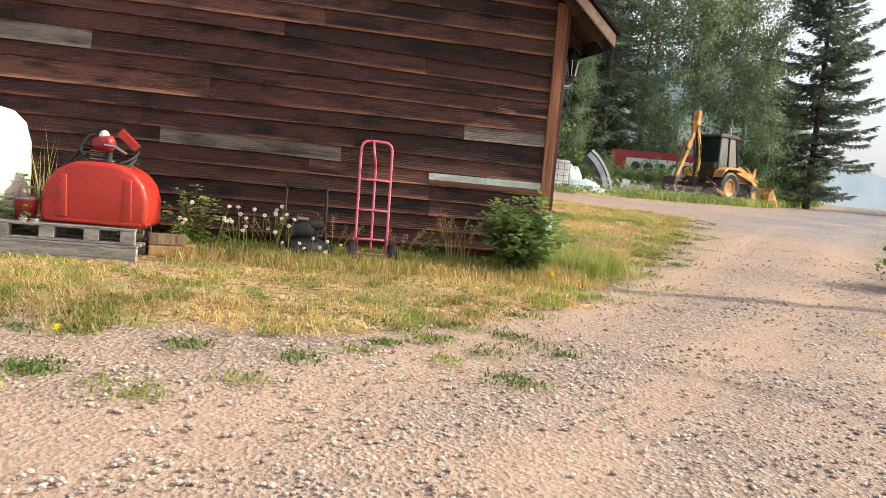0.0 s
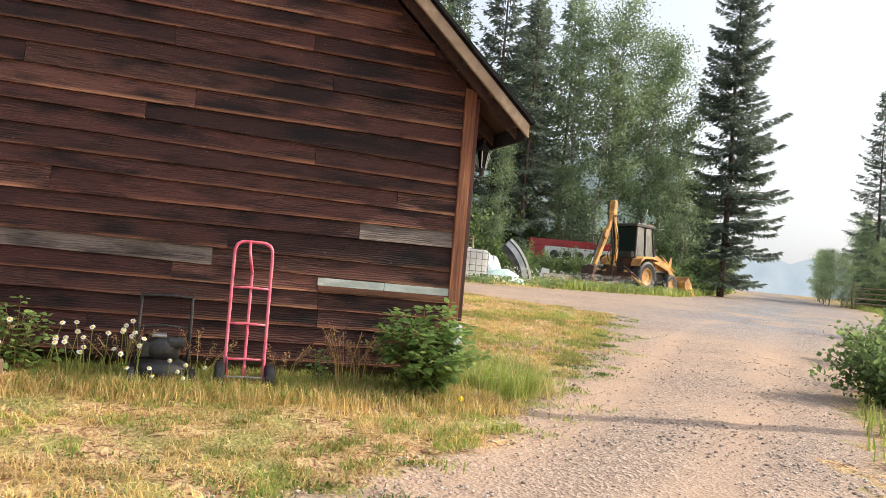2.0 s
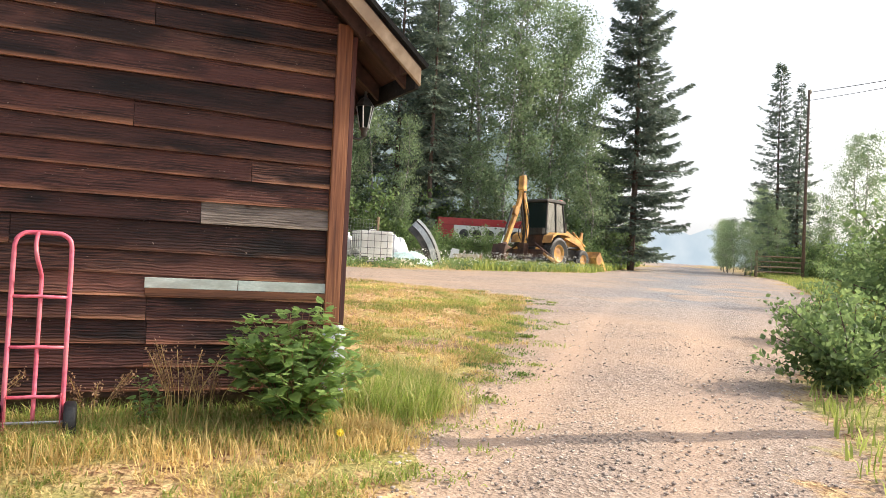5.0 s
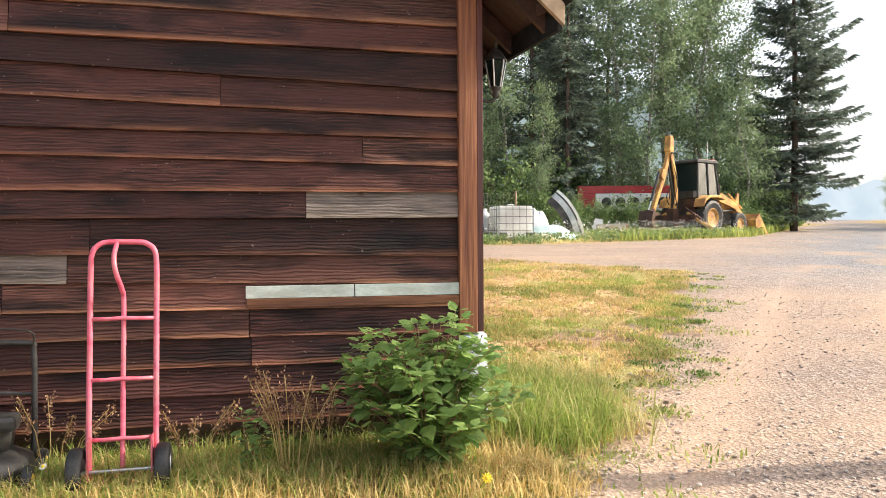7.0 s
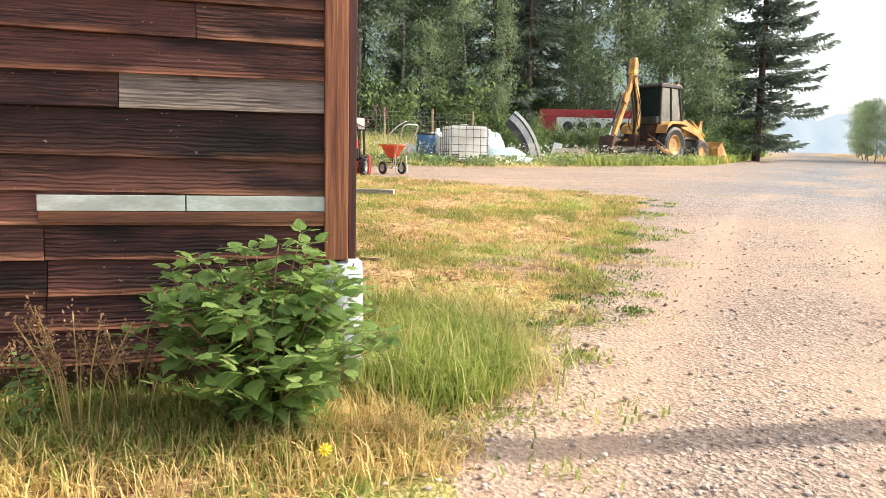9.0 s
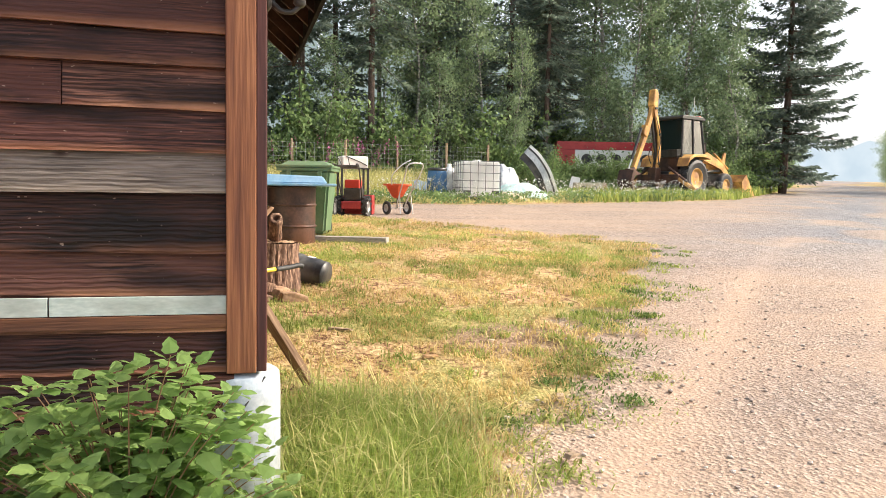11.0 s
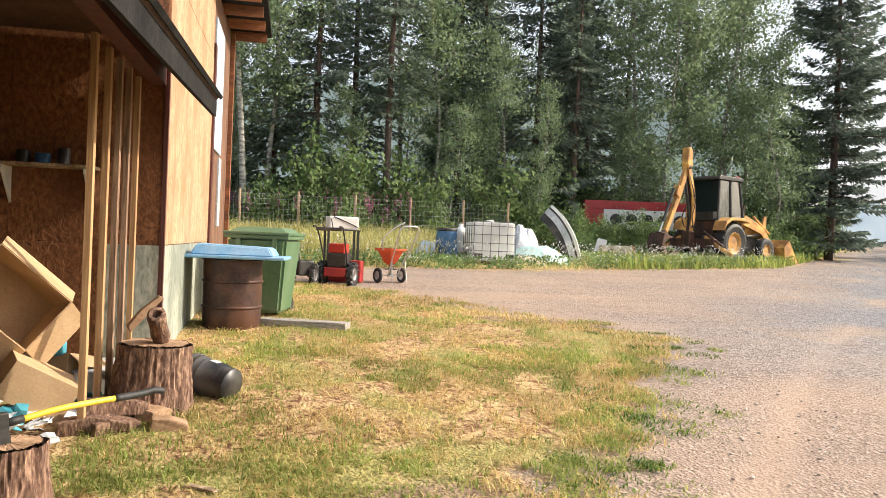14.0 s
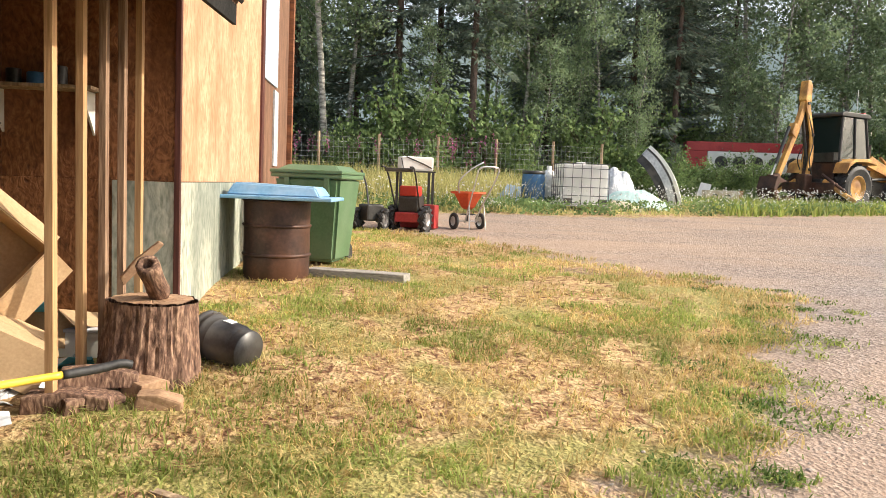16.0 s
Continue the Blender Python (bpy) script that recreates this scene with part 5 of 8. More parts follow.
def red_tank():
    t = thing("fuel_tank", pose(-1.38, 7.93, PAL_TOP, 0, 0, -3), "red plastic fuel tank with a hand pump, on grey pallets", "fuel tank")
    w, h, d = 0.45, 0.56, 0.30
    out = [(-w + 0.01, 0.0), (w - 0.01, 0.0), (w, 0.06), (w * 0.985, 0.26), (w * 0.90, 0.38), (w * 0.72, 0.48), (w * 0.45, 0.545), (0.12, h), (-0.12, h), (-w * 0.45, 0.545), (-w * 0.72, 0.48), (-w * 0.90, 0.38), (-w * 0.985, 0.26), (-w, 0.06)]
    part("tank_body", prism(out, -d, d, bevel=0.045), RED_PAINT, t, smooth=True)
    for x in (-0.27, 0.27):
        part("moulded_rib", prism([(x - 0.05, 0.06), (x + 0.05, 0.06), (x + 0.035, 0.43), (x - 0.035, 0.43)], -d - 0.014, -d + 0.01, bevel=0.012), RED_PAINT, t, smooth=True)
    part("moulded_band", prism([(-0.40, 0.02), (0.40, 0.02), (0.40, 0.045), (-0.40, 0.045)], -d - 0.010, -d + 0.01, bevel=0.006), RED_PAINT, t)
    part("pump_base", lathe([(0.06, 0.0), (0.06, 0.03), (0.03, 0.04), (0.025, 0.16)], 18, m=pose(0.02, 0, h - 0.01)), BLACK_METAL, t, smooth=True)
    part("pump_body", lathe([(0.03, -0.10), (0.07, -0.08), (0.075, 0.06), (0.04, 0.09)], 20, m=pose(-0.02, -0.01, h + 0.17, 90, 0, 70)), RED_DARK, t, "weathered red cast pump body", smooth=True)
    part("pump_cap", lathe([(0.045, 0), (0.05, 0.03), (0.03, 0.07), (0.012, 0.08)], 18, m=pose(-0.03, 0, h + 0.21)), WHITE_PLASTIC, t, smooth=True)
    part("crank_handle", tube([(0.0, -0.09, h + 0.16), (0.10, -0.12, h + 0.15), (0.20, -0.12, h + 0.09)], 0.013, 8), STEEL, t, smooth=True)
    part("handle_grip", box(-0.05, 0.16, -0.025, 0.025, -0.02, 0.055, 0.01, pose(0.16, -0.12, h + 0.24, 0, 42, 0)), RED_PAINT, t, "pinkish red nozzle boot")
    coil = []
    for k in range(64):
        a = k * 0.36
        coil.append((0.03 + 0.235 * math.cos(a) + 0.012 * math.sin(k), -0.02 + 0.19 * math.sin(a), h + 0.005 + 0.0022 * k - 0.16 * max(0, -math.sin(a)) * 0.9))
    part("hose", tube(smooth_path(coil, 2), 0.0125, 8), BLACK_RUBBER, t, "coiled black rubber hose", smooth=True)
    part("hose_end", tube(smooth_path([(-0.05, 0, h + 0.24), (-0.16, -0.03, h + 0.22), (-0.24, -0.06, h + 0.06), (-0.32, -0.12, h - 0.05)], 5), 0.0125, 8), BLACK_RUBBER, t, smooth=True)


red_tank()
wt = thing("water_tank", pose(-2.55, 8.15, PAL_TOP - 0.12), "tall white plastic tank with a rounded top", "tank")
part("tank_shell", lathe([(0.44, 0.0), (0.46, 0.04), (0.46, 0.55), (0.45, 0.80), (0.40, 0.98), (0.30, 1.08), (0.12, 1.12)], 40), WHITE_PLASTIC, wt, smooth=True)
part("cap", lathe([(0.10, 1.11), (0.10, 1.16), (0.08, 1.17)], 24), BLACK_PLASTIC, wt)
for k, (x, dx) in enumerate(((-1.93, 0), (-1.84, 0.02))):
    tagged(part("tin_can", lathe([(0.036, 0), (0.038, 0.004), (0.036, 0.01), (0.036, 0.05), (0.038, 0.055), (0.034, 0.056)], 18), STEEL, smooth=True), "small dull metal tin on the pallet edge", "tin").matrix_world = pose(x, 7.53, PAL_TOP - 0.025 + 0.0)
rp_ = thing("paint_pail", pose(-1.98, 7.75, PAL_TOP), "red paint pail standing on the pallet", "pail")
part("pail_body", lathe([(0.085, 0), (0.10, 0.17), (0.105, 0.18)], 22), RED_DARK, rp_, smooth=True)
part("pail_lid", lathe([(0.107, 0.178), (0.107, 0.19), (0.09, 0.193)], 22), GREY_METAL, rp_, smooth=True)


# ---- corner: coach lamp ----
def coach_lamp():
    t = thing("coach_lamp", pose(3.175, 8.86, 2.87) @ Matrix.Scale(0.8, 4), "black coach lamp with clear panes on the shed corner", "wall lamp")
    part("back_plate", lathe([(0.06, 0), (0.06, 0.012), (0.035, 0.03)], 20, m=pose(0, 0, 0.0, 0, 90, 0)), BLACK_METAL, t, smooth=True)
    part("arm", tube(smooth_path([(0.02, 0, 0.0), (0.07, 0, -0.05), (0.13, 0, -0.055), (0.17, 0, -0.02)], 5), 0.014, 10), BLACK_METAL, t, smooth=True)
    part("socket", lathe([(0.018, -0.03), (0.034, -0.01), (0.026, 0.02), (0.045, 0.05), (0.05, 0.06)], 16, m=pose(0.17, 0, 0)), BLACK_METAL, t, smooth=True)
    for k in range(6):
        a, b = math.pi * k / 3, math.pi * (k + 1) / 3
        part("frame_bar", tube([(0.17 + 0.048 * math.cos(a), 0.048 * math.sin(a), 0.06), (0.17 + 0.088 * math.cos(a), 0.088 * math.sin(a), 0.27)], 0.006, 6), STEEL, t)
        own = bmesh.new()
        vs = [own.verts.new((0.17 + q * math.cos(c), q * math.sin(c), zz)) for q, c, zz in ((0.044, a, 0.065), (0.044, b, 0.065), (0.083, b, 0.265), (0.083, a, 0.265))]
        own.faces.new(vs)
        bmesh.ops.solidify(own, geom=own.faces[:], thickness=0.003)
        part("pane", own, GLASS, t)
    part("cap", lathe([(0.10, 0.27), (0.095, 0.285), (0.05, 0.345), (0.02, 0.37), (0.012, 0.40), (0.018, 0.415), (0.005, 0.43)], 6, m=pose(0.17, 0, 0)), BLACK_METAL, t)
    part("bulb", lathe([(0.012, 0.07), (0.014, 0.12), (0.028, 0.16), (0.02, 0.20), (0.004, 0.215)], 14, m=pose(0.17, 0, 0)), WHITE_PLASTIC, t, smooth=True)


coach_lamp()

# ---- open bay: brace, chopping block, axe, stump, boxes ----
br = part("brace_board", box(-0.05, 0.05, -0.02, 0.02, -0.06, 1.42, 0.004), BRACE_WOOD)
tagged(br, "weathered plank slanting out of the bay into the grass", "plank")
br.matrix_world = look((3.49, 10.35, ground_z(3.49, 10.35) + 0.03), (2.93, 9.98, 1.84)) @ pose(0, 0, 0, 180, 0, 0)


def log_round(name, x, y, r, h, label, cat, lean=0, axe_cut=False, dz=-0.03):
    t = thing(name, at_ground(x, y, 0, dz) @ pose(0, 0, 0, lean, 0, 30 * x), label, cat)
    own = bmesh.new()
    sides, rows, rings = 84, 22, []
    for j in range(rows + 1):
        z = h * j / rows
        ring = []
        for k in range(sides):
            a = 2 * math.pi * k / sides
            c = (math.cos(a) * 2.0, math.sin(a) * 2.0, z * 1.1 + x)
            rr = r * (1 + 0.07 * noise.noise(c)) * (1.22 - 0.22 * min(1, z / h * 1.2))
            rr += 0.030 * (0.5 - abs(noise.noise((c[0] * 3.2, c[1] * 3.2, z * 1.6 + x)))) + 0.014 * (0.5 - abs(noise.noise((c[0] * 7, c[1] * 7, z * 6)))) + 0.008 * noise.noise((c[0] * 12, c[1] * 12, z * 14))
            ring.append(own.verts.new((rr * math.cos(a), rr * math.sin(a), z + (0.012 * noise.noise(c) if j == rows else 0))))
        rings.append(ring)
    for ra, rb in zip(rings, rings[1:]):
        for k in range(sides):
            own.faces.new((ra[k], ra[(k + 1) % sides], rb[(k + 1) % sides], rb[k]))
    own.faces.new(rings[0][::-1])
    part("bark", own, BARK_LOG, t, "furrowed brown bark")
    top = bmesh.new()
    c = top.verts.new((0, 0, h + 0.004))
    prevring = None
    for q in (0.25, 0.5, 0.75, 0.95):
        ring = [top.verts.new((v.x, v.y, v.z)) for v in ([Vector((q * r * 0.99 * (1 + 0.07 * noise.noise((math.cos(2 * math.pi * k / sides) * 2.0, math.sin(2 * math.pi * k / sides) * 2.0, h * 1.1 + x))) * math.cos(2 * math.pi * k / sides), q * r * 0.99 * math.sin(2 * math.pi * k / sides), h + 0.006 + 0.010 * noise.noise((q * 9, k * 0.7, x)))) for k in range(sides)])]
        for k in range(sides):
            if prevring is None:
                top.faces.new((c, ring[k], ring[(k + 1) % sides]))
            else:
                top.faces.new((prevring[k], ring[k], ring[(k + 1) % sides], prevring[(k + 1) % sides]))
        prevring = ring
    part("cut_top", top, LOG_END, t, "sawn pale end grain")
    return t


log_round("chopping_block", 2.86, 11.45, 0.175, 0.40, "upright log used as a chopping block, axe stuck in it", "log")
log_round("tree_stump", 3.28, 13.12, 0.245, 0.52, "thick upright log round with furrowed bark in the grass", "log", lean=2)
BLOCK_TOP = ground_z(2.86, 11.45) + 0.375


def axe():
    head, end = Vector((2.84, 11.42, BLOCK_TOP + 0.10)), Vector((3.52, 12.02, BLOCK_TOP + 0.17))
    d = (end - head).normalized()
    side = d.cross(Vector((0, 0, 1))).normalized()
    up = side.cross(d)
    m = Matrix((( *d, 0), (*side, 0), (*up, 0), (0, 0, 0, 1))).transposed()
    m.translation = head
    t = thing("splitting_axe", m, "splitting axe with a yellow and black handle, stuck in the block", "axe")
    L = (end - head).length
    part("handle", tube(smooth_path([(0.10, 0, 0.0), (L * 0.35, 0, 0.012), (L * 0.68, 0, 0.0)], 5), 0.017, 12), YELLOW_AXE, t, smooth=True)
    part("grip", tube(smooth_path([(L * 0.67, 0, 0.0), (L * 0.85, 0, -0.006), (L * 0.95, 0, -0.004), (L, 0, -0.02)], 5), 0.0205, 12), BLACK_RUBBER, t, "black rubber grip", smooth=True)
    part("collar", tube([(0.02, 0, 0), (0.11, 0, 0.002)], 0.022, 12), BLACK_RUBBER, t, smooth=True)
    part("head", prism([(-0.05, 0.06), (0.035, 0.055), (0.035, -0.05), (0.05, -0.16), (-0.055, -0.15), (-0.045, -0.04)], -0.022, 0.022, bevel=0.006), BLACK_METAL, t, "dark steel axe head")


axe()
STUMP_TOP = ground_z(3.28, 13.12) + 0.49
sl_ = thing("short_log", pose(3.33, 13.02, STUMP_TOP + 0.13, 48, -22, 18), "short hollow birch log lying on the stump", "log")
part("log_bark", lathe([(0.058, -0.16), (0.066, -0.12), (0.06, 0), (0.066, 0.12), (0.062, 0.17), (0.03, 0.172), (0.024, 0.10)], 22, wobble=0.15), BARK_LOG, sl_, smooth=True)
for k, (x, y, dz, rx, ry, rz, ln) in enumerate(((3.10, 13.2, 0.53, 0, -48, 20, 0.34), (2.95, 12.75, 0.0, 0, -4, 25, 0.42), (3.28, 12.72, 0.01, 10, 2, 60, 0.30), (2.80, 12.55, 0.0, 0, -3, 5, 0.46), (2.92, 12.68, 0.09, 0, 2, 18, 0.42), (3.35, 12.60, 0.0, 0, 2, 10, 0.26), (3.0, 12.5, 0.0, 6, -2, 40, 0.34))):
    sp = prism([(0, 0.0), (ln, 0.005), (ln - 0.01, 0.07), (ln * 0.5, 0.11), (0.02, 0.10)], -0.07, 0.075, bevel=0.012)
    if k == 0:
        bmesh.ops.scale(sp, vec=(1, 0.55, 0.5), verts=sp.verts[:])
    for v in sp.verts:
        v.co += Vector((0, 0.012, 0.010)) * noise.noise(v.co * 14 + Vector((k * 5, 0, 0)))
    tagged(part("split_log", sp, LOG_END if k in (0, 2, 5) else BARK_LOG), "split piece of firewood by the stump", "firewood", "split firewood").matrix_world = at_ground(x, y, 0, dz + 0.02) @ pose(0, 0, 0, rx, ry, rz)

pl_ = thing("black_pail", pose(3.67, 13.42, ground_z(3.67, 13.42) + 0.15, 0, 98, -34), "black plastic pail tipped on its side in the grass", "pail")
part("pail_body", lathe([(0.125, 0.20), (0.128, 0.19), (0.145, -0.05), (0.150, -0.10), (0.158, -0.105), (0.158, -0.125), (0.152, -0.13), (0.156, -0.16), (0.165, -0.165), (0.165, -0.185), (0.15, -0.186), (0.14, 0.1), (0.118, 0.185)], 36), BLACK_PLASTIC, pl_, smooth=True)
part("pail_handle", tube(smooth_path([(0.16, 0, -0.14), (0.12, 0.14, -0.20), (0, 0.20, -0.24), (-0.12, 0.14, -0.20), (-0.16, 0, -0.14)], 4), 0.004, 6), STEEL, pl_)
part("pail_label", box(-0.146, -0.141, -0.03, 0.03, -0.02, 0.05, 0.001), PAPER, pl_)


def carton(name, w, d, h, m, label, open_top=True, flaps=True):
    """A corrugated carton with thin walls; open ones have flaps."""
    t = thing(name, m, label, "box", "cardboard boxes in the bay")
    e = 0.006
    part("side", box(-w / 2, w / 2, -d / 2, -d / 2 + e, 0, h, 0.001), CARD, t)
    part("side", box(-w / 2, w / 2, d / 2 - e, d / 2, 0, h, 0.001), CARD, t)
    part("side", box(-w / 2, -w / 2 + e, -d / 2 + e, d / 2 - e, 0, h, 0.001), CARD, t)
    part("side", box(w / 2 - e, w / 2, -d / 2 + e, d / 2 - e, 0, h, 0.001), CARD, t)
    part("base", box(-w / 2 + e, w / 2 - e, -d / 2 + e, d / 2 - e, 0, e), CARD, t)
    if open_top:
        part("flap", box(-w / 2, w / 2, -d * 0.48, 0, 0, 0.005, 0.001, pose(0, -d / 2, h, 35, 0, 0)), CARD, t)
        part("flap", box(-w / 2, w / 2, 0, d * 0.48, 0, 0.005, 0.001, pose(0, d / 2, h, -60, 0, 0)), CARD, t)
        part("flap", box(0, w * 0.4, -d / 2, d / 2, 0, 0.005, 0.001, pose(w / 2, 0, h, 0, 40, 0)), CARD, t)
    else:
        part("flap", box(-w / 2, w / 2, -d / 2, -0.002, h, h + 0.005, 0.001), CARD, t)
        part("flap", box(-w / 2, w / 2, 0.002, d / 2, h, h + 0.005, 0.001), CARD, t)
    return t


FL = 1.055
carton("cardboard_box", 0.60, 0.44, 0.42, pose(2.20, 13.25, FL + 0.80, 0, 0, 22) @ pose(0, 0, 0, 0, 42, 0) @ pose(0, 0, 0, 78, 0, 0), "large open cardboard box tipped towards the yard")
carton("cardboard_box", 0.46, 0.36, 0.26, pose(2.50, 12.85, FL + 0.16, 8, 30, 28), "closed brown carton with printed marks", open_top=False)
carton("cardboard_box", 0.38, 0.32, 0.30, pose(2.10, 12.75, FL + 0.12, 8, 24, -24), "brown carton leaning in the heap", open_top=False)
carton("cardboard_box", 0.55, 0.40, 0.30, pose(1.75, 12.6, FL + 0.02, 0, 4, 14), "brown carton at the bottom of the heap")
carton("cardboard_box", 0.50, 0.42, 0.34, pose(1.85, 13.25, FL + 0.30, 12, -20, 62), "brown carton lying in the heap", open_top=False)
carton("cardboard_box", 0.40, 0.32, 0.24, pose(2.55, 13.55, FL + 0.14, 0, 12, 70), "brown carton behind the studs")
carton("cardboard_box", 0.42, 0.32, 0.22, pose(1.30, 12.1, FL + 0.02, 0, 0, 40), "brown carton in the heap", open_top=False)
rp2 = np.random.default_rng(3)
for k in range(34):           # paper and packaging strewn over the heap
    x, y = rp2.uniform(1.9, 2.85), rp2.uniform(11.9, 13.9)
    w, d = rp2.uniform(0.06, 0.16), rp2.uniform(0.08, 0.2)
    own = bmesh.new()
    bmesh.ops.create_grid(own, x_segments=4, y_segments=4, size=0.5)
    for v in own.verts:
        v.co = Vector((v.co.x * w * 2, v.co.y * d, 0.04 * noise.noise((v.co.x * 3 + k, v.co.y * 3, 0))))
    bmesh.ops.solidify(own, geom=own.faces[:], thickness=0.003)
    m = [PAPER, PAPER, FABRIC_GREY, RED_PAINT, TEAL, PAPER, CARD][int(rp2.integers(0, 7))]
    tagged(part("paper_scrap", own, m), {PAPER.name: "crumpled white paper on the heap", RED_PAINT.name: "scrap of red packaging on the heap", TEAL.name: "scrap of blue packaging on the heap", CARD.name: "torn brown card on the heap"}.get(m.name, "scrap of grey film on the heap"), "scrap", "scraps on the heap").matrix_world = pose(x, y, FL + rp2.uniform(0.02, 0.16), rp2.uniform(-25, 25), rp2.uniform(-25, 25), rp2.uniform(0, 180))
tb = thing("storage_tub", pose(2.72, 13.72, FL + 0.0, 0, 0, 4), "white plastic storage tub behind the studs", "tub")
part("tub_body", box(-0.22, 0.22, -0.30, 0.30, 0, 0.26, 0.02), WHITE_PLASTIC, tb)
part("tub_lid", box(-0.235, 0.235, -0.315, 0.315, 0.262, 0.285, 0.008), FABRIC_GREY, tb)
tc_ = thing("plastic_jug", pose(2.55, 13.4, FL + 0.40), "teal plastic jug on the heap", "jug")
part("jug_body", lathe([(0.06, 0), (0.07, 0.02), (0.07, 0.14), (0.03, 0.19), (0.03, 0.21)], 18), TEAL, tc_, smooth=True)
part("jug_cap", lathe([(0.033, 0.205), (0.033, 0.235)], 14), BLACK_PLASTIC, tc_)

bk = thing("black_tote", at_ground(2.52, 10.85, 4), "black plastic tote standing inside the bay opening", "tote")
part("tote_body", box(-0.25, 0.25, -0.34, 0.34, -0.02, 0.42, 0.025), BLACK_PLASTIC, bk)
part("tote_rim", box(-0.275, 0.275, -0.365, 0.365, 0.40, 0.44, 0.01), BLACK_PLASTIC, bk)
shelf = thing("wall_shelf", pose(0, 0, 0), "plain wooden shelf on white brackets in the bay", "shelf")
part("shelf_board", box(1.05, 2.62, BAY_END - 0.27, BAY_END - 0.016, 2.895, 2.92, 0.003), LUMBER_OLD, shelf)
for x in (1.92, 2.55, 1.25):
    part("bracket", prism([(0, 0), (0.25, 0.29), (0.25, 0.30), (0.0, 0.30)], -0.008, 0.008, m=pose(x, BAY_END - 0.018, 2.592, 0, 0, -90)), WHITE_PLASTIC, shelf, "white metal bracket")
for k, (x, r, h, m) in enumerate(((2.05, 0.05, 0.10, BLACK_METAL), (2.2, 0.06, 0.08, BLUE_DRUM), (2.36, 0.05, 0.13, BLACK_PLASTIC), (1.75, 0.07, 0.09, GREY_METAL))):
    tagged(part("small_can", lathe([(r, 0), (r * 1.03, 0.005), (r, 0.012), (r, h), (r * 0.9, h + 0.006)], 18), m, smooth=True), "small dark can standing on the shelf", "can", "cans on the shelf").matrix_world = pose(x, BAY_END - 0.14, 2.921)


# ---- lawn: drum, bin, plank ----
dm = thing("steel_drum", at_ground(3.62, 16.02, 0, -0.02), "rusty brown steel drum with a blue lid laid on top", "drum")
part("drum_shell", lathe([(q * 1.1, zq) for q, zq in [(0.275, 0.0), (0.285, 0.02), (0.285, 0.24), (0.285, 0.29), (0.287, 0.52), (0.288, 0.57), (0.292, 0.76), (0.292, 0.775), (0.27, 0.775)]], 44, wobble=0.03), RUST, dm, smooth=True)
for name, zq, q, h in (("hoop", 0.265, 0.280, 0.024), ("hoop", 0.545, 0.282, 0.024), ("rim", 0.776, 0.285, 0.014)):
    part(name, lathe([(q * 1.1, zq - h), (q * 1.1 + 0.014, zq - h * 0.5), (q * 1.1 + 0.023, zq), (q * 1.1 + 0.014, zq + h * 0.5), (q * 1.1, zq + h)], 44, wobble=0.03), RUST, dm, smooth=True)
ld = thing("blue_lid", at_ground(3.65, 15.99, -6, 0.775), "faded blue plastic lid laid over the drum", "lid")
part("lid_rim", box(-0.56, 0.56, -0.36, 0.36, 0.0, 0.035, 0.014), BLUE_LID, ld)
own = bmesh.new()
va = [own.verts.new(p) for p in ((-0.44, -0.29, 0.033), (0.44, -0.29, 0.033), (0.44, 0.29, 0.033), (-0.44, 0.29, 0.033))]
vb = [own.verts.new(p) for p in ((-0.38, -0.24, 0.15), (0.38, -0.24, 0.13), (0.38, 0.24, 0.13), (-0.38, 0.24, 0.15))]
own.faces.new(va[::-1])
own.faces.new(vb)
for k in range(4):
    own.faces.new((va[k], va[(k + 1) % 4], vb[(k + 1) % 4], vb[k]))
bmesh.ops.bevel(own, geom=own.edges[:], offset=0.015, segments=3, affect="EDGES")
part("lid_crown", own, BLUE_LID, ld)


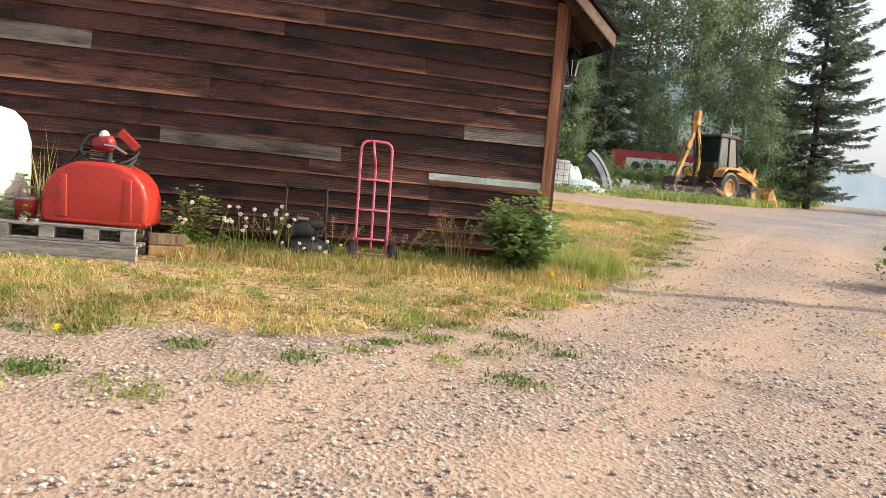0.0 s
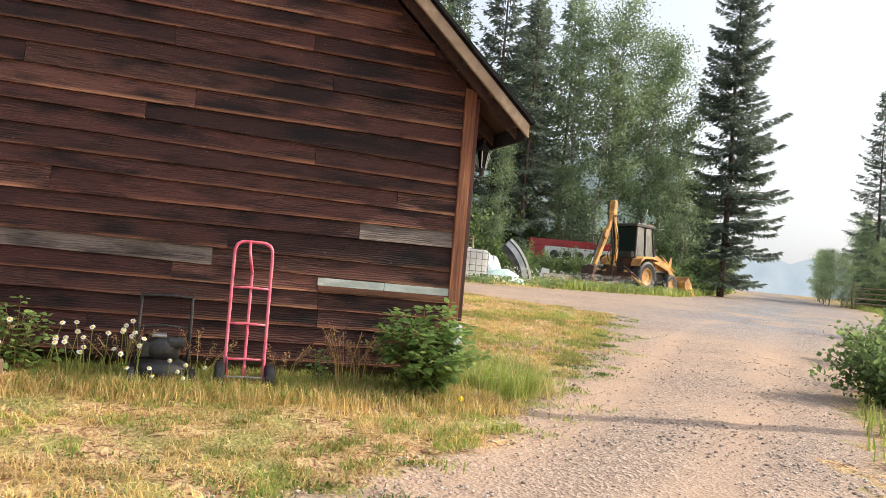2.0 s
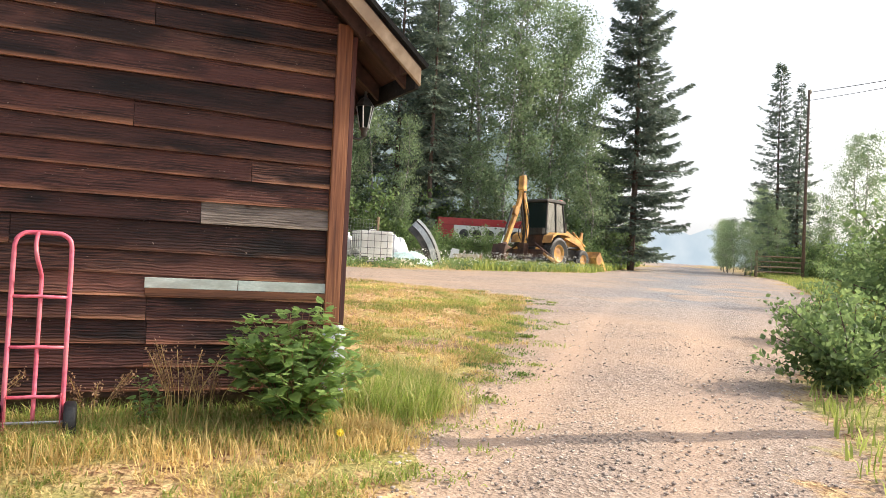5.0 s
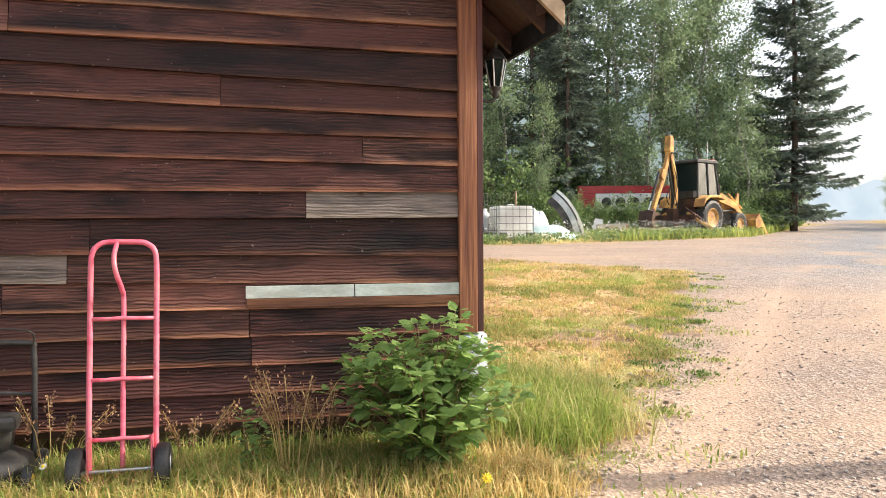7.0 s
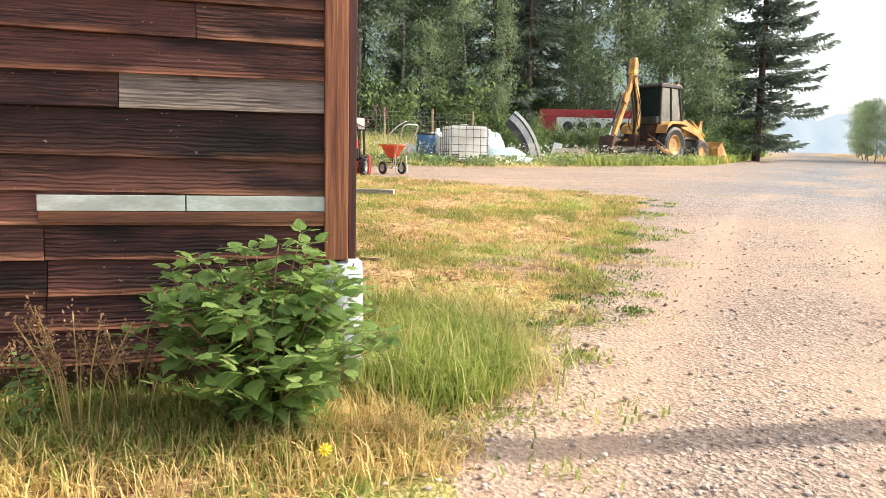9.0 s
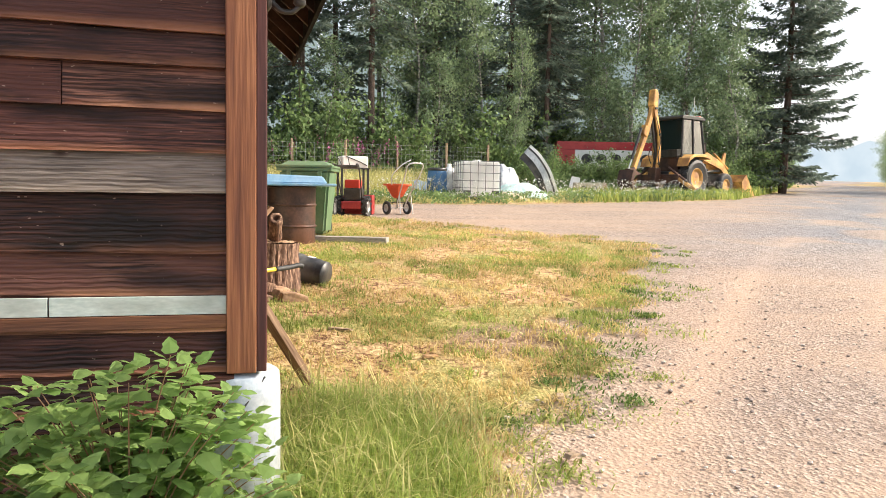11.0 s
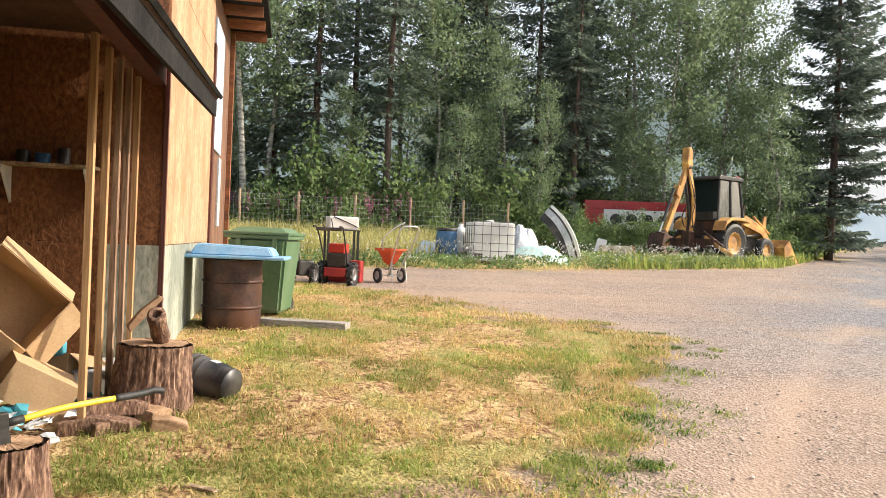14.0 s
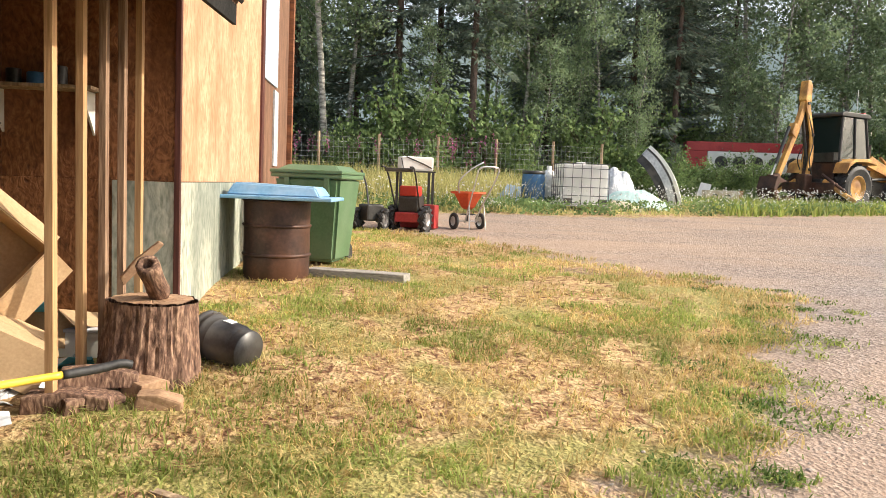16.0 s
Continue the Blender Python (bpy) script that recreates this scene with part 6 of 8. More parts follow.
def green_bin():
    t = thing("wheelie_bin", at_ground(3.93, 17.1, -14), "large green wheeled bin standing on the lawn", "bin")
    own = bmesh.new()
    lo = [(-0.28, -0.30), (0.28, -0.30), (0.28, 0.26), (-0.28, 0.26)]
    hi = [(-0.36, -0.42), (0.36, -0.42), (0.36, 0.36), (-0.36, 0.36)]
    va = [own.verts.new((x, y, 0.05)) for x, y in lo]
    vb = [own.verts.new((x, y, 0.96)) for x, y in hi]
    own.faces.new(va[::-1])
    own.faces.new(vb)
    for k in range(4):
        own.faces.new((va[k], va[(k + 1) % 4], vb[(k + 1) % 4], vb[k]))
    bmesh.ops.bevel(own, geom=own.edges[:], offset=0.035, segments=3, affect="EDGES")
    part("bin_body", own, GREEN_BIN, t)
    part("rim", box(-0.39, 0.39, -0.45, 0.39, 0.945, 0.99, 0.012), GREEN_BIN, t)
    lid = part("lid", box(-0.40, 0.40, -0.47, 0.42, 0.992, 1.03, 0.014), GREEN_BIN, t)
    own = bmesh.new()
    va = [own.verts.new((x, y, 1.028)) for x, y in ((-0.34, -0.40), (0.34, -0.40), (0.34, 0.34), (-0.34, 0.34))]
    vb = [own.verts.new((x, y, 1.085)) for x, y in ((-0.27, -0.28), (0.27, -0.28), (0.27, 0.27), (-0.27, 0.27))]
    own.faces.new(vb)
    for k in range(4):
        own.faces.new((va[k], va[(k + 1) % 4], vb[(k + 1) % 4], vb[k]))
    bmesh.ops.bevel(own, geom=own.edges[:], offset=0.012, segments=2, affect="EDGES")
    part("lid_crown", own, GREEN_BIN, lid)
    part("handle", tube([(-0.3, 0.44, 1.0), (0.3, 0.44, 1.0)], 0.016, 10), GREEN_BIN, t)
    for s in (-1, 1):
        part("lift_rib", box(s * 0.22 - 0.03, s * 0.22 + 0.03, -0.445, -0.40, 0.70, 0.95, 0.008), GREEN_BIN, t)
        wheel("wheel", 0.11, 0.06, t, pose(s * 0.25, 0.30, 0.11, 0, 0, 90), rim=BLACK_PLASTIC)


green_bin()
pk = tagged(part("timber_plank", box(-0.51, 0.51, -0.11, 0.11, 0, 0.09, 0.008), PALLET_WOOD), "thick weathered plank lying on the dry lawn", "plank")
pk.matrix_world = at_ground(4.41, 16.03, -19, 0.01)
stn = tagged(part("white_bucket", lathe([(0.12, 0), (0.14, 0.28), (0.15, 0.30), (0.14, 0.30), (0.13, 0.02)], 24), WHITE_PLASTIC, smooth=True), "white plastic bucket standing beside the shed wall", "bucket")
stn.matrix_world = at_ground(3.42, 19.0)


# ---- machines on the lawn's far edge ----
def snow_blower():
    t = thing("snow_blower", at_ground(5.08, 20.95, -22), "red and black walk-behind snow blower with chrome handles", "snow blower")
    part("engine", box(-0.17, 0.17, -0.18, 0.14, 0.30, 0.55, 0.03), BLACK_METAL, t)
    part("engine_cover", box(-0.16, 0.14, -0.16, 0.10, 0.552, 0.72, 0.03), RED_PAINT, t, "red engine cover")
    part("gear_case", box(-0.20, 0.20, -0.24, 0.26, 0.14, 0.298, 0.02), RED_DARK, t)
    part("auger_housing", prism([(-0.30, 0.03), (0.30, 0.03), (0.30, 0.42), (-0.30, 0.42)], 0.28, 0.52, bevel=0.02), RED_DARK, t)
    for s in (-1, 1):
        wheel("wheel", 0.19, 0.11, t, pose(s * 0.27, -0.08, 0.19, 0, 0, 90), rim=STEEL, lugs=12)
        part("handlebar", tube(smooth_path([(s * 0.20, -0.15, 0.30), (s * 0.22, -0.40, 0.75), (s * 0.23, -0.58, 0.98), (s * 0.23, -0.74, 1.0)], 5), 0.014, 8), BLACK_METAL, t, smooth=True)
    part("control_panel", box(-0.23, 0.23, -0.62, -0.50, 0.93, 0.99, 0.015), BLACK_PLASTIC, t)
    part("lever", tube([(0.05, -0.55, 0.98), (0.03, -0.60, 1.14)], 0.008, 6), BLACK_METAL, t)
    part("lever", tube([(-0.1, -0.55, 0.98), (-0.16, -0.58, 1.12)], 0.008, 6), BLACK_METAL, t)
    part("belt_cover", box(-0.12, 0.12, 0.10, 0.24, 0.30, 0.60, 0.02), BLACK_PLASTIC, t)


snow_blower()
wb = thing("plastic_crate", at_ground(5.15, 21.75, 10, 0.94), "white plastic box set on a stand behind the blower", "box")
part("box_body", box(-0.28, 0.28, -0.18, 0.18, 0, 0.24, 0.03), WHITE_PLASTIC, wb)
part("box_strap", tube([(-0.2, -0.185, 0.23), (0.1, -0.186, 0.12), (0.25, -0.186, 0.05)], 0.01, 6), BLACK_PLASTIC, wb)
ws = thing("box_stand", at_ground(5.15, 21.75, 10), "dark metal stand under the white box", "stand")
for sx in (-1, 1):
    for sy in (-1, 1):
        part("leg", box(sx * 0.28 - 0.02, sx * 0.28 + 0.02, sy * 0.15 - 0.02, sy * 0.15 + 0.02, -0.02, 0.92, 0.003), BLACK_METAL, ws)
part("stand_top", box(-0.32, 0.32, -0.19, 0.19, 0.92, 0.938, 0.003), BLACK_METAL, ws)


def spreader():
    t = thing("broadcast_spreader", at_ground(6.05, 21.5, 25), "orange hopper spreader on small wheels with tube handles", "spreader")
    own = lathe([(0.07, 0.34), (0.13, 0.38), (0.27, 0.60), (0.29, 0.63), (0.27, 0.63), (0.12, 0.42)], 6)
    part("hopper", own, ORANGE_RED, t, "orange-red plastic hopper")
    part("hopper_rim", lathe([(0.285, 0.60), (0.30, 0.61), (0.30, 0.64), (0.28, 0.64)], 24, cap=False), ORANGE_RED, t)
    part("frame", tube(smooth_path([(-0.10, -0.10, 0.12), (-0.12, -0.22, 0.36), (-0.18, -0.5, 0.78), (-0.2, -0.62, 1.0)], 4), 0.013, 8), STEEL, t, smooth=True)
    part("frame", tube(smooth_path([(0.10, -0.10, 0.12), (0.12, -0.22, 0.36), (0.18, -0.5, 0.78), (0.2, -0.62, 1.0)], 4), 0.013, 8), STEEL, t, smooth=True)
    part("handle", tube(smooth_path([(-0.2, -0.62, 1.0), (-0.12, -0.66, 1.05), (0.12, -0.66, 1.05), (0.2, -0.62, 1.0)], 4), 0.014, 8), STEEL, t, smooth=True)
    part("axle", tube([(-0.26, 0, 0.14), (0.26, 0, 0.14)], 0.01, 8), STEEL, t)
    part("spinner", lathe([(0.14, 0.25), (0.14, 0.262), (0.02, 0.27)], 20), BLACK_PLASTIC, t)
    part("spindle", tube([(0, 0, 0.14), (0, 0, 0.36)], 0.015, 8), BLACK_METAL, t)
    for s in (-1, 1):
        wheel("wheel", 0.14, 0.05, t, pose(s * 0.26, 0, 0.14, 0, 0, 90), rim=STEEL)
        part("prop_leg", tube([(s * 0.14, -0.28, 0.42), (s * 0.16, -0.34, 0.02)], 0.010, 6), STEEL, t)
    part("bent_tube", tube(smooth_path([(-0.35, -0.3, 0.62), (-0.45, -0.45, 0.80), (-0.3, -0.55, 1.0), (-0.1, -0.6, 1.12)], 5), 0.012, 8), STEEL, t, smooth=True)


spreader()
tn = thing("garden_tiller", at_ground(4.55, 20.6, 30), "small black tiller with a rubber tyre behind the bin", "tiller")
wheel("wheel", 0.17, 0.09, tn, pose(0.1, 0, 0.17, 0, 0, 40), rim=GREY_METAL, lugs=10)
wheel("wheel", 0.17, 0.09, tn, pose(-0.25, 0.2, 0.17, 0, 0, 40), rim=GREY_METAL, lugs=10)
part("body", box(-0.22, 0.08, -0.05, 0.25, 0.16, 0.42, 0.03), BLACK_METAL, tn)
part("handle", tube(smooth_path([(-0.05, 0.2, 0.3), (0.05, 0.5, 0.7), (0.06, 0.7, 0.95)], 4), 0.014, 8), BLACK_METAL, tn)


# ---- junk across the road ----
def ibc():
    t = thing("ibc_tote", at_ground(9.32, 26.9, 3), "white plastic liquid tote in a wire cage", "tote")
    part("bottle", box(-0.545, 0.545, -0.468, 0.468, 0.15, 1.10, 0.05), TOTE_WHITE, t)
    part("bottle_neck", lathe([(0.11, 1.09), (0.11, 1.15), (0.09, 1.16)], 20), WHITE_PLASTIC, t)
    for z in (0.19, 0.36, 0.56, 0.78, 1.00, 1.11):
        part("cage_ring", tube([(-0.56, -0.48, z), (0.56, -0.48, z), (0.56, 0.48, z), (-0.56, 0.48, z)], 0.008, 6, closed=True), CAGE, t)
    for k in range(6):
        x = -0.56 + 1.12 * k / 5
        for y in (-0.492, 0.492):
            part("cage_bar", tube([(x, y, 0.12), (x, y, 1.11)], 0.008, 6), CAGE, t)
    for k in range(1, 5):
        y = -0.48 + 0.96 * k / 5
        for x in (-0.572, 0.572):
            part("cage_bar", tube([(x, y, 0.12), (x, y, 1.11)], 0.008, 6), CAGE, t)
    part("base_tray", box(-0.57, 0.57, -0.49, 0.49, 0.105, 0.14, 0.005), GREY_METAL, t)
    for x in (-0.5, 0.0, 0.5):
        for y in (-0.4, 0.4):
            part("foot", box(x - 0.06, x + 0.06, y - 0.06, y + 0.06, -0.02, 0.103, 0.006), BLACK_PLASTIC, t)
    for x in (-0.42, 0.42):
        part("corner_shoe", box(x - 0.11, x + 0.11, -0.475, -0.45, 0.17, 0.29, 0.005), BLACK_PLASTIC, t)


ibc()
bd = thing("plastic_drum", at_ground(8.22, 27.1), "blue plastic drum with a black ring lid", "drum")
part("drum_body", lathe([(0.24, 0), (0.27, 0.03), (0.285, 0.25), (0.29, 0.45), (0.28, 0.7), (0.26, 0.82), (0.25, 0.86)], 30), BLUE_DRUM, bd, smooth=True)
part("lid_ring", lathe([(0.27, 0.82), (0.28, 0.84), (0.28, 0.89), (0.25, 0.90)], 30), BLACK_PLASTIC, bd, smooth=True)
jg = thing("white_jug", at_ground(8.70, 27.6, 0, 0.55), "white plastic jug showing behind the drum", "jug")
part("jug_body", lathe([(0.17, -0.55), (0.20, -0.5), (0.20, 0.22), (0.13, 0.34), (0.06, 0.38), (0.06, 0.46), (0.05, 0.47)], 24), WHITE_PLASTIC, jg, smooth=True)


def tarp(name, x, y, w, d, h, m, label, seed, rz=0.0, sharp=2.2):
    """A crumpled sheet heaped over rubble."""
    own = bmesh.new()
    bmesh.ops.create_grid(own, x_segments=22, y_segments=18, size=0.5)
    for v in own.verts:
        u, q = v.co.x * 2, v.co.y * 2
        dome = max(0.0, 1 - (abs(u) ** sharp + abs(q) ** sharp) * 0.85)
        v.co = Vector((u * w / 2, q * d / 2, h * dome ** 0.7 + 0.16 * h * noise.noise((u * 2.3 + seed, q * 2.3, seed)) + 0.08 * h * abs(noise.noise((u * 6, q * 6 + seed, 0))) - 0.05))
    bmesh.ops.solidify(own, geom=own.faces[:], thickness=0.012)
    ob = tagged(part(name, own, m), label, "tarp")
    ob.matrix_world = at_ground(x, y, rz)
    return ob


tarp("crumpled_tarp", 11.0, 27.9, 1.9, 1.2, 0.55, FABRIC_TEAL, "pale teal plastic sheet heaped beside the tote", 3, 10)
tarp("crumpled_tarp", 10.7, 28.5, 1.2, 1.0, 1.05, FABRIC_GREY, "grey and white plastic heaped behind the tote", 8, 30)
tarp("crumpled_tarp", 10.4, 27.2, 1.2, 0.7, 0.30, BEIGE, "yellowish foam sheet lying in the weeds", 5, -10)
tarp("crumpled_tarp", 7.1, 26.4, 1.3, 0.8, 0.22, FABRIC_GREY, "flattened grey plastic in the weeds", 6, 15)
bs = tagged(part("bent_sheet", prism([(-0.4, 0.0), (0.35, 0.0), (0.28, 0.55), (-0.05, 0.62)], -0.03, 0.03, bevel=0.01), BLUE_SHEET), "pale blue plastic board leaning by the drum", "board")
bs.matrix_world = at_ground(7.55, 26.9, -25) @ pose(0, 0, 0, -25, 0, 0)


def boat():
    t = thing("small_boat", at_ground(12.35, 29.4, -22), "small white boat with black stripes tipped on end", "boat")
    line = smooth_path([(0.42, 0, -0.05), (0.30, 0, 0.40), (0.12, 0, 0.85), (-0.18, 0, 1.30), (-0.52, 0, 1.62)], 6)

    def shell(name, off0, off1, wid0, wid1, m, depth=0.55):
        own = bmesh.new()
        prev = None
        n = len(line)
        for i, p in enumerate(line):
            a, b = line[max(0, i - 1)], line[min(n - 1, i + 1)]
            d = (b - a).normalized()
            nn = Vector((d.z, 0, -d.x))
            f = math.sin(math.pi * min(1, 0.25 + 0.75 * (1 - i / (n - 1)))) ** 0.5
            f = 0.35 + 0.65 * f if i < n - 1 else 0.2
            ring = [own.verts.new(p + nn * off + Vector((0, w * f, 0))) for off, w in ((off0, wid0), (off1, wid0), (off1, wid1), (off0, wid1))]
            if prev:
                for k in range(4):
                    own.faces.new((prev[k], prev[(k + 1) % 4], ring[(k + 1) % 4], ring[k]))
            else:
                own.faces.new(ring)
            prev = ring
        own.faces.new(prev[::-1])
        bmesh.ops.recalc_face_normals(own, faces=own.faces[:])
        return part(name, own, m, t, smooth=False)
    shell("rub_rail", 0.0, 0.09, -0.60, 0.60, WHITE_PLASTIC)
    shell("stripe", -0.055, 0.0, -0.59, 0.59, BLACK_PLASTIC)
    shell("hull_side", -0.24, -0.055, -0.585, 0.585, FABRIC_GREY)
    shell("hull_stripe", -0.26, -0.22, -0.57, 0.57, BLACK_PLASTIC)
    shell("hull_bottom", -0.46, -0.26, -0.50, 0.50, BLACK_PLASTIC)


boat()
cr = thing("wooden_crate", at_ground(14.9, 31.5, -14), "grey-brown wooden crate with dark round marks", "crate")
part("crate_body", box(-0.55, 0.55, -0.3, 0.3, 0.0, 0.46, 0.012), BEIGE, cr)
part("corner_board", box(0.45, 0.56, -0.315, -0.302, 0.0, 0.47, 0.003), LUMBER, cr)
for x in (-0.25, 0.12):
    part("round_mark", lathe([(0.10, 0), (0.10, 0.008), (0.07, 0.008), (0.07, 0)], 20, cap=False, m=pose(x, -0.301, 0.25, 90, 0, 0)), BLACK_PLASTIC, cr)
sc = tagged(part("white_board", prism([(-0.18, 0), (0.18, 0), (0.26, 0.36), (-0.06, 0.42)], -0.015, 0.015, bevel=0.004), WHITE_PLASTIC), "white panel scrap leaning on the crate", "board")
sc.matrix_world = at_ground(14.5, 32.0, -14, 0.25) @ pose(0, 0, 0, -8, 0, 0)


def trailer():
    t = thing("red_trailer", pose(15.6, 36.4, ground_z(17, 36.4) + 0.6, 0, 0, -14), "dark red trailer body with a white panel of round holes", "trailer")
    part("top_rail", box(0, 5.4, -0.06, 0.9, 1.12, 1.46, 0.02), RED_DARK, t)
    part("end_panel", box(0, 0.75, -0.075, 0.88, 0.45, 1.118, 0.02), RED_DARK, t)
    part("side_panel", box(0.77, 5.35, -0.05, 0.86, 0.35, 1.118, 0.01), WHITE_PLASTIC, t)
    for k in range(7):
        x = 1.25 + 0.62 * k
        part("hole_ring", lathe([(0.27, 0), (0.29, 0.03), (0.24, 0.03), (0.22, 0.0)], 24, cap=False, m=pose(x, -0.052, 0.72, 90, 0, 0)), WHITE_PLASTIC, t)
        part("dark_hole", lathe([(0.225, 0), (0.225, 0.012)], 24, m=pose(x, -0.05, 0.72, 90, 0, 0)), BLACK_PLASTIC, t)
    part("chassis", box(0.1, 5.2, 0.1, 0.7, 0.1, 0.34, 0.02), BLACK_METAL, t)
    for x in (1.4, 3.9):
        wheel("wheel", 0.36, 0.2, t, pose(x, 0.1, -0.25), rim=GREY_METAL)


trailer()


def backhoe():
    t = thing("backhoe_loader", at_ground(18.75, 32.3, 25), "old yellow backhoe loader parked in the weeds, boom raised", "backhoe")
    for s in (-1, 1):
        wheel("wheel", 0.70, 0.44, t, pose(0, s * 0.82, 0.68), rim=YELLOW, lugs=18, hub=0.52, rim_label="faded orange-yellow rim")
        wheel("wheel", 0.47, 0.28, t, pose(2.12, s * 0.80, 0.46), rim=YELLOW, hub=0.5, rim_label="faded orange-yellow rim")
        part("fender", prism([(-0.72, 1.10), (-0.6, 1.42), (-0.30, 1.56), (0.35, 1.58), (0.72, 1.48), (0.78, 1.40), (0.3, 1.48), (-0.30, 1.46), (-0.58, 1.30)], s * 0.82 - 0.24, s * 0.82 + 0.24, bevel=0.012), YELLOW, t)
    part("chassis", box(-0.9, 2.6, -0.36, 0.36, 0.45, 0.92, 0.04), BLACK_METAL, t)
    part("belly", box(-0.55, 1.0, -0.52, 0.52, 0.90, 1.45, 0.03), RUST, t)
    part("hood", prism([(0.95, 0.95), (2.55, 0.92), (2.62, 1.35), (2.50, 1.48), (0.98, 1.66)], -0.40, 0.40, bevel=0.04), YELLOW, t)
    part("grille", box(2.60, 2.66, -0.33, 0.33, 0.95, 1.40, 0.01), BLACK_METAL, t)
    # cab
    cab = part("cab_floor", box(-0.55, 1.0, -0.66, 0.66, 1.452, 1.52, 0.01), BLACK_METAL, t)
    posts = [((-0.52, -0.64, 1.5), (-0.45, -0.60, 2.86)), ((0.98, -0.64, 1.5), (0.70, -0.60, 2.86)), ((-0.52, 0.64, 1.5), (-0.45, 0.60, 2.86)), ((0.98, 0.64, 1.5), (0.70, 0.60, 2.86)), ((0.20, -0.66, 1.5), (0.14, -0.62, 2.86)), ((0.20, 0.66, 1.5), (0.14, 0.62, 2.86))]
    for a, b in posts:
        part("cab_post", tube([a, b], 0.042, 6), BLACK_METAL, t)
    part("cab_roof", prism([(-0.62, 2.86), (0.84, 2.86), (0.86, 2.90), (0.74, 2.99), (-0.5, 3.0), (-0.62, 2.93)], -0.70, 0.70, bevel=0.02), BLACK_METAL, t, "dark grey cab roof")
    part("roof_front_light", box(0.72, 0.86, -0.5, 0.5, 3.0, 3.06, 0.01), RED_DARK, t)
    part("antenna", tube([(0.45, -0.45, 2.99), (0.44, -0.45, 3.75)], 0.008, 5), WHITE_PLASTIC, t)

    def pane(name, pts, parent=t):
        own = bmesh.new()
        own.faces.new([own.verts.new(p) for p in pts])
        bmesh.ops.solidify(own, geom=own.faces[:], thickness=0.008)
        ob = part(name, own, GLASS, parent)
        ob.visible_shadow = False
    for s in (-1, 1):
        pane("side_window", [(-0.50, s * 0.63, 1.55), (0.16, s * 0.65, 1.55), (0.12, s * 0.61, 2.84), (-0.44, s * 0.60, 2.84)])
        pane("side_window", [(0.24, s * 0.65, 1.55), (0.94, s * 0.63, 1.55), (0.68, s * 0.60, 2.84), (0.18, s * 0.61, 2.84)])
    pane("windscreen", [(0.97, -0.6, 1.68), (0.97, 0.6, 1.68), (0.71, 0.56, 2.84), (0.71, -0.56, 2.84)])
    pane("rear_window", [(-0.53, -0.6, 1.75), (-0.53, 0.6, 1.75), (-0.46, 0.56, 2.84), (-0.46, -0.56, 2.84)])
    seat = part("seat", box(-0.25, 0.2, -0.24, 0.24, 1.53, 1.95, 0.05), BLACK_PLASTIC, t)
    part("seat_back", box(-0.32, -0.22, -0.24, 0.24, 1.90, 2.45, 0.04), BLACK_PLASTIC, seat)
    part("control_box", box(-0.60, -0.50, -0.5, 0.5, 1.45, 1.74, 0.01), BLACK_METAL, t)
    part("steering_wheel", lathe([(0.18, 0), (0.2, 0.015), (0.18, 0.03), (0.16, 0.015)], 18, cap=False, m=pose(0.45, 0, 2.1, 0, -30, 0)), BLACK_PLASTIC, t)
    part("exhaust", tube([(1.5, -0.3, 1.45), (1.5, -0.3, 2.1)], 0.045, 10), RUST, t)
    # loader
    for s in (-1, 1):
        part("loader_arm", prism([(0.95, 1.55), (1.20, 1.72), (2.35, 1.30), (3.15, 0.55), (3.05, 0.35), (2.20, 1.08), (1.0, 1.38)], s * 0.56 - 0.05, s * 0.56 + 0.05, bevel=0.01), YELLOW, t)
        part("loader_cylinder", tube([(0.95, s * 0.45, 0.9), (2.3, s * 0.50, 1.05)], 0.05, 8), BLACK_METAL, t)
        part("tilt_cylinder", tube([(1.7, s * 0.56, 1.70), (2.75, s * 0.56, 1.12)], 0.042, 8), YELLOW, t)
        part("tilt_link", prism([(2.35, 1.20), (2.55, 1.75), (2.68, 1.72), (2.62, 1.1)], s * 0.47 - 0.03, s * 0.47 + 0.03), YELLOW, t)
    part("loader_bucket", prism([(3.05, 0.12), (3.95, 0.05), (3.98, 0.10), (3.20, 0.22), (3.12, 0.55), (3.35, 0.86), (3.28, 0.90), (2.98, 0.62)], -1.05, 1.05, bevel=0.008), YELLOW, t)
    for s in (-1, 1):
        part("bucket_cheek", prism([(3.05, 0.12), (3.95, 0.05), (3.28, 0.90), (2.98, 0.62)], s * 1.05 - 0.02, s * 1.05 + 0.02), YELLOW, t)
    # backhoe
    part("rear_frame", box(-1.08, -0.88, -0.90, 0.90, 0.48, 0.80, 0.02), RUST, t)
    part("swing_post", box(-1.42, -1.08, -0.17, 0.17, 0.42, 1.05, 0.04), RUST, t)
    BOOM = [(-1.38, 0.80), (-1.22, 0.74), (-1.06, 1.55), (-1.10, 2.28), (-1.36, 3.08), (-1.44, 3.70), (-1.58, 3.72), (-1.56, 3.12), (-1.27, 2.24), (-1.23, 1.55)]
    for y in (-0.13, 0.075):
        part("boom_plate", prism(BOOM, y, y + 0.055, bevel=0.012), YELLOW, t)
    part("boom_web", prism([(-1.34, 0.84), (-1.24, 0.80), (-1.12, 1.57), (-1.16, 2.26), (-1.42, 3.09), (-1.50, 3.12), (-1.22, 2.24), (-1.18, 1.55)], -0.072, 0.072), RUST, t)
    part("boom_horn", prism([(-1.62, 3.28), (-1.34, 3.22), (-1.33, 3.74), (-1.42, 3.90), (-1.57, 3.88)], -0.135, 0.135, bevel=0.04), YELLOW, t)
